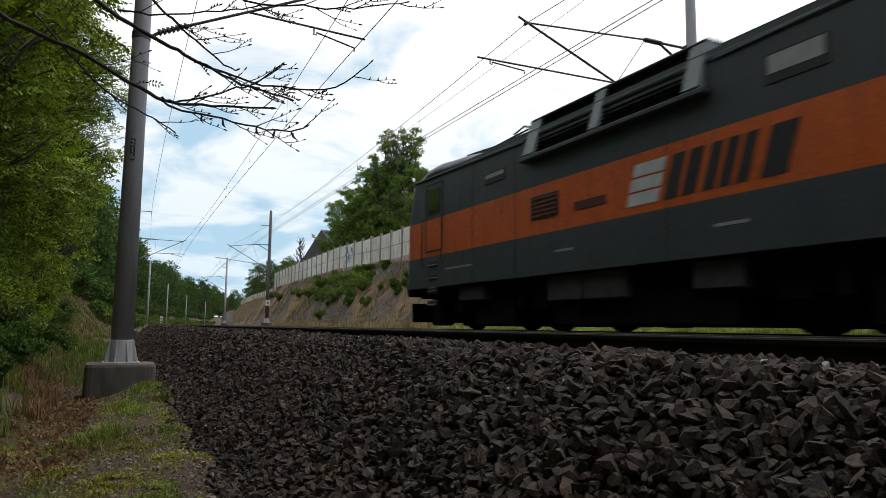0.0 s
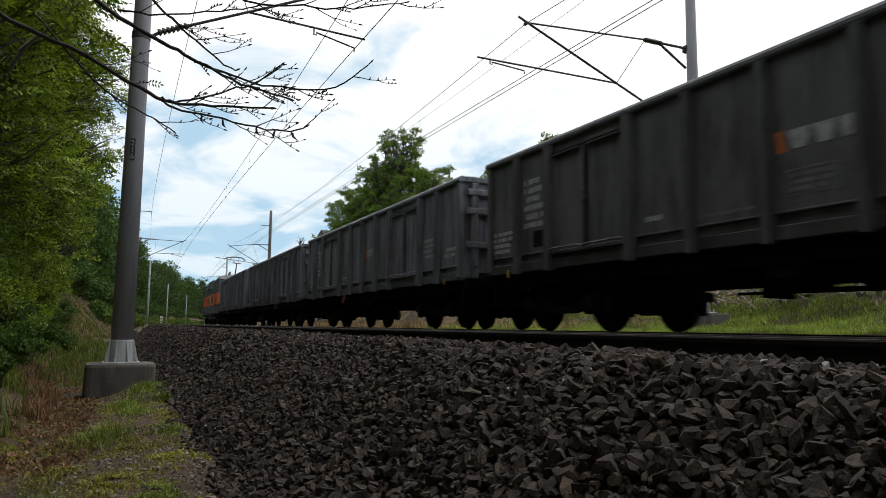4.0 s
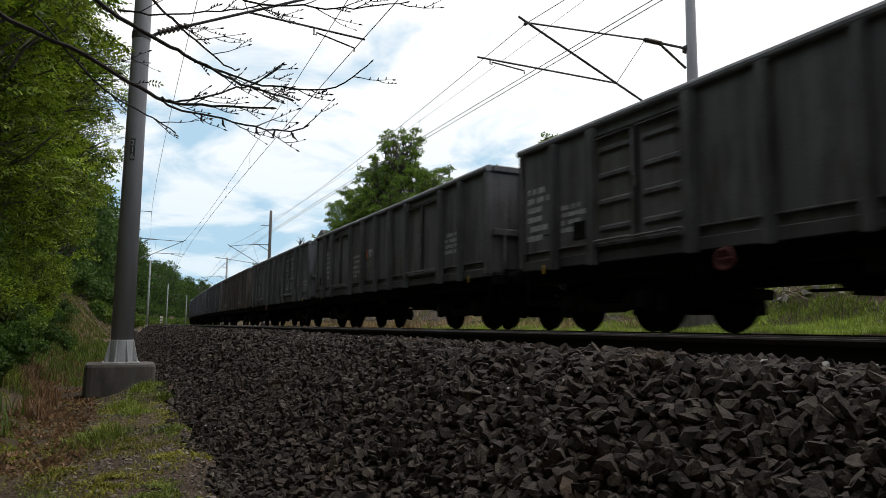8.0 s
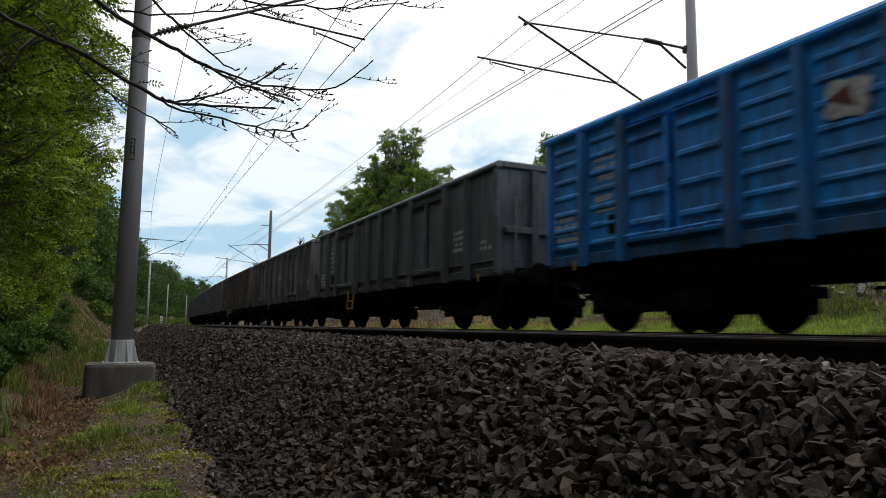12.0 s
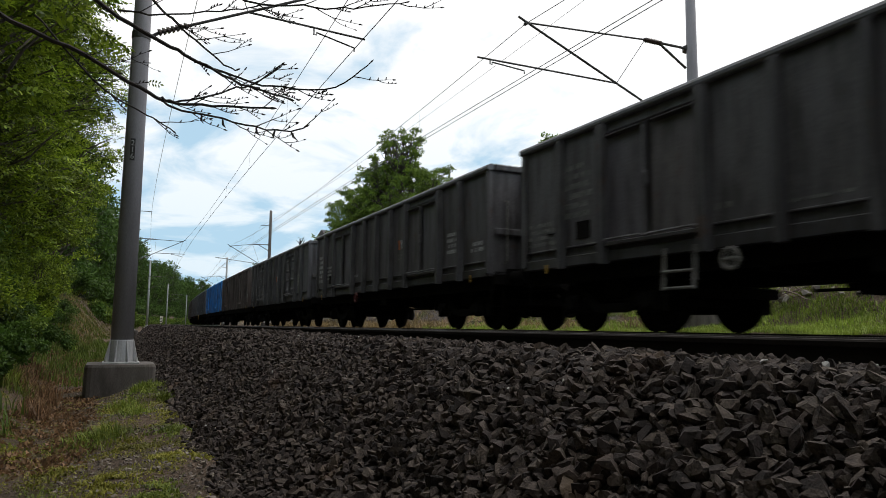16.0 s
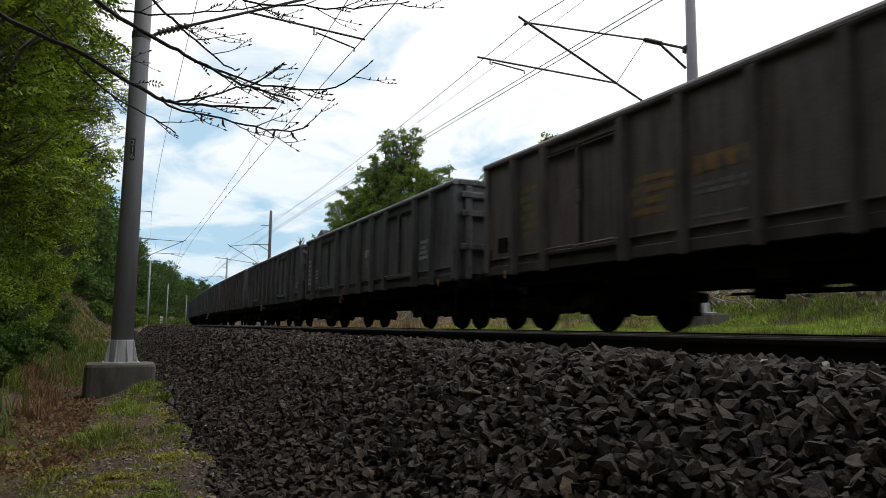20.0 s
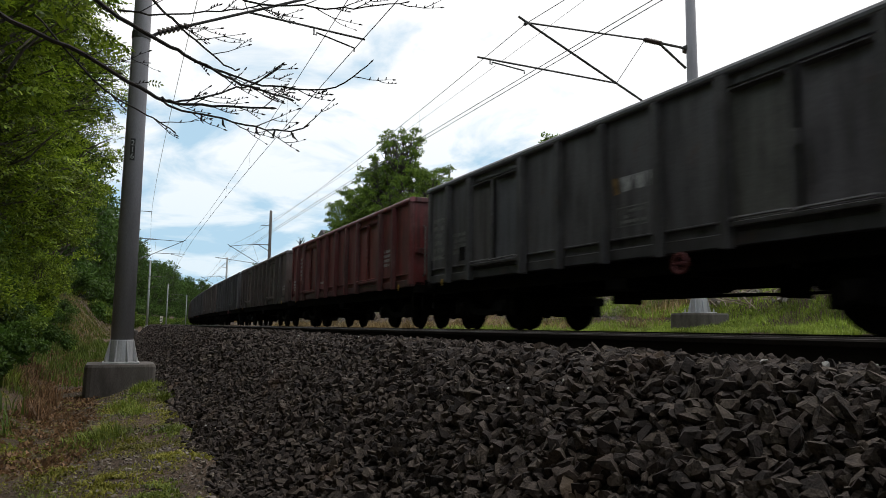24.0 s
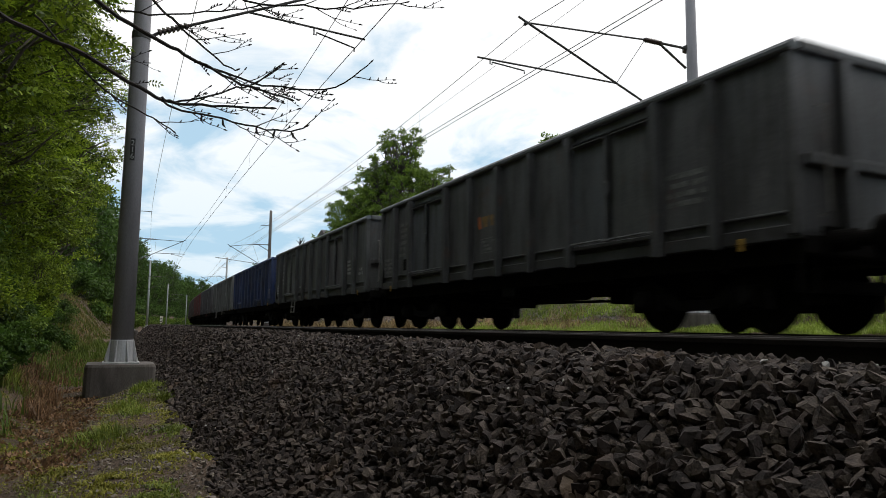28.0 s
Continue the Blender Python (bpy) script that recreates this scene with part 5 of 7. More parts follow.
def build_loco():
    L = tagged(new("electric_locomotive"), "grey electric locomotive with a broad orange band, pantograph raised", "locomotive")
    part("lower_body", shell_mesh("lower_body", 0.95, 1.66), None, L, "dark grey lower body", colour=LGREY)
    part("orange_band", shell_mesh("orange_band", 1.66, 2.52), None, L, "orange painted band", colour=ORANGE)
    part("upper_body", shell_mesh("upper_body", 2.52, 3.62), None, L, "dark grey upper body", colour=LGREY)
    # roof: a rounded shell that swells over the cabs
    bm = bmesh.new()
    rings = []
    for i in range(31):
        x = -7.2 + 14.4 * i / 30
        e = max(0.0, abs(x) - 5.9) / 1.3
        top = 4.02 - 0.42 * e ** 2.2 + (0.10 if abs(x) > 4.6 else 0.0) * (1 - e)
        w = 1.49 - 0.25 * e ** 2
        ring = [bm.verts.new((x, w * math.cos(a), 3.60 + (top - 3.60) * math.sin(a) ** 0.75)) for a in [math.pi * k / 16 for k in range(17)]]
        rings.append(ring)
    for a, b in zip(rings, rings[1:]):
        for k in range(16):
            bm.faces.new((a[k], a[k + 1], b[k + 1], b[k]))
        bm.faces.new((a[16], a[0], b[0], b[16]))
    bm.faces.new(rings[0])
    bm.faces.new(rings[-1][::-1])
    part("roof", bm, M["loco_paint"], L, "pale grey rounded roof", colour=ROOF, smooth=True)
    for side in (0, 180):
        turn = Matrix.Rotation(radians(side), 4, 'Z')
        # gutter
        bm = bmesh.new()
        box(bm, -6.9, -1.74, 1.46, 1.50, 3.575, 3.625, 0.008)
        part("gutter", bm, M["loco_paint"], L, colour=ROOF, at=turn)
        bm = bmesh.new()
        box(bm, 2.62, 6.9, 1.46, 1.50, 3.575, 3.625, 0.008)
        part("gutter", bm, M["loco_paint"], L, colour=ROOF, at=turn)
        # slanted ventilation hoods between the side and the roof
        for x0, x1 in ((-1.62, -1.34), (0.40, 0.62), (2.16, 2.50)):
            bm = bmesh.new()
            v = [bm.verts.new(p) for p in ((x0, 1.475, 3.10), (x1, 1.475, 3.10), (x1, 1.60, 3.22), (x0, 1.60, 3.22), (x0, 1.40, 4.02), (x1, 1.40, 4.02), (x0, 1.0, 3.9), (x1, 1.0, 3.9))]
            for q in ((0, 1, 2, 3), (3, 2, 5, 4), (4, 5, 7, 6), (0, 3, 4, 6), (1, 7, 5, 2), (0, 6, 7, 1)):
                bm.faces.new([v[i] for i in q])
            part("vent_hood", bm, M["loco_paint"], L, "pale grey slanted hood of a roof vent", colour=(0.20, 0.225, 0.235), at=turn)
        bm = bmesh.new()
        box(bm, -1.72, 2.60, 1.46, 1.62, 3.08, 3.18, 0.02)
        part("vent_sill", bm, M["loco_paint"], L, colour=LGREY, at=turn)
        bm = bmesh.new()
        box(bm, -1.62, 2.50, 1.1, 1.42, 3.97, 4.03, 0.02)
        part("vent_cap", bm, M["loco_paint"], L, colour=(0.03, 0.033, 0.034), at=turn)
        for x0, x1 in ((-1.34, 0.40), (0.62, 2.16)):
            bm = bmesh.new()
            v = [bm.verts.new(p) for p in ((x0, 1.52, 3.18), (x1, 1.52, 3.18), (x1, 1.34, 3.98), (x0, 1.34, 3.98))]
            bm.faces.new(v)
            g = part("vent_grille", bm, M["under"], L, "black louvred grille", at=turn)
            bm = bmesh.new()
            for k in range(9):
                t = (k + 0.5) / 9
                y, z = 1.555 - 0.18 * t, 3.20 + 0.76 * t
                box(bm, x0, x1, y - 0.03, y + 0.008, z - 0.006, z + 0.006)
            part("louvre", bm, M["under"], g)
        # window, side doors, small grille and plate
        for x0, x1, z0, z1 in ((-3.30, -2.50, 2.90, 3.34), (-6.02, -5.35, 2.62, 3.30), (5.42, 6.08, 2.62, 3.30), (3.3, 4.1, 2.93, 3.2)):
            bm = bmesh.new()
            box(bm, x0, x1, 1.468, 1.482, z0, z1, 0.012)
            fr = part("window", bm, M["black"], L, "dark side window", at=turn)
            bm = bmesh.new()
            box(bm, x0 + 0.05, x1 - 0.05, 1.480, 1.485, z1 - 0.30 if -4 < x0 < 0 else (z0 + z1) / 2 if z1 - z0 < 0.5 else z0 + 0.05, z1 - 0.04)
            # middle panes are pale paint in place of the sky's brightness in glass
            part("pane", bm, M["grey_paint"] if -4 < x0 < 5 else M["glass"], fr, "pane with the sky's brightness painted pale grey" if -4 < x0 < 5 else "reflecting window pane")
        for x0, x1 in ((-6.15, -5.2), (5.28, 6.2)):
            bm = bmesh.new()
            for a, b, c, d in ((x0, x0 + 0.03, 1.78, 3.42), (x1 - 0.03, x1, 1.78, 3.42), (x0, x1, 1.76, 1.80), (x0, x1, 3.40, 3.43)):
                box(bm, a, b, 1.462, 1.480, c, d)
            dr = part("cab_door", bm, M["black"], L, "cab door seam and frame", at=turn)
            bm = bmesh.new()
            for x in (x0 - 0.07, x1 + 0.07):
                pipe(bm, [(x, 1.47, 1.45), (x, 1.53, 1.5), (x, 1.53, 2.55), (x, 1.47, 2.6)], 0.014, 6)
            part("handrail", bm, M["black"], dr)
            bm = bmesh.new()
            for z in (1.50, 1.20, 0.90, 0.60):
                box(bm, x0 + 0.25, x1 - 0.2, 1.44, 1.485, z - 0.10, z + 0.04, 0.01)
            stp = part("step_recess", bm, M["black"], L, "black step recesses below the door", at=turn)
            bm = bmesh.new()
            for z in (1.46, 1.16, 0.86, 0.56):
                box(bm, x0 + 0.25, x1 - 0.2, 1.47, 1.51, z - 0.012, z + 0.004)
            part("tread", bm, M["grey_paint"], stp, "worn step tread")
        bm = bmesh.new()
        box(bm, 1.58, 2.42, 1.465, 1.485, 1.92, 2.34, 0.01)
        gr = part("side_grille", bm, M["black"], L, "small dark side grille", at=turn)
        bm = bmesh.new()
        for k in range(5):
            box(bm, 1.62, 2.38, 1.483, 1.497, 1.97 + 0.075 * k, 1.99 + 0.075 * k)
        part("slat", bm, M["loco_paint"], gr, colour=(0.3, 0.06, 0.01))
        bm = bmesh.new()
        box(bm, 0.35, 1.15, 1.472, 1.480, 1.92, 2.06, 0.003)
        part("plate", bm, M["red_mark"], L, "small dark red plate", at=turn)
        # emblem: three pale bars and slanting dark strokes
        sk = lambda z: (z - 1.78) * 0.34
        for k in range(3):
            bm = bmesh.new()
            z0 = 1.78 + 0.205 * k
            prism(bm, [(-0.10 - sk(z0), z0), (-0.72 - sk(z0), z0), (-0.72 - sk(z0 + 0.175), z0 + 0.175), (-0.10 - sk(z0 + 0.175), z0 + 0.175)], 1.472, 1.477)
            part("emblem_bar", bm, M["loco_white"], L, "slanting white bar of the emblem", at=turn)
        for x, w in ((-0.86, 0.30), (-1.30, 0.30), (-1.80, 0.24), (-2.16, 0.24), (-2.52, 0.24), (-3.02, 0.46)):
            bm = bmesh.new()
            xa, w = -0.84 + (x + 0.86) * 0.71, w * 0.78
            prism(bm, [(xa - sk(1.78), 1.78), (xa - w - sk(1.78), 1.78), (xa - w - sk(2.36), 2.36), (xa - sk(2.36), 2.36)], 1.472, 1.4765)
            part("emblem_stroke", bm, M["black"], L, "plain slanting dark bar", at=turn)
        # equipment boxes under the frame
        for x0, x1, z0, z1 in ((-2.0, -1.2, 0.55, 0.92), (0.1, 1.1, 0.50, 0.93), (1.15, 2.1, 0.50, 0.93), (4.3, 4.9, 0.6, 0.9)):
            bm = bmesh.new()
            box(bm, x0, x1, 1.1, 1.36, z0, z1, 0.02)
            part("equipment_box", bm, M["under_pale"], L, "dusty grey equipment box", at=turn)
        for k in range(4):
            x = -5.6 + 3.4 * k
            bm = bmesh.new()
            box(bm, x, x + 0.5, 1.468, 1.474, 1.30, 1.34)
            part("data_panel", bm, M["marking"], L, "faded markings", at=turn)
        bm = bmesh.new()
        for x in (-4.4, -0.9, 2.95, 4.6):
            box(bm, x, x + 0.012, 1.465, 1.474, 0.97, 3.55)
        part("seam", bm, M["black"], L, "panel seams", at=turn)
    # ends: windscreen, lamps, buffer beam, plough
    for side in (0, 180):
        turn = Matrix.Rotation(radians(side), 4, 'Z')
        bm = bmesh.new()
        v = []
        for y, z in ((-1.2, 2.68), (1.2, 2.68), (1.13, 3.44), (-1.13, 3.44)):
            v.append(Vector((7.495 - (z - 2.5) * 0.30, y, z)))
        for a, b in zip(v, v[1:] + v[:1]):
            tube(bm, a, b, 0.05, n=6)
        wf = part("windscreen_frame", bm, M["loco_white"], L, "pale windscreen frame", at=turn)
        bm = bmesh.new()
        bm.faces.new([bm.verts.new(q) for q in v])
        part("windscreen", bm, M["glass"], wf, "windscreen reflecting the sky")
        for y in (-0.78, 0.78):
            bm = bmesh.new()
            lathe(bm, [(7.3, 0.26), (7.55, 0.24), (7.62, 0.17), (7.60, 0.15)], 'X', 18, (0, y, 2.08))
            lamp = part("lamp_housing", bm, M["loco_paint"], L, "orange lamp housing", colour=ORANGE, at=turn)
            for dy in (-0.1, 0.1):
                bm = bmesh.new()
                lathe(bm, [(7.56, 0.075), (7.64, 0.07), (7.645, 0.04)], 'X', 12, (0, y + dy, 2.06))
                part("lens", bm, M["glass"], lamp, "dark lamp lens")
            part("buffer", shared("buffer", buffer_mesh), None, L, "greasy round buffer", at=turn @ Matrix.Translation((7.52, y * 1.12, 1.04)))
        bm = bmesh.new()
        box(bm, 7.1, 7.5, -1.36, 1.36, 0.78, 1.14, 0.03)
        part("buffer_beam", bm, M["under"], L, "black buffer beam", at=turn)
        bm = bmesh.new()
        v0 = [bm.verts.new(q) for q in ((7.45, -1.25, 0.62), (7.45, 1.25, 0.62), (7.62, 1.15, 0.16), (7.62, -1.15, 0.16))]
        v1 = [bm.verts.new(q) for q in ((7.40, -1.25, 0.62), (7.40, 1.25, 0.62), (7.56, 1.15, 0.16), (7.56, -1.15, 0.16))]
        bm.faces.new(v0)
        bm.faces.new(v1[::-1])
        for i in range(4):
            bm.faces.new((v0[i], v1[i], v1[(i + 1) % 4], v0[(i + 1) % 4]))
        part("rail_guard", bm, M["under"], L, "black rail guard", at=turn)
        part("coupling", shared("coupling", coupler_mesh), None, L, at=turn @ Matrix.Translation((7.52, 0, 0.98)))
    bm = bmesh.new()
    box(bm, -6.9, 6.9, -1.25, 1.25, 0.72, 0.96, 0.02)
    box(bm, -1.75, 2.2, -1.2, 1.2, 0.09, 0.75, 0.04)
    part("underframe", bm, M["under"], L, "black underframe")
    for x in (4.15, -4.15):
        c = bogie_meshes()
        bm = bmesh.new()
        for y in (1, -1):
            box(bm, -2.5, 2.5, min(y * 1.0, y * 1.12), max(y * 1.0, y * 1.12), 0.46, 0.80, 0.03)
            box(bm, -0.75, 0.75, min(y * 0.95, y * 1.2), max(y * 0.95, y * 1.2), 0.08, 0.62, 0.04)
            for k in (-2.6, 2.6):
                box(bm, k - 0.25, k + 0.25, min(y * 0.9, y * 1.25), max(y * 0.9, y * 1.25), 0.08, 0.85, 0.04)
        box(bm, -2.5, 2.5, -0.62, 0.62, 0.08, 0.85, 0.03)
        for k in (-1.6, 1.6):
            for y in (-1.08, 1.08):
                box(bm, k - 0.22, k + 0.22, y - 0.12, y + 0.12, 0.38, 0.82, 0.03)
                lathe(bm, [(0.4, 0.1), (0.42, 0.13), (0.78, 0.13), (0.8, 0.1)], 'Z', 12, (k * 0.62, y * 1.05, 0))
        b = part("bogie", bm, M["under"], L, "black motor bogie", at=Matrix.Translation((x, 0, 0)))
        for k in (1.6, -1.6):
            part("wheelset", shared("motor_wheels", motor_wheels), None, b, at=Matrix.Translation((k, 0, 0.625)))
    # roof gear: raised pantograph at the rear, folded one in front, walkway and bus bars
    bm = bmesh.new()
    for x, y in ((-4.6, 0.5), (-4.6, -0.5), (-5.7, 0.5), (-5.7, -0.5)):
        tube(bm, (x, y, 4.0), (x, y, 4.25), 0.05)
    box(bm, -5.8, -4.5, -0.55, -0.45, 4.25, 4.32)
    box(bm, -5.8, -4.5, 0.45, 0.55, 4.25, 4.32)
    pan = part("pantograph", bm, M["black"], L, "raised black pantograph")
    bm = bmesh.new()
    tube(bm, (-4.6, 0.0, 4.3), (-5.55, 0.0, 5.0), 0.05, 0.04)
    for y in (0.35, -0.35):
        tube(bm, (-5.55, y * 0.3, 5.0), (-3.85, y, 5.52), 0.022)
    tube(bm, (-5.55, -0.35, 5.0), (-5.55, 0.35, 5.0), 0.03)
    part("pantograph_arm", bm, M["black"], pan)
    bm = bmesh.new()
    for x in (-3.95, -3.65):
        pipe(bm, [(x, -0.85, 5.38), (x, -0.62, 5.56), (x, 0.0, 5.60), (x, 0.62, 5.56), (x, 0.85, 5.38)], 0.022, 6)
    tube(bm, (-3.95, -0.35, 5.55), (-3.65, -0.35, 5.55), 0.015)
    tube(bm, (-3.95, 0.35, 5.55), (-3.65, 0.35, 5.55), 0.015)
    part("collector_head", bm, M["black"], pan)
    bm = bmesh.new()
    for y in (-0.5, 0.5):
        tube(bm, (5.6, y, 4.0), (5.6, y, 4.2), 0.05)
        tube(bm, (4.6, y, 4.0), (4.6, y, 4.2), 0.05)
        box(bm, 4.3, 5.9, y - 0.04, y + 0.04, 4.2, 4.26)
        tube(bm, (5.7, y * 0.5, 4.28), (4.0, y, 4.36), 0.02)
    pipe(bm, [(4.0, -0.85, 4.22), (4.0, -0.6, 4.40), (4.0, 0.6, 4.40), (4.0, 0.85, 4.22)], 0.02, 6)
    part("folded_pantograph", bm, M["black"], L, "folded black pantograph")
    bm = bmesh.new()
    box(bm, -4.0, 4.0, -0.9, -0.55, 4.06, 4.10)
    box(bm, -4.0, 4.0, 0.75, 1.05, 4.02, 4.06)
    for k in range(9):
        tube(bm, (-3.8 + 0.95 * k, 0.9, 3.85), (-3.8 + 0.95 * k, 0.9, 4.04), 0.02, n=6)
    tube(bm, (-4.2, 0.2, 4.3), (4.2, 0.2, 4.3), 0.02)
    for k in range(6):
        tube(bm, (-4 + 1.6 * k, 0.2, 3.95), (-4 + 1.6 * k, 0.2, 4.3), 0.045)
    part("roof_walkway", bm, M["black"], L, "roof walkway and bus bar")
    shape_body(L)
    return L


def motor_wheels():
    bm = bmesh.new()
    for side in (1, -1):
        y = side * 0.755
        lathe(bm, [(y - 0.065 * side, 0.12), (y - 0.065 * side, 0.65), (y - 0.045 * side, 0.65), (y - 0.035 * side, 0.625),
                   (y + 0.055 * side, 0.615), (y + 0.06 * side, 0.55), (y + 0.02 * side, 0.5), (y + 0.015 * side, 0.2), (y + 0.06 * side, 0.16), (y + 0.06 * side, 0.09)], 'Y', 32)
    tube(bm, (0, -1.0, 0), (0, 1.0, 0), 0.09, n=14)
    return finish(bm, "motor_wheelset", M["wheel"])


def glass_material():
    m, n, l, b = nodes_of("window_glass")
    b.inputs["Base Color"].default_value = (0.02, 0.025, 0.03, 1)
    b.inputs["Roughness"].default_value = 0.06
    b.inputs["Specular IOR Level"].default_value = 1.0
    b.inputs["Coat Weight"].default_value = 1.0
    b.inputs["Coat IOR"].default_value = 2.2
    t = n.new("ShaderNodeTexNoise"); t.inputs["Scale"].default_value = 3
    r = n.new("ShaderNodeMapRange"); r.inputs[3].default_value = 0.03; r.inputs[4].default_value = 0.12
    l.new(t.outputs[0], r.inputs[0]); l.new(r.outputs[0], b.inputs["Roughness"])
    return m


M["glass"] = glass_material()
M["loco_white"] = surface("off_white_paint", (0.5, 0.52, 0.52), (0.68, 0.70, 0.70), 0.5, 6, 50, 0.1, 0.002)
M["under_pale"] = surface("dusty_grey_box", (0.025, 0.025, 0.024), (0.06, 0.058, 0.054), 0.8, 5, 40, 0.3, 0.008)
LOCO = build_loco()


# ---- wall on the cutting's edge ----
def build_wall(a, b, low, name_label):
    wall = tagged(new("wall_cutting"), name_label, "wall", kind="structure")
    n = round((b - a) / 2.16)
    bm = bmesh.new()
    box(bm, -1.02, 1.02, -0.04, 0.04, 0.55, 2.35, 0.01)
    panel = finish(bm, "panel", M["panel"])
    bm = bmesh.new()
    box(bm, -1.02, 1.02, -0.05, 0.05, -0.6, 0.53, 0.01)
    plinth = finish(bm, "plinth", M["plinth"])
    bm = bmesh.new()
    box(bm, -0.09, 0.09, -0.10, 0.10, -0.6, 2.5, 0.015)
    post = finish(bm, "post", M["post"])
    bm = bmesh.new()
    box(bm, -1.02, 1.02, 0.04, 0.052, 1.40, 1.44, 0.004)
    joint = finish(bm, "rail_strip", M["post"])
    for i in range(n + 1):
        s = a + i * 2.16
        z = low(s)
        at = on_track(s, WALL_O, z)
        part("post", post, None, wall, at=at)
        if i < n:
            at = on_track(s + 1.08, WALL_O, z)
            p = part("panel", panel, None, wall, at=at)
            part("joint_strip", joint, None, p)
            part("plinth", plinth, None, wall, "stained reddish plinth slab", at=at)
    return wall


M["plinth"] = surface("reddish_plinth", (0.42, 0.30, 0.26), (0.56, 0.42, 0.37), 0.9, 2, 40, 0.3, 0.004, per_object=0.1, world_space=True)
M["post"] = surface("brownish_concrete_post", (0.25, 0.2, 0.17), (0.36, 0.3, 0.26), 0.9, 2, 40, 0.3, 0.004, per_object=0.1)
wall_low = lambda s: 4.0 + 0.35 * min(1.0, max(0.0, (s - 44) / 12))
main_wall = build_wall(30.5, 91.0, wall_low, "pale precast concrete panel wall with posts, stained")
build_wall(92.2, 148.4, lambda s: 2.45 + 0.1 * math.floor((s - 92) / 19), "lower pale precast concrete panel wall stepping along the slope")
WALL_O = -4.95
build_wall(111.0, 172.0, lambda s: -0.1, "low pale precast concrete panel wall at the slope's foot")
WALL_O = -8.3


def graffiti():
    bm = bmesh.new()
    rng = random.Random(5)
    for k in range(14):
        x, z = rng.uniform(-1.2, 1.2), rng.uniform(0.9, 2.0)
        pts = [(x + rng.uniform(-0.3, 0.3), 0.058, z + rng.uniform(-0.35, 0.35)) for i in range(4)]
        pipe(bm, pts, 0.06, 4)
    for v in bm.verts:
        v.co.y = 0.056 + (v.co.y - 0.058) * 0.05
    ob = part("graffiti", bm, M["graffiti"], main_wall, "pale blue scribbled paint", at=on_track(53.6, WALL_O, wall_low(53)))


M["graffiti"] = surface("blue_spray_paint", (0.03, 0.12, 0.30), (0.10, 0.26, 0.48), 0.7, 6, 40, 0)
graffiti()


# ---- foliage ----
def leaf_cloud(name, centres, radii, count, size, material, seed, droop=0.4, flat=0.75, ratio=2.2, dome=False):
    """Many small pointed leaves gathered in clumps round the given centres."""
    rng = np.random.default_rng(seed)
    centres, radii = np.asarray(centres, float), np.asarray(radii, float)
    which = rng.choice(len(centres), count, p=radii ** 2 / (radii ** 2).sum())
    d = rng.normal(size=(count, 3))
    d /= np.linalg.norm(d, axis=1)[:, None]
    r = rng.random(count) ** (0.35 if dome else 0.6)
    if dome:
        d[:, 2] = np.abs(d[:, 2]) * 1.1 - 0.3
    p = centres[which] + d * (radii[which] * r)[:, None] * np.array([1, 1, flat])
    axis = rng.normal(size=(count, 3)) + d * 0.7
    axis[:, 2] -= droop
    axis /= np.linalg.norm(axis, axis=1)[:, None]
    side = np.cross(axis, rng.normal(size=(count, 3)))
    side /= np.linalg.norm(side, axis=1)[:, None]
    up = np.cross(axis, side)
    ln = size * rng.uniform(0.6, 1.4, count)[:, None]
    wd = ln / ratio
    v = np.empty((count, 4, 3))
    v[:, 0] = p
    v[:, 1] = p + axis * ln * 0.5 + side * wd * 0.5 + up * wd * 0.12
    v[:, 2] = p + axis * ln
    v[:, 3] = p + axis * ln * 0.5 - side * wd * 0.5 + up * wd * 0.12
    me = bpy.data.meshes.new(name)
    me.vertices.add(count * 4)
    me.vertices.foreach_set("co", v.ravel())
    me.loops.add(count * 4)
    me.loops.foreach_set("vertex_index", np.arange(count * 4, dtype=np.int32))
    me.polygons.add(count)
    me.polygons.foreach_set("loop_start", np.arange(0, count * 4, 4, dtype=np.int32))
    me.polygons.foreach_set("use_smooth", np.zeros(count, dtype=bool))
    me.update(calc_edges=True)
    me.materials.append(material)
    return me


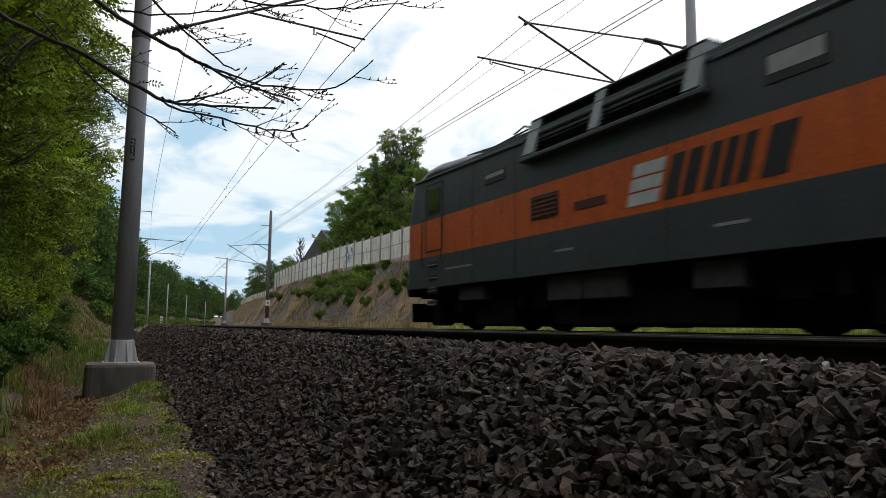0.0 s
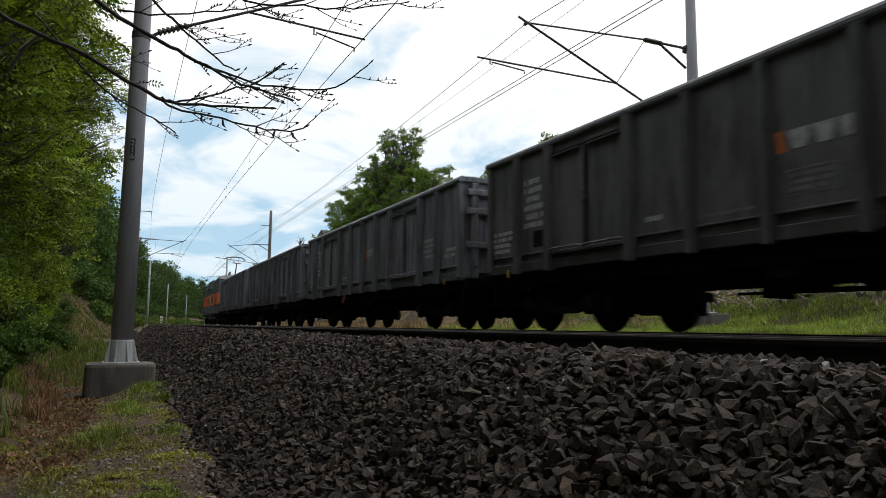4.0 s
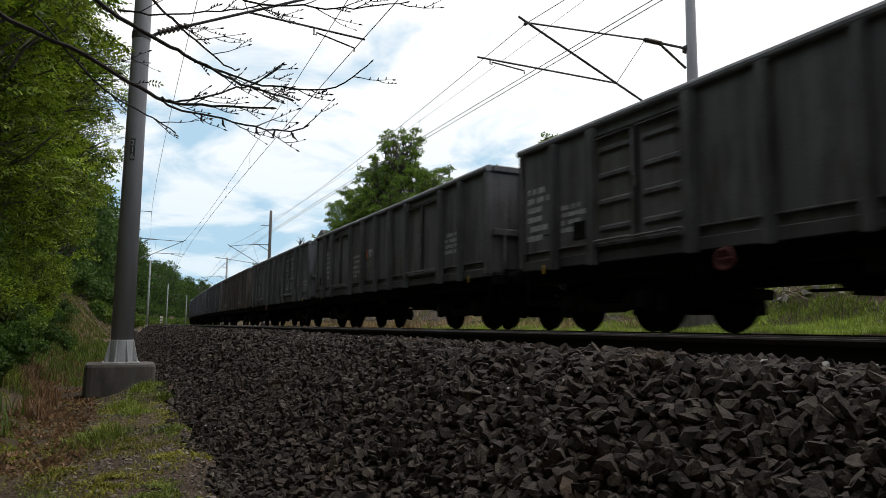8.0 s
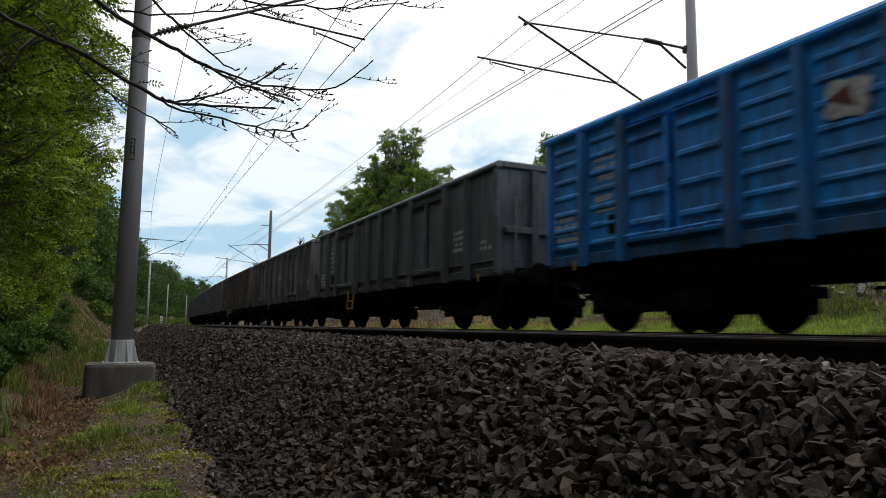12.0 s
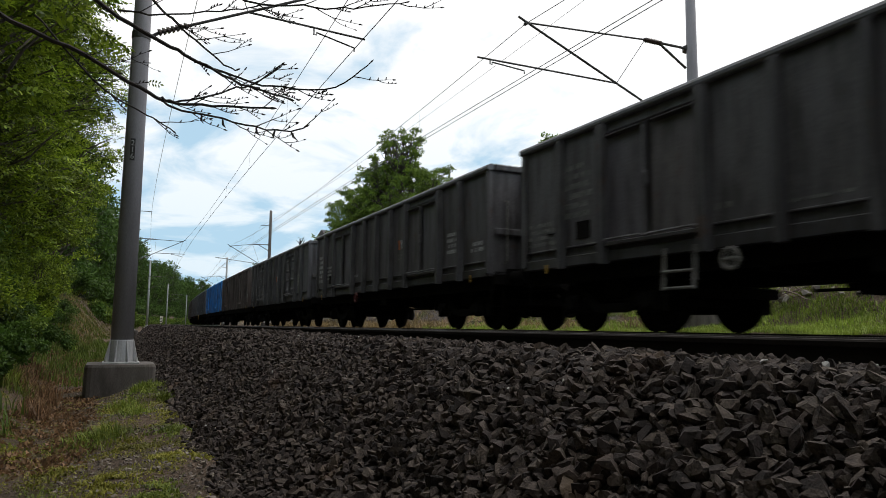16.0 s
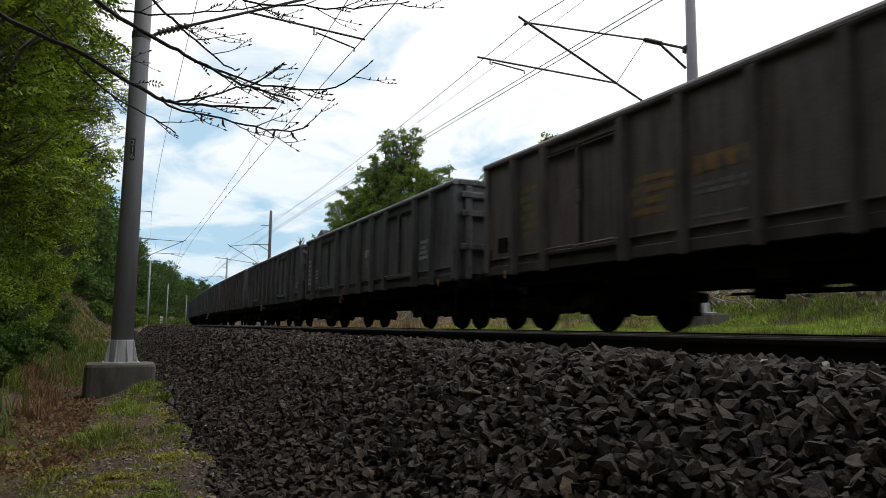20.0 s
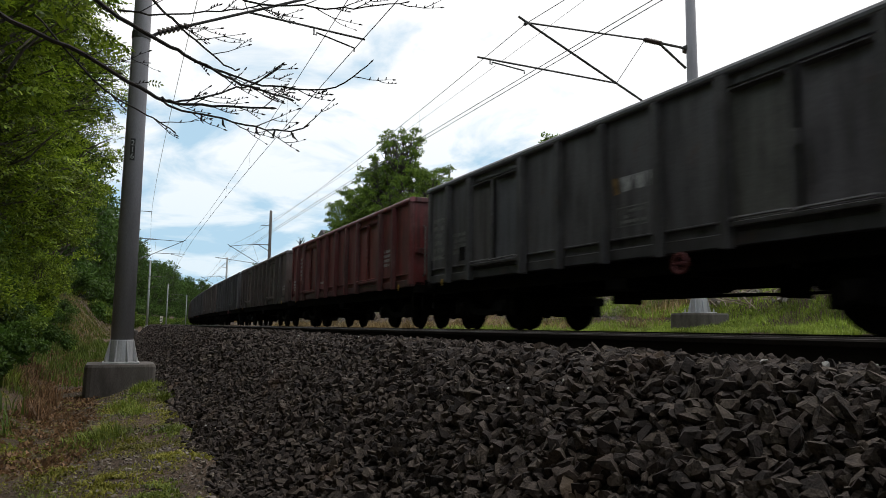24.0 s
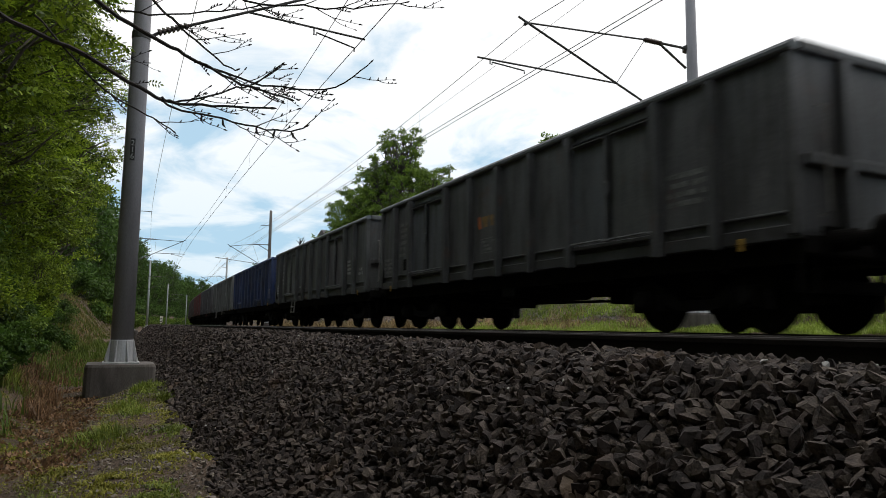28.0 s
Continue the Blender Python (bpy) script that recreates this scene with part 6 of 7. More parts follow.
def spray_cloud(name, centres, radii, count, length, pairs, material, seed, flat=0.5, droop=0.25):
    """Compound leaves gathered in layered clumps: pairs of small leaflets along a thin stalk, one more at its end."""
    rng = np.random.default_rng(seed)
    centres, radii = np.asarray(centres, float), np.asarray(radii, float)
    which = rng.choice(len(centres), count, p=radii ** 2 / (radii ** 2).sum())
    d = rng.normal(size=(count, 3))
    d /= np.linalg.norm(d, axis=1)[:, None]
    d[:, 2] = np.abs(d[:, 2]) * 1.1 - 0.25
    p = centres[which] + d * (radii[which] * rng.random(count) ** 0.35)[:, None] * np.array([1, 1, flat])
    axis = d * np.array([1, 1, 0.3]) + rng.normal(size=(count, 3)) * np.array([0.7, 0.7, 0.3])
    axis[:, 2] -= droop
    axis /= np.linalg.norm(axis, axis=1)[:, None]
    lift = rng.normal(size=(count, 3)) * 0.45 + np.array([0, 0, 1.0])
    side = np.cross(axis, lift)
    side /= np.linalg.norm(side, axis=1)[:, None]
    ln = length * rng.uniform(0.65, 1.35, count)
    marks = [(0.25 + 0.65 * k / (pairs - 1), sgn) for k in range(pairs) for sgn in (-1, 1)] + [(0.98, 0)]
    v = np.empty((count, len(marks), 4, 3))
    for j, (at, sgn) in enumerate(marks):
        root = p + axis * (ln * at)[:, None]
        way = axis * (0.45 if sgn else 1.0) + side * sgn * 0.9 + rng.normal(size=(count, 3)) * 0.22
        way[:, 2] -= 0.12
        way /= np.linalg.norm(way, axis=1)[:, None]
        across = np.cross(way, lift)
        across /= np.linalg.norm(across, axis=1)[:, None]
        size = (ln * 1.15 / pairs)[:, None]
        v[:, j, 0] = root
        v[:, j, 1] = root + way * size * 0.5 + across * size * 0.25
        v[:, j, 2] = root + way * size
        v[:, j, 3] = root + way * size * 0.5 - across * size * 0.25
    n = count * len(marks)
    me = bpy.data.meshes.new(name)
    me.vertices.add(n * 4)
    me.vertices.foreach_set("co", v.ravel())
    me.loops.add(n * 4)
    me.loops.foreach_set("vertex_index", np.arange(n * 4, dtype=np.int32))
    me.polygons.add(n)
    me.polygons.foreach_set("loop_start", np.arange(0, n * 4, 4, dtype=np.int32))
    me.polygons.foreach_set("use_smooth", np.zeros(n, dtype=bool))
    me.update(calc_edges=True)
    me.materials.append(material)
    return me


def limb_line(rng, a, b, n=5, wander=0.12):
    a, b = Vector(a), Vector(b)
    d = (b - a).length
    return [a + (b - a) * (i / n) + Vector((rng.uniform(-1, 1), rng.uniform(-1, 1), rng.uniform(-0.5, 0.8))) * d * wander * math.sin(math.pi * i / n)
            for i in range(n + 1)]


def tree_meshes(seed, height, spread, bare=0.28, clumps=34, leaves=9000, size=0.16, material=None, tuft=0.85, cone=0.0, sprays=0, sides=5):
    """Trunk, limbs and a crown of leaf clumps with gaps; the foot is at the origin."""
    rng = random.Random(seed)
    bm = bmesh.new()
    top = Vector((rng.uniform(-0.5, 0.5), rng.uniform(-0.5, 0.5), height * 0.93))
    trunk = limb_line(rng, (0, 0, -0.5), top, 8, 0.035)
    r0 = height * 0.016 + 0.04
    pipe(bm, trunk, [r0 * (1 - 0.85 * i / 8) for i in range(9)], 8)
    centres, radii = [], []
    for k in range(clumps):
        h = bare + (0.97 - bare) * (k + rng.random()) / clumps
        shape = math.sin(math.pi * min(1, max(0.06, (h - bare * 0.6) / (1 - bare * 0.6))) ** 0.8)
        shape = shape * (1 - cone) + cone * max(0.0, 1.05 - h)
        ang = k * 2.4 + rng.uniform(-0.5, 0.5)
        reach = spread * (0.28 + 0.72 * shape) * rng.uniform(0.45, 1.0)
        root = trunk[0].lerp(trunk[-1], max(0.12, h - 0.16))
        i = min(7, int(max(0.12, h - 0.16) * 8))
        root = trunk[i].lerp(trunk[i + 1], max(0.12, h - 0.16) * 8 - i)
        tip = Vector((math.cos(ang) * reach, math.sin(ang) * reach, height * h + rng.uniform(-0.3, 0.5)))
        line = limb_line(rng, root, tip, 5, 0.10)
        pipe(bm, line, [r0 * 0.36 * (1 - 0.85 * j / 5) for j in range(6)], sides)
        rad = tuft * height / 10 * rng.uniform(0.65, 1.35) * (1 - cone * 0.6 * h)
        centres.append(tip); radii.append(rad)
        for q in range(3):
            p = line[3].lerp(tip, rng.uniform(0.0, 1.2)) + Vector((rng.uniform(-1, 1), rng.uniform(-1, 1), rng.uniform(-0.6, 0.6))) * rad * 0.9
            pipe(bm, [line[3 if q else 4], p], [r0 * 0.10, r0 * 0.04], 3)
            centres.append(p); radii.append(rad * rng.uniform(0.45, 0.8))
    trunk_me = finish(bm, "trunk", M["bark"], True)
    if sprays:
        crown = spray_cloud("crown", centres, radii, sprays, size, 5, material or M["leaf"], seed)
    else:
        crown = leaf_cloud("crown", centres, radii, leaves, size, material or M["leaf"], seed, dome=True)
    return trunk_me, crown


def make_tree(meshes, at, label, group="", name="tree"):
    t = tagged(new(name), label, "tree", group)
    t.matrix_basis = at
    for nm, me in zip(("trunk", "crown"), meshes):
        part(nm, me, None, t, {"crown": "leafy crown with gaps"}.get(nm, ""))
    return t


def tree_at(s, o, turn, scale, sink=0.1):
    return Matrix.Translation(arc(s, o, ground_height(s, o) - sink)) @ Matrix.Rotation(radians(turn), 4, 'Z') @ Matrix.Scale(scale, 4)


def build_trees():
    rng = random.Random(21)
    front = [tree_meshes(31, 11.5, 3.9, 0.15, 96, 0, 0.42, M["leaf"], 0.50, sprays=9000), tree_meshes(32, 10.5, 3.6, 0.14, 90, 0, 0.42, M["leaf"], 0.52, sprays=8800)]
    for i, (s, o, turn, sc) in enumerate([(12.5, 12.2, 70, 1.0), (17.5, 11.7, 140, 0.92), (22.5, 11.9, 250, 1.0), (26.5, 11.8, 320, 1.15), (31.0, 12.4, 30, 1.0), (36.5, 12.8, 90, 1.05),
                                          (16.0, 14.6, 20, 1.05)]):
        make_tree(front[i % 2], tree_at(s, o, turn, sc), "feathery green locust tree on the wooded bank", "trees on the bank")
    back = [tree_meshes(33, 11.5, 3.7, 0.12, 60, 14000, 0.22, M["leaf"], 0.5, sides=4), tree_meshes(34, 10.0, 3.3, 0.09, 56, 13000, 0.22, M["leaf"], 0.52, sides=4)]
    # those from s = 9.5 back are out of view, added to shade train and ballast
    for i, (s, o, turn, sc) in enumerate([(22.0, 16.0, 300, 1.2), (45.0, 13.5, 10, 1.0), (54.0, 13.0, 170, 1.0), (30, 17.5, 120, 1.15), (41.0, 15.5, 60, 1.1),
                                          (9.5, 13.0, 0, 0.95), (6.0, 13.5, 220, 1.05), (1.5, 11.8, 40, 1.1), (-3.0, 11.2, 100, 1.2),
                                          (-8.0, 11.4, 190, 1.15), (-13.5, 11.5, 310, 1.15), (-20.0, 12.0, 15, 1.2), (-27.0, 11.5, 75, 1.2), (-5.5, 14.5, 10, 1.2), (-16, 15, 60, 1.2), (4, 15.5, 150, 1.2)]):
        make_tree(back[i % 2], tree_at(s, o, turn, sc), "leafy green locust tree on the bank, those out of view added for shade", "trees on the bank")
    mid = [tree_meshes(41, 12.0, 3.8, 0.14, 48, 7000, 0.34, M["leaf_far"], 0.72, sides=3), tree_meshes(42, 10.5, 4.2, 0.10, 46, 6500, 0.36, M["leaf_far"], 0.76, sides=3)]
    k = 0
    for s in list(range(64, 330, 9)) + list(range(330, 480, 13)):
        for o in (14.2, 20.5):
            make_tree(mid[k % 2], tree_at(s + rng.uniform(-3, 3), o + rng.uniform(-1, 2.5) + 0.01 * s, rng.uniform(0, 360), rng.uniform(0.95, 1.3) * (0.9 if s < 80 else 1.12)),
                      "distant dark green tree at the wood's edge", "trees on the bank")
            k += 1
    for s in range(118, 330, 9):
        for o in (-12.0, -19.0):
            make_tree(mid[k % 2], tree_at(s + rng.uniform(-3, 3), o + rng.uniform(-2, 1.5) - 0.03 * max(0, s - 150), rng.uniform(0, 360), rng.uniform(0.5, 0.72)),
                      "distant green tree beyond the cutting", "trees beyond the cutting")
            k += 1
    big = tree_meshes(51, 12.4, 4.5, 0.08, 130, 27000, 0.19, M["leaf_light"], 0.42, 0.74, sides=4)
    low = tree_meshes(52, 8.0, 3.5, 0.08, 90, 20000, 0.18, M["leaf_light"], 0.50, sides=4)
    make_tree(big, tree_at(55.5, -13.2, 40, 1.04), "tall leafy tree behind the concrete wall", "trees behind the wall")
    make_tree(big, tree_at(58.0, -12.4, 150, 0.86), "leafy tree behind the concrete wall", "trees behind the wall")
    make_tree(low, tree_at(67.5, -12.6, 260, 1.12), "broad leafy tree behind the concrete wall", "trees behind the wall")
    make_tree(low, tree_at(73.0, -13.0, 330, 0.86), "small leafy tree behind the concrete wall", "trees behind the wall")
    make_tree(low, tree_at(46.5, -12.6, 20, 0.92), "broad leafy tree behind the concrete wall", "trees behind the wall")
    make_tree(low, tree_at(30.5, -13.4, 190, 0.78), "small leafy tree behind the concrete wall", "trees behind the wall")
    make_tree(low, tree_at(60.0, -12.5, 200, 1.22), "broad leafy tree behind the concrete wall", "trees behind the wall")
    make_tree(low, tree_at(50.5, -12.8, 120, 1.0), "broad leafy tree behind the concrete wall", "trees behind the wall")
    make_tree(low, tree_at(41.0, -14.8, 300, 0.80), "broad leafy tree behind the concrete wall", "trees behind the wall")
    make_tree(low, tree_at(64.0, -12.0, 10, 0.85), "small leafy tree behind the concrete wall", "trees behind the wall")
    make_tree(big, tree_at(36.5, -17.0, 75, 0.64), "tall leafy tree behind the concrete wall", "trees behind the wall")
    for s, o, q in ((97, -16, 0.5), (104, -14, 0.66), (112, -13, 0.8)):
        make_tree(low, tree_at(s, o, s * 7, q), "leafy tree beyond the cutting", "trees beyond the cutting")


build_trees()


# ---- grass and undergrowth ----
def blades(name, points, heights, material, seed, width=0.008, lean=0.5):
    """One narrow bent blade at each point."""
    rng = np.random.default_rng(seed)
    p = np.asarray(points, float)
    n = len(p)
    h = np.asarray(heights, float)[:, None]
    a = rng.uniform(0, 2 * np.pi, n)
    out = np.stack([np.cos(a), np.sin(a), np.zeros(n)], 1)
    side = np.stack([-np.sin(a), np.cos(a), np.zeros(n)], 1) * width * rng.uniform(0.6, 1.5, n)[:, None]
    ln = rng.uniform(0.1, lean, n)[:, None]
    up = np.array([0, 0, 1.0])
    v = np.empty((n, 5, 3))
    mid = p + up * h * 0.55 + out * h * ln * 0.35
    v[:, 0], v[:, 1] = p - side, p + side
    v[:, 2], v[:, 3] = mid + side * 0.8, mid - side * 0.8
    v[:, 4] = p + up * h * (1 - 0.3 * ln) + out * h * ln
    faces = []
    idx = np.arange(n) * 5
    quads = np.stack([idx, idx + 1, idx + 2, idx + 3], 1)
    tris = np.stack([idx + 3, idx + 2, idx + 4], 1)
    me = bpy.data.meshes.new(name)
    me.vertices.add(n * 5)
    me.vertices.foreach_set("co", v.ravel())
    me.loops.add(n * 7)
    loops = np.concatenate([quads.ravel(), tris.ravel()]).astype(np.int32)
    me.loops.foreach_set("vertex_index", loops)
    me.polygons.add(n * 2)
    start = np.concatenate([np.arange(n) * 4, n * 4 + np.arange(n) * 3]).astype(np.int32)
    me.polygons.foreach_set("loop_start", start)
    me.update(calc_edges=True)
    me.materials.append(material)
    return me


def grass_patch(rng, count, s0, s1, o0, o1, h0, h1, keep=None):
    pts, hs = [], []
    while len(pts) < count:
        s, o = rng.uniform(s0, s1), rng.uniform(o0, o1)
        if keep and not keep(s, o):
            continue
        pts.append(arc(s, o, ground_height(s, o) - 0.01))
        hs.append(rng.uniform(h0, h1))
    return pts, hs


M["litter"] = leaf_material("fallen_leaves", (0.080, 0.048, 0.026), (0.29, 0.170, 0.090))


def build_grass():
    rng = random.Random(77)
    speckled = lambda f, lim: (lambda s, o: noise.noise((s * f, o * f, 3)) + 0.6 * noise.noise((s * f * 3.1, o * f * 3.1, 8)) > lim + rng.uniform(-0.35, 0.5))
    patchy = lambda f, lim: (lambda s, o: noise.noise((s * f, o * f, 3)) > lim)
    # verge behind the far track
    p, h = grass_patch(rng, 64000, 3, 26, -8.6, -3.3, 0.03, 0.17, speckled(0.9, -0.45))
    tagged(new("grass", blades("grass", p, h, M["grass"], 1, 0.0075, 1.2)), "tall green grass on the verge behind the track", "grass", kind="stuff")
    p, h = grass_patch(rng, 42000, 2, 22, -5.9, -3.2, 0.05, 0.19, speckled(1.1, -0.9))
    tagged(new("grass", blades("grass", p, h, M["grass"], 31, 0.0065, 1.3)), "thick fresh green grass beside the track", "grass", kind="stuff")
    p, h = grass_patch(rng, 15000, 14, 64, -8.2, -3.4, 0.10, 0.42, speckled(0.4, 0.05))
    tagged(new("dry_grass", blades("dry_grass", p, h, M["dry"], 2, 0.012, 1.1)), "dry yellow grass on the cutting slope", "grass", kind="stuff")
    p, h = grass_patch(rng, 6000, 60, 150, -8.2, -5.2, 0.12, 0.32, patchy(0.2, -0.05))
    tagged(new("dry_grass", blades("dry_grass", p, h, M["dry"], 3, 0.03)), "dry orange-brown grass on the far slope", "grass", kind="stuff")
    # path and bank on the left
    p, h = grass_patch(rng, 42000, 2.5, 14, 7.2, 9.8, 0.008, 0.034, speckled(1.3, 0.2))
    tagged(new("moss_grass", blades("moss_grass", p, h, M["moss"], 4, 0.007, 1.6)), "short green moss and grass on the path", "grass", kind="stuff")
    p, h = grass_patch(rng, 9000, 7, 60, 8.9, 12.0, 0.08, 0.35, patchy(0.9, 0.12))
    tagged(new("grass", blades("grass", p, h, M["tuft"], 5, 0.009)), "rough green grass on the wooded bank", "grass", kind="stuff")
    p, h = grass_patch(rng, 2600, 14, 60, 9.1, 11.5, 0.10, 0.36, speckled(0.6, 0.1))
    tagged(new("dry_grass", blades("dry_grass", p, h, M["dry"], 6, 0.009)), "dry straw-coloured grass on the bank", "grass", kind="stuff")
    for k, (s, o, r, hh) in enumerate([(8.1, 8.04, 0.22, 0.24), (7.8, 8.22, 0.26, 0.20), (10.3, 7.85, 0.22, 0.20), (11.5, 7.42, 0.24, 0.17), (9.6, 7.75, 0.2, 0.15), (11.3, 7.62, 0.16, 0.16),
                                       (5.6, 8.5, 0.2, 0.06), (12.0, 9.3, 0.3, 0.45), (12.9, 7.2, 0.22, 0.25), (10.6, 7.3, 0.14, 0.16), (4.9, 8.0, 0.2, 0.08)]):
        pts, hs = [], []
        for i in range(420):
            ss, oo = s + rng.gauss(0, r), o + rng.gauss(0, r * 0.6)
            near = math.exp(-(((ss - s) / r) ** 2 + ((oo - o) / (r * 0.6)) ** 2) / 3)
            pts.append(arc(ss, oo, ground_height(ss, oo) - 0.01)); hs.append(hh * (0.25 + 0.75 * near) * rng.uniform(0.3, 1.1))
        tagged(new("grass_tuft", blades("grass_tuft", pts, hs, M["fresh"], 20 + k, 0.005, 1.5)), "green grass tuft beside the ballast toe", "grass", kind="stuff")
    for k, (s, o, r) in enumerate([(7.9, 7.45, 0.30), (7.4, 7.85, 0.34), (7.3, 8.75, 0.36), (8.1, 8.95, 0.32), (6.4, 8.45, 0.30), (5.7, 8.05, 0.26), (11.2, 7.55, 0.34), (10.3, 7.95, 0.3),
                                   (9.2, 7.35, 0.25), (5.2, 7.75, 0.22), (6.3, 7.6, 0.2), (8.7, 8.15, 0.3), (5.0, 8.6, 0.3)]):
        pts, hs = [], []
        for i in range(1500):
            a, q = rng.uniform(0, 6.28), r * abs(rng.gauss(0, 0.55))
            ss, oo = s + 1.5 * q * math.cos(a), o + 0.8 * q * math.sin(a)
            if noise.noise((ss * 5, oo * 5, 2)) > -0.12:
                pts.append(arc(ss, oo, ground_height(ss, oo) - 0.004)); hs.append(rng.uniform(0.012, 0.05))
        tagged(new("moss_mat", blades("moss_mat", pts, hs, M["moss"] if k % 3 else M["fresh"], 60 + k, 0.006, 1.7)), "low mat of yellow-green moss and grass on the path", "moss", kind="stuff")
    p, h = grass_patch(rng, 7000, 14.5, 45, 7.4, 9.4, 0.06, 0.30, patchy(0.8, -0.25))
    tagged(new("grass", blades("grass", p, h, M["tuft"], 18, 0.008)), "rough green grass along the ballast toe", "grass", kind="stuff")
    p, h = grass_patch(rng, 8000, 22, 80, 9.15, 12.4, 0.06, 0.30, speckled(0.5, -0.1))
    tagged(new("grass", blades("grass", p, h, M["bank_grass"], 19, 0.013, 1.3)), "tall yellowing grass on the steep bank", "grass", kind="stuff")
    p, h = grass_patch(rng, 13000, 9.5, 34, 9.4, 12.2, 0.06, 0.32, speckled(0.8, -0.2))
    tagged(new("grass", blades("grass", p, h, M["tuft"], 23, 0.012, 1.3)), "rank dark green grass under the trees", "grass", kind="stuff")
    # fallen leaves and dry stalks on the path's edge and the bank
    places = []
    while len(places) < 1500:
        s, o = rng.uniform(3, 26), 8.2 + abs(rng.gauss(0, 1.4))
        if o < 13 and noise.noise((s * 0.8, o * 0.8, 6)) > -0.2:
            places.append(arc(s, o, ground_height(s, o) + 0.02))
    me = leaf_cloud("leaf_litter", places, [0.12] * len(places), 26000, 0.05, M["litter"], 15, 0.0, 0.12, 1.8)
    tagged(new("leaf_litter", me), "brown fallen leaves littering the bank", "leaf litter", kind="stuff")
    p, h = grass_patch(rng, 1500, 9, 16, 8.7, 9.6, 0.12, 0.4, patchy(1.1, 0.1))
    tagged(new("dry_grass", blades("dry_grass", p, h, M["litter"], 17, 0.006, 1.2)), "bent orange-brown dry stalks beside the footing", "grass", kind="stuff")


build_grass()


def build_shrubs():
    rng = random.Random(9)
    def shrub(at, r, n, size, material, label, seed, group):
        t = tagged(new("shrub"), label, "shrub", group)
        t.matrix_basis = at
        q = random.Random(seed)
        bm = bmesh.new()
        cs, rs = [], []
        for k in range(9):
            a = q.uniform(0, 6.28)
            tip = Vector((math.cos(a) * r * q.uniform(0.2, 0.8), math.sin(a) * r * q.uniform(0.2, 0.8), r * q.uniform(0.35, 1.15)))
            pipe(bm, limb_line(q, (0, 0, -0.1), tip, 4), [0.03, 0.025, 0.018, 0.012, 0.006], 5)
            cs.append(tip); rs.append(r * q.uniform(0.25, 0.5))
        part("stem", finish(bm, "stem", M["bark"]), None, t)
        part("foliage", leaf_cloud("foliage", cs, rs, n, size, material, seed), None, t)
    kinds = M["leaf"], M["leaf_light"]
    k = 0
    for s in (6.2, 7.0, 7.8, 8.6, 9.4, 10.2, 11.0, 11.8, 7.5, 9.0, 10.5, 12.5, 14.5, 16.5, 18.5, 21, 24, 27, 31, 35, 40, 46, 52, 58, 66):
        low = k < 8
        o = 9.75 + rng.uniform(-0.2, 0.3) if low else (10.6 if s < 17 else 12.0) + rng.uniform(-0.4, 0.9)
        r = rng.uniform(0.3, 0.6) if low else rng.uniform(0.9, 1.5)
        shrub(Matrix.Translation(arc(s, o, ground_height(s, o))), r, 900 if low else 3200 if s < 20 else 1800, 0.06 if low else 0.085 if s < 20 else 0.14, M["leaf_far"] if s < 14 else kinds[k % 2], "dense green shrub on the bank under the trees", 200 + k, "shrubs on the bank")
        k += 1
    for s, o, r in ((11.2, 9.6, 0.35), (12.6, 9.75, 0.5), (13.4, 9.5, 0.4), (16.2, 9.6, 0.45), (19.3, 9.7, 0.5), (14.2, 9.7, 0.5), (15.6, 10.1, 0.7), (17.0, 10.5, 0.8), (18.5, 10.2, 0.6), (20.0, 10.8, 0.9), (22.5, 10.6, 0.7), (25.0, 11.0, 0.9), (28.5, 11.2, 0.9), (23.5, 10.2, 0.6), (26.5, 10.4, 0.7), (30.0, 10.5, 0.8), (33.0, 11.2, 1.1), (36.5, 10.9, 0.9), (41.0, 11.4, 1.1), (46.0, 11.2, 1.0)):
        shrub(Matrix.Translation(arc(s, o, ground_height(s, o))), r, 2600, 0.085, M["leaf_far"] if s < 20 else kinds[0], "dense green shrub at the foot of the bank", 400 + k, "shrubs on the bank")
        k += 1
    spots = [(44, -6.7, 0.9), (46, -6.2, 1.0), (48.5, -6.8, 1.1), (50, -6.1, 0.9), (52.5, -6.9, 1.0), (54, -6.3, 0.9), (57, -6.9, 0.8), (60, -6.6, 0.7),
             (47, -7.3, 0.7), (55.5, -7.3, 0.6), (64, -6.6, 0.6), (69, -7.0, 0.5), (51, -5.4, 0.5), (76, -6.7, 0.6), (83, -7.1, 0.5)]
    spots += [(rng.uniform(34, 62), rng.uniform(-7.9, -6.0), rng.uniform(0.2, 0.55)) for q in range(26)]
    for s, o, r in spots:
        shrub(Matrix.Translation(arc(s, o, ground_height(s, o))), r, 1500, 0.13, M["slope_leaf"], "green shrub on the cutting slope", 300 + k, "shrubs on the slope")
        k += 1

    for q in range(18):
        s, o = 14.5 + 1.15 * q + rng.uniform(-0.4, 0.4), rng.uniform(9.3, 10.6)
        shrub(Matrix.Translation(arc(s, o, ground_height(s, o))), rng.uniform(0.28, 0.6), 1300, 0.075, M["leaf_far"] if q % 3 else M["slope_leaf"], "leafy green weed on the steep bank", 900 + q, "weeds on the bank")
    # hedge-like undergrowth along the foot of the far woods
    for i in range(74):
        s = 62 + i * 3.9 + rng.uniform(-1.2, 1.2)
        o = 11.6 + rng.uniform(-0.9, 1.4) + 0.004 * s
        shrub(Matrix.Translation(arc(s, o, ground_height(s, o) - 0.3)), rng.uniform(1.7, 2.7), 1300, 0.34, M["leaf_far"], "dense dark green undergrowth at the wood's edge", 600 + i, "undergrowth of the far woods")
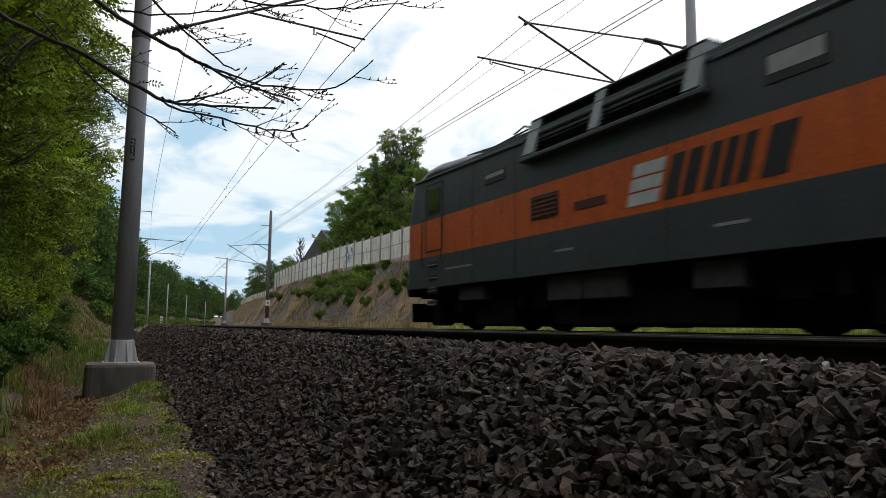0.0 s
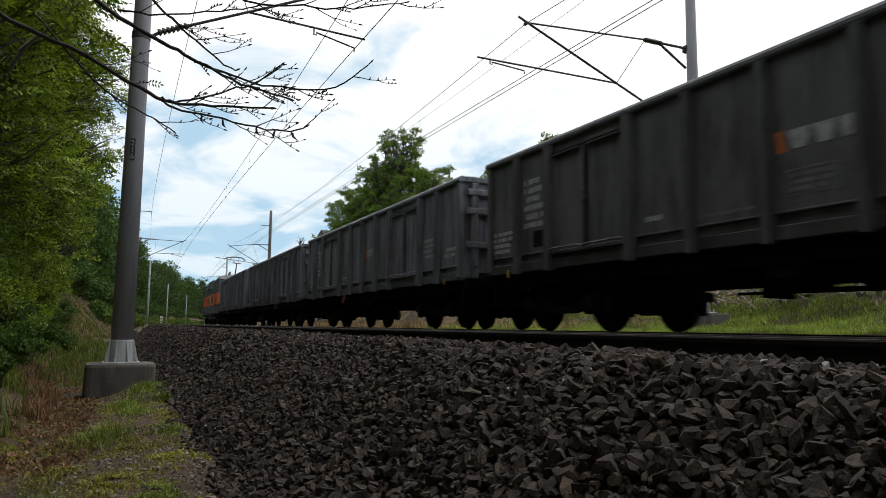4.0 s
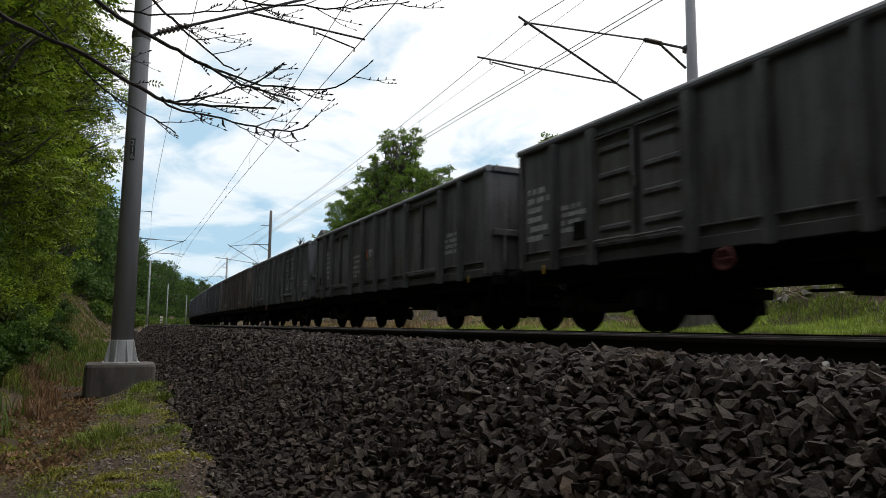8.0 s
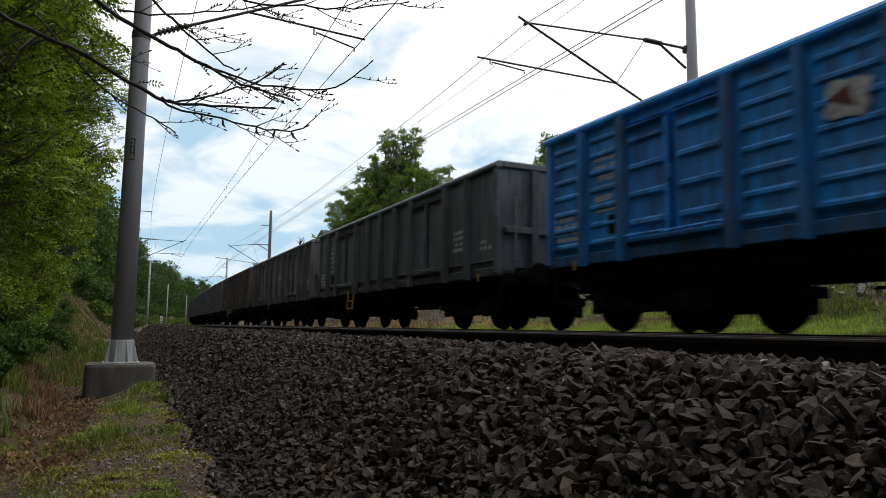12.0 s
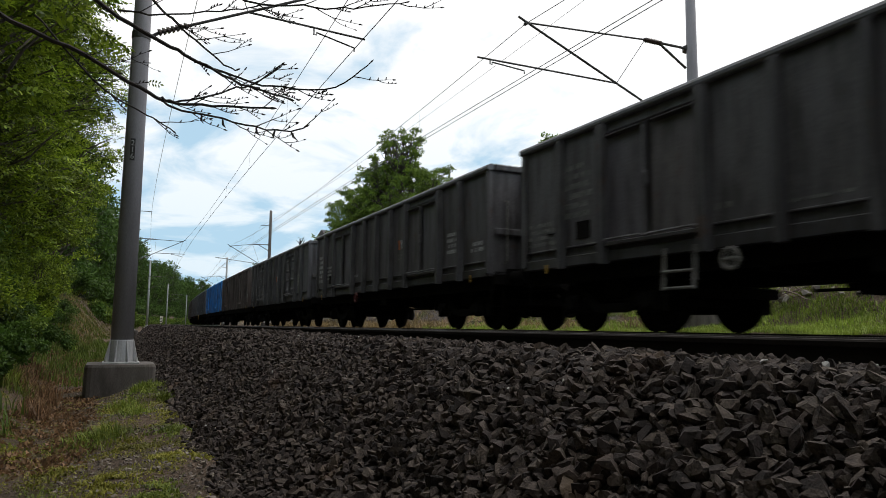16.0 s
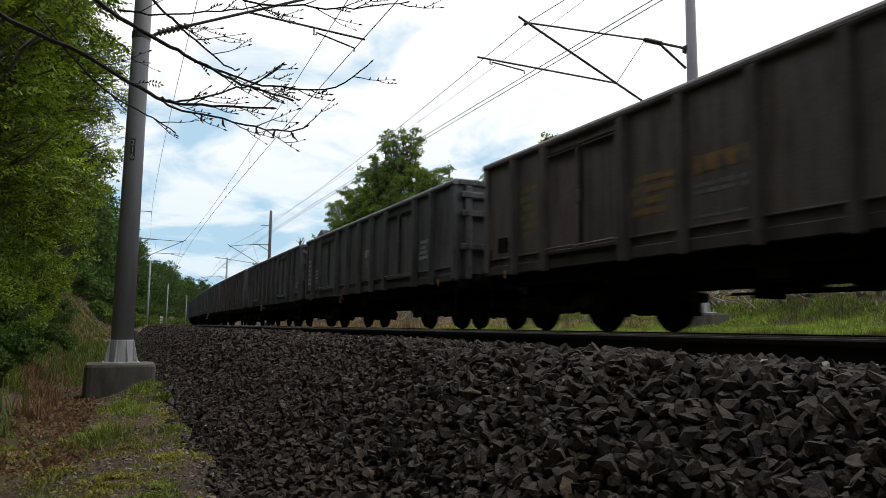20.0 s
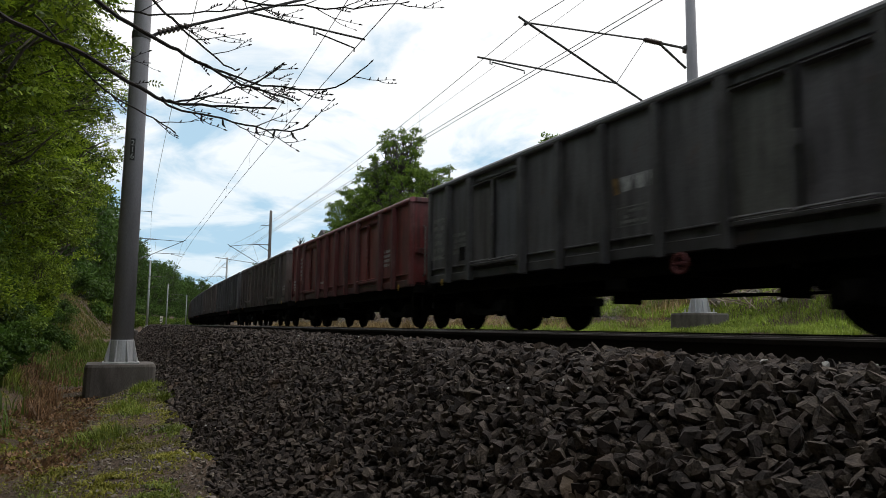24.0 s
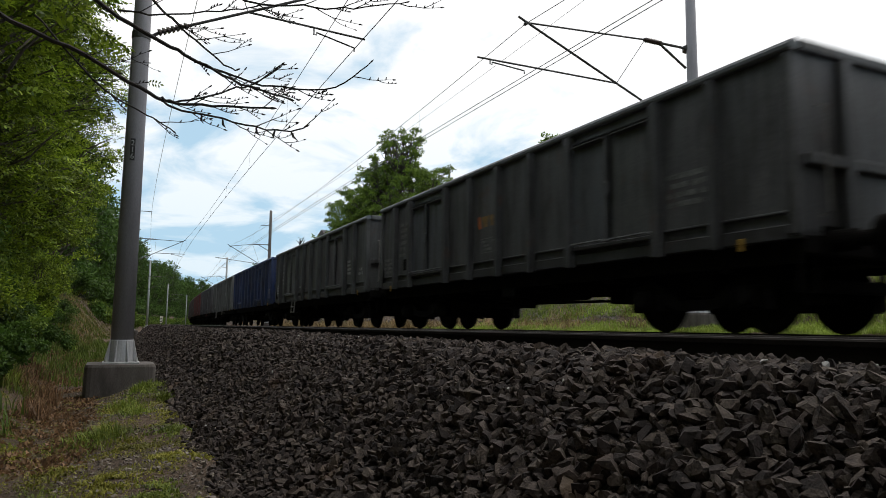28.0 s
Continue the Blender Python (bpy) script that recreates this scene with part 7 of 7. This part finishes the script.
    for i in range(88):
        s = 66 + i * 3.1 + rng.uniform(-1.0, 1.0)
        o = 9.9 + rng.uniform(-0.4, 0.6)
        shrub(Matrix.Translation(arc(s, o, ground_height(s, o) - 0.25)), rng.uniform(0.9, 1.6), 900, 0.26, kinds[1] if i % 3 else M["leaf_far"], "low green undergrowth at the foot of the bank", 700 + i, "undergrowth of the far woods")


build_shrubs()


# ---- house beyond the wall, bare tree, brush ----
def build_house():
    h = tagged(new("house"), "house with a steep dark tiled roof beyond the wall", "house")
    h.matrix_basis = on_track(88, -16.8, 4.0) @ Matrix.Rotation(radians(25), 4, 'Z')
    bm = bmesh.new()
    box(bm, -4, 4, -3.5, 3.5, -1, 4.4)
    part("wall", bm, M["house_wall"], h, "rendered wall")
    bm = bmesh.new()
    prism(bm, [(-4.6, 4.0), (4.6, 4.0), (0, 8.2)], -4.0, 4.0)
    part("roof", bm, M["roof"], h, "steep dark roof")
    for x in (-1.6, 1.6):
        bm = bmesh.new()
        box(bm, x - 0.5, x + 0.5, 3.48, 3.53, 1.6, 2.9, 0.01)
        wdw = part("window", bm, M["loco_white"], h)
        bm = bmesh.new()
        box(bm, x - 0.42, x + 0.42, 3.52, 3.54, 1.68, 2.82)
        part("pane", bm, M["glass"], wdw)


M["house_wall"] = surface("house_render", (0.22, 0.18, 0.15), (0.34, 0.29, 0.25), 0.9, 2, 30, 0.2, 0.01)
M["roof"] = surface("dark_roof_tiles", (0.05, 0.045, 0.045), (0.10, 0.09, 0.085), 0.8, 6, 30, 0.5, 0.02)
build_house()


def bare_tree(at, height, seed):
    rng = random.Random(seed)
    t = tagged(new("bare_tree"), "small leafless tree beyond the wall", "tree")
    t.matrix_basis = at
    bm = bmesh.new()
    trunk = limb_line(rng, (0, 0, -0.5), (0.2, 0, height), 6, 0.04)
    pipe(bm, trunk, [0.20 * (1 - 0.8 * i / 6) for i in range(7)], 6)
    for k in range(26):
        f = 0.35 + 0.6 * k / 26
        root = trunk[0].lerp(trunk[-1], f)
        a = k * 2.4
        tip = root + Vector((math.cos(a) * 1.0, math.sin(a) * 1.0, 1.3)) * rng.uniform(0.9, 1.7) * (1.25 - f)
        line = limb_line(rng, root, tip, 4, 0.1)
        pipe(bm, line, [0.075, 0.06, 0.05, 0.04, 0.025], 4)
        for j in range(3):
            q = line[2 + j % 2]
            pipe(bm, [q, q + Vector((rng.uniform(-0.5, 0.5), rng.uniform(-0.5, 0.5), rng.uniform(0.3, 0.7)))], [0.035, 0.02], 4)
    part("trunk", bm, M["twig"], t)


bare_tree(on_track(94, -12.0, 3.8), 8.0, 4)


def build_marker():
    """Small black and white track marker beside the far line."""
    m = tagged(new("track_marker"), "small white track marker board with dark bars on a short post", "marker post")
    m.matrix_basis = on_track(152, 7.0, -0.5)
    bm = bmesh.new(); tube(bm, (0, 0, -0.4), (0, 0, 2.0), 0.045)
    part("post", bm, M["far_mast"], m)
    bm = bmesh.new(); box(bm, -0.05, -0.03, -0.24, 0.24, 0.75, 2.1, 0.005)
    board = part("board", bm, M["panel"], m)
    for z in (1.0, 1.5):
        bm = bmesh.new(); box(bm, -0.056, -0.05, -0.17, 0.17, z, z + 0.2)
        part("bar", bm, M["black"], board)


build_marker()


# ---- bare branches of a tree beside the path, hanging into the view ----
def smooth_line(ctrl, n=5):
    pts = [Vector(c) for c in ctrl]
    out = []
    for i in range(len(pts) - 1):
        p0, p1, p2, p3 = pts[max(i - 1, 0)], pts[i], pts[i + 1], pts[min(i + 2, len(pts) - 1)]
        for k in range(n):
            t = k / n
            out.append(0.5 * ((2 * p1) + (p2 - p0) * t + (2 * p0 - 5 * p1 + 4 * p2 - p3) * t * t + (3 * p1 - p0 - 3 * p2 + p3) * t ** 3))
    return out + [pts[-1]]


def build_overhang():
    rng = random.Random(14)
    tree = tagged(new("bare_branch_tree"), "slender tree with bare dark budding twigs beside the path", "tree")
    side, up = stand.to_3x3() @ Vector((1, 0, 0)), stand.to_3x3() @ Vector((0, 1, 0))
    origin = Vector(EYE) + view * 3.4
    spread = lambda a, b, c=0.0: origin + side * a + up * b + view * c
    foot = arc(4.6, 9.75, ground_height(4.6, 9.75) - 0.2)
    bm = bmesh.new()
    head = spread(-3.25, 3.1, 0.3)
    stem = smooth_line([foot, foot.lerp(head, 0.3) + Vector((0.05, 0.04, 0)), foot.lerp(head, 0.65), head], 4)
    pipe(bm, stem, [0.075 - 0.05 * i / (len(stem) - 1) for i in range(len(stem))], 8)
    part("trunk", bm, M["twig"], tree)

    def twig(bm, line, i, length, r, level):
        """A side twig with a bud at its end."""
        p = line[i]
        way = (line[min(i + 1, len(line) - 1)] - line[i - 1]).normalized()
        turn = rng.choice((-1, 1)) * rng.uniform(0.5, 1.0)
        w = (way + (up * turn + side * rng.uniform(0, 0.4) + view * rng.uniform(-0.4, 0.4)) * 0.8).normalized()
        pts = [p]
        for k in range(5):
            w = (w + side * 0.06 + up * rng.uniform(-0.12, 0.2) + view * rng.uniform(-0.1, 0.1)).normalized()
            pts.append(pts[-1] + w * length / 5)
        pipe(bm, pts, [r * (1 - 0.13 * k) for k in range(6)], 5)
        bud(bm, pts[-1], w, r * 1.45)
        for k in (2, 3, 4):
            if rng.random() < 0.6:
                bud(bm, pts[k] + up * r, up + way * 0.5, r * 1.3)
        if level and length > 0.10:
            for k in (2, 3):
                if rng.random() < 0.7:
                    twig(bm, pts, k, length * rng.uniform(0.35, 0.6), r * 0.75, level - 1)

    def bud(bm, p, w, r):
        w = w.normalized()
        pipe(bm, [p - w * r * 1.5, p, p + w * r * 2.0, p + w * r * 3.6], [r * 0.5, r, r * 0.8, r * 0.2], 5)

    limbs = [
        (0.0135, 0.0045, 0, [(-3.1, 1.9), (-2.24, 1.20), (-1.75, 0.95), (-1.44, 0.76), (-1.34, 0.722), (-1.13, 0.70), (-0.84, 0.69)]),
        (0.0060, 0.0030, 5, [(-1.44, 0.76), (-1.32, 0.74), (-1.07, 0.80), (-0.93, 0.84), (-0.80, 0.93)]),
        (0.0060, 0.0030, 4, [(-1.34, 0.722), (-1.28, 0.67), (-1.05, 0.62), (-0.80, 0.565), (-0.65, 0.58)]),
        (0.0125, 0.0040, 0, [(-2.9, 2.2), (-1.72, 1.235), (-1.38, 1.02), (-1.20, 0.92), (-0.99, 0.81), (-0.75, 0.73)]),
        (0.0065, 0.0028, 6, [(-1.25, 0.945), (-1.06, 0.875), (-0.86, 0.815), (-0.54, 0.815), (-0.36, 0.94)]),
        (0.0070, 0.0030, 5, [(-2.2, 2.1), (-1.45, 1.26), (-1.26, 1.07), (-1.07, 0.90), (-0.98, 0.85)]),
        (0.0055, 0.0028, 4, [(-2.0, 1.15), (-1.75, 0.87), (-1.60, 0.74), (-1.45, 0.66), (-1.32, 0.575)]),
        (0.0060, 0.0026, 5, [(-1.9, 1.95), (-1.1, 1.30), (-0.7, 1.22), (-0.45, 1.21), (-0.18, 1.24)]),
        (0.0050, 0.0025, 4, [(-1.55, 1.14), (-1.35, 1.12), (-1.0, 1.14), (-0.86, 1.17)]),
    ]
    for k, (r0, r1, twigs, ctrl) in enumerate(limbs):
        depth = 0.25 * math.sin(k * 2.1)
        line = smooth_line([spread(a, b, depth * (i / len(ctrl)) if twigs == 0 else depth * 0.4) for i, (a, b) in enumerate(ctrl)], 5)
        line = [p + (up * rng.uniform(-1, 1) + view * rng.uniform(-1, 1)) * 0.006 for p in line]
        n = len(line)
        bm = bmesh.new()
        pipe(bm, line, [r0 + (r1 - r0) * i / (n - 1) for i in range(n)], 6)
        bud(bm, line[-1], line[-1] - line[-2], r1 * 1.6)
        for i in range(8 if k in (0, 3, 5) else 3, n - 1):
            if rng.random() < 0.42:
                twig(bm, line, i, rng.uniform(0.07, 0.26), 0.0028, 1)
        if k == 2:
            # shrivelled hanging leaves
            for i in (8, 10, 13, 15, 17):
                drop = (-up + side * rng.uniform(-0.5, 0.5)).normalized()
                pipe(bm, [line[i], line[i] + drop * 0.012, line[i] + drop * 0.03, line[i] + drop * 0.045 + side * 0.012], [0.0015, 0.005, 0.006, 0.001], 5)
        part("limb", bm, M["twig"], tree)


build_overhang()


# ---- brush and rubble on the verge, gravel, ballast stones ----
def build_brush():
    rng = random.Random(3)
    for s, o, n in ((12.6, -5.9, 40), (11.2, -6.0, 36), (10.0, -6.4, 30), (14.2, -6.1, 24)):
        pile = tagged(new("brush_pile"), "pale heap of cut brushwood on the grassy bank", "brushwood", "brush piles")
        base = arc(s, o, ground_height(s, o))
        pile.matrix_basis = Matrix.Translation(base)
        for k in range(n):
            bm = bmesh.new()
            a = rng.uniform(0, 6.28)
            c = Vector((rng.uniform(-0.9, 0.9), rng.uniform(-0.5, 0.5), rng.uniform(0.05, 0.55)))
            d = Vector((math.cos(a), math.sin(a) * 0.6, rng.uniform(-0.6, 0.6))) * rng.uniform(0.15, 0.5)
            pipe(bm, limb_line(rng, c - d, c + d, 4, 0.06), [0.022, 0.02, 0.017, 0.014, 0.008], 5)
            part("stick", bm, M["dead_wood"], pile)


def build_rubble():
    rng = random.Random(13)
    shapes = rock_shapes(8, 6, 6)
    meshes = [raw_mesh("lump", [tuple(q) for q in v], [tuple(int(i) for i in t) for t in f], M["rubble"]) for v, f in shapes]
    for k in range(90):
        s, o = rng.uniform(7.6, 14.5), rng.uniform(-7.0, -6.0)
        ob = new("rubble_lump", meshes[k % 8])
        d = rng.uniform(0.05, 0.20)
        ob.matrix_basis = Matrix.LocRotScale(arc(s, o, ground_height(s, o) + 0.03 + d * 0.2), Euler((rng.uniform(0, 6), rng.uniform(0, 6), rng.uniform(0, 6))),
                                             Vector((d * 1.3, d, d * 0.8)))
        tagged(ob, "grey lump of broken concrete in the grass", "rubble", "rubble lumps")


M["rubble"] = surface("broken_rubble", (0.10, 0.085, 0.075), (0.34, 0.30, 0.27), 0.9, 6, 50, 0.4, 0.006, per_object=0.5)
M["dead_wood"] = surface("bleached_wood", (0.13, 0.09, 0.07), (0.36, 0.285, 0.235), 0.9, 6, 40, 0.3, 0.004, per_object=0.35)
build_brush()


def rock_shapes(count, cuts, seed):
    """Broken stones about one unit across: a block with its corners split off by flat breaks."""
    rng = random.Random(seed)
    out = []
    for i in range(count):
        bm = bmesh.new()
        vs = box(bm, -0.5, 0.5, -0.5, 0.5, -0.5, 0.5)
        for v in vs:
            v.co += Vector((rng.uniform(-0.12, 0.12), rng.uniform(-0.12, 0.12), rng.uniform(-0.10, 0.10)))
        for k in range(cuts):
            way = Vector((rng.choice((-1, 1)) * rng.uniform(0.25, 1), rng.choice((-1, 1)) * rng.uniform(0.25, 1), rng.choice((-1, 1)) * rng.uniform(0.1, 1))).normalized()
            bmesh.ops.bisect_plane(bm, geom=bm.verts[:] + bm.edges[:] + bm.faces[:], plane_co=way * rng.uniform(0.29, 0.43), plane_no=way, clear_outer=True)
            rim = [e for e in bm.edges if e.is_boundary]
            if rim:
                bmesh.ops.holes_fill(bm, edges=rim, sides=0)
        bmesh.ops.remove_doubles(bm, verts=bm.verts[:], dist=0.07)
        bmesh.ops.triangulate(bm, faces=bm.faces[:])
        bmesh.ops.recalc_face_normals(bm, faces=bm.faces[:])
        bm.verts.index_update()
        out.append((np.array([v.co[:] for v in bm.verts]), np.array([[v.index for v in f.verts] for f in bm.faces], dtype=np.int32)))
        bm.free()
    return out


def scatter(name, shapes, places, sizes, material, seed):
    """One mesh of many turned and stretched rocks."""
    rng = np.random.default_rng(seed)
    verts, tris, base = [], [], 0
    kind = rng.integers(0, len(shapes), len(places))
    # turned any way about, tipped by up to some forty degrees
    yaw, way, tip = rng.uniform(0, np.pi, len(places)), rng.uniform(0, 2 * np.pi, len(places)), rng.normal(0, 0.5, len(places))
    w, x, y, z = (np.cos(tip) * np.cos(yaw), np.sin(tip) * np.cos(way), np.sin(tip) * np.sin(way), np.cos(tip) * np.sin(yaw))
    rot = np.stack([np.stack([1 - 2 * (y * y + z * z), 2 * (x * y - z * w), 2 * (x * z + y * w)], 1),
                    np.stack([2 * (x * y + z * w), 1 - 2 * (x * x + z * z), 2 * (y * z - x * w)], 1),
                    np.stack([2 * (x * z - y * w), 2 * (y * z + x * w), 1 - 2 * (x * x + y * y)], 1)], 1)
    stretch = np.stack([rng.uniform(0.95, 1.4, len(places)), rng.uniform(0.8, 1.1, len(places)), rng.uniform(0.5, 0.85, len(places))], 1) * np.asarray(sizes)[:, None]
    places = np.asarray(places)
    for k, (v, f) in enumerate(shapes):
        pick = np.nonzero(kind == k)[0]
        if not len(pick):
            continue
        vv = np.einsum('nij,nkj->nki', rot[pick], v[None] * stretch[pick][:, None, :]) + places[pick][:, None, :]
        verts.append(vv.reshape(-1, 3))
        tris.append((f[None] + (np.arange(len(pick)) * len(v))[:, None, None]).reshape(-1, 3) + base)
        base += len(pick) * len(v)
    verts, tris = np.concatenate(verts), np.concatenate(tris).astype(np.int32)
    me = bpy.data.meshes.new(name)
    me.vertices.add(len(verts))
    me.vertices.foreach_set("co", verts.ravel())
    me.loops.add(tris.size)
    me.loops.foreach_set("vertex_index", tris.ravel())
    me.polygons.add(len(tris))
    me.polygons.foreach_set("loop_start", np.arange(0, tris.size, 3, dtype=np.int32))
    me.polygons.foreach_set("use_smooth", np.zeros(len(tris), dtype=bool))
    me.update(calc_edges=True)
    me.materials.append(material)
    return me


def build_stones():
    rng = random.Random(88)
    fine, coarse = rock_shapes(36, 9, 1), rock_shapes(16, 6, 2)
    single = (1.0, 1.95, 6.02, 6.55)        # stretch whose stones are single pieces
    loose = []

    def field(s0, s1, gap, size, o0=5.05, o1=7.5):
        places, sizes = [], []
        s = s0
        while s < s1:
            o = o0
            while o < o1:
                a, b = s + rng.uniform(-0.5, 0.5) * gap, o + rng.uniform(-0.5, 0.5) * gap
                steep = 0.8 if 6.1 < b < 7.5 else 1.0
                o += gap * steep
                if b > 7.1 and rng.random() < (b - 7.1) / 0.30 + 0.55 * noise.noise((a * 1.1, 7, 0)):
                    continue
                if abs(b - (NEAR + GAUGE)) < 0.07:
                    continue
                z = max(bed_height(b), ground_height(a, b)) if b > 6.8 else bed_height(b)
                z += 0.035 * noise.noise((a * 1.7, b * 1.7, 4)) + rng.uniform(-0.016, 0.014)
                d = size * rng.choice((0.6, 0.75, 0.9, 1.0, 1.0, 1.15, 1.3, 1.5))
                p = arc(a, b, z)
                if single[0] < a < single[1] and single[2] < b < single[3] and len(loose) < 300:
                    loose.append((p, d))
                else:
                    places.append(p); sizes.append(d)
            s += gap
        return places, sizes

    p, d = field(0.3, 9.5, 0.035, 0.051)
    part("ballast_stones", scatter("ballast_stones", fine, p, d, M["stone"], 5), None, ballast, "dark broken basalt stones")["kind"] = "stuff"
    p, d = field(9.5, 28, 0.054, 0.070)
    part("ballast_stones", scatter("ballast_stones", coarse, p, d, M["stone"], 6), None, ballast, "dark broken basalt stones")["kind"] = "stuff"
    p, d = field(28, 75, 0.115, 0.11)
    part("ballast_stones", scatter("ballast_stones", coarse, p, d, M["stone"], 7), None, ballast, "dark broken basalt stones")["kind"] = "stuff"
    # a few pale chips among the dark stones
    places, sizes = [], []
    for k in range(46):
        s, o = rng.uniform(1.2, 12), rng.uniform(5.3, 7.2)
        places.append(arc(s, o, bed_height(o) + 0.028)); sizes.append(rng.uniform(0.010, 0.024))
    part("pale_chips", scatter("pale_chips", coarse, places, sizes, M["chip"], 12), None, ballast, "scattered pale stone chips")["kind"] = "stuff"
    # small gravel strewn over the path
    places, sizes = [], []
    while len(places) < 3200:
        s, o = rng.uniform(2.5, 14), 7.3 + abs(rng.gauss(0, 0.75))
        if noise.noise((s * 1.1, o * 1.1, 8)) < -0.15:
            continue
        places.append(arc(s, o, ground_height(s, o) + 0.002)); sizes.append(rng.choice((0.010, 0.013, 0.018, 0.03)))
    tagged(new("gravel", scatter("gravel", coarse, places, sizes, M["gravel"], 9)), "small pale gravel strewn over the path", "gravel", kind="stuff")
    # the single stones
    meshes = []
    for k, (v, f) in enumerate(fine):
        me = raw_mesh("stone", [tuple(q) for q in v], [tuple(int(i) for i in t) for t in f], M["stone_one"])
        meshes.append(me)
    for k, (p, d) in enumerate(loose):
        ob = part("stone", meshes[k % len(meshes)], None, ballast)
        ob.matrix_basis = Matrix.LocRotScale(p, Euler((rng.gauss(0, 0.6), rng.gauss(0, 0.6), rng.uniform(0, 6.28))),
                                             Vector((rng.uniform(0.95, 1.45), rng.uniform(0.75, 1.05), rng.uniform(0.40, 0.75))) * d)


M["chip"] = surface("pale_chip", (0.35, 0.34, 0.32), (0.6, 0.59, 0.57), 0.8, 9, 90, 0.3, 0.004, island=0.3, world_space=True)
M["gravel"] = surface("mixed_gravel", (0.07, 0.055, 0.045), (0.24, 0.20, 0.17), 0.85, 9, 90, 0.3, 0.004, island=0.5, world_space=True)
build_stones()
build_rubble()


# ---- the train's run ----
SPEED = [-2.53448547e-05, 1.72777726e-03, -1.07419296e-02, 13.7076317, 13.1434541]


def front_of_train(t):
    """Distance along the track of the place where a wagon before the first would begin."""
    v = 0.0
    for k in SPEED:
        v = v * t + k
    return v


def first_spin(parts, radius):
    """Turns one wheelset with the run, a row for each thirtieth of a second; its likes take over the same turning."""
    lead = parts[0]
    rest = lead.matrix_basis.copy()
    start = front_of_train(0)
    rows = [(k / 30, rest @ Matrix.Rotation((front_of_train(k / 30) - start) / radius, 4, 'Y')) for k in range(841)]
    walk(lead, rows)
    for other in parts[1:]:
        other.rotation_mode = "QUATERNION"
        other.animation_data_create()
        other.animation_data.action = lead.animation_data.action
        other.animation_data.action_slot = lead.animation_data.action_slot


# small differences of coupling slack, by place in the train
SLACK = {11: 0.10, 12: -0.36, 13: -0.1, 19: 0.08, 20: -0.10, 24: 0.15, 25: -0.17}


def motions():
    times = [0.5 * k for k in range(57)]
    for i, w in enumerate(WAGONS):
        walk(w, [(t, on_track(front_of_train(t) - (i + 1) * PITCH - LENGTH / 2 + SLACK.get(i + 1, 0.0))) for t in times])
    walk(LOCO, [(t, on_track(front_of_train(t) - PITCH + 8.69)) for t in times])
    wheels = {}
    for thing in WAGONS + [LOCO]:
        for bogie in thing.children:
            if bogie.name.split(".")[0] != "bogie":
                continue
            for ws in bogie.children:
                if ws.name.split(".")[0] == "wheelset":
                    wheels.setdefault((ws.data.name, round(ws.location.x, 2)), []).append(ws)
    for (mesh, x), parts in wheels.items():
        first_spin(parts, 0.625 if "motor" in mesh else 0.46)


motions()
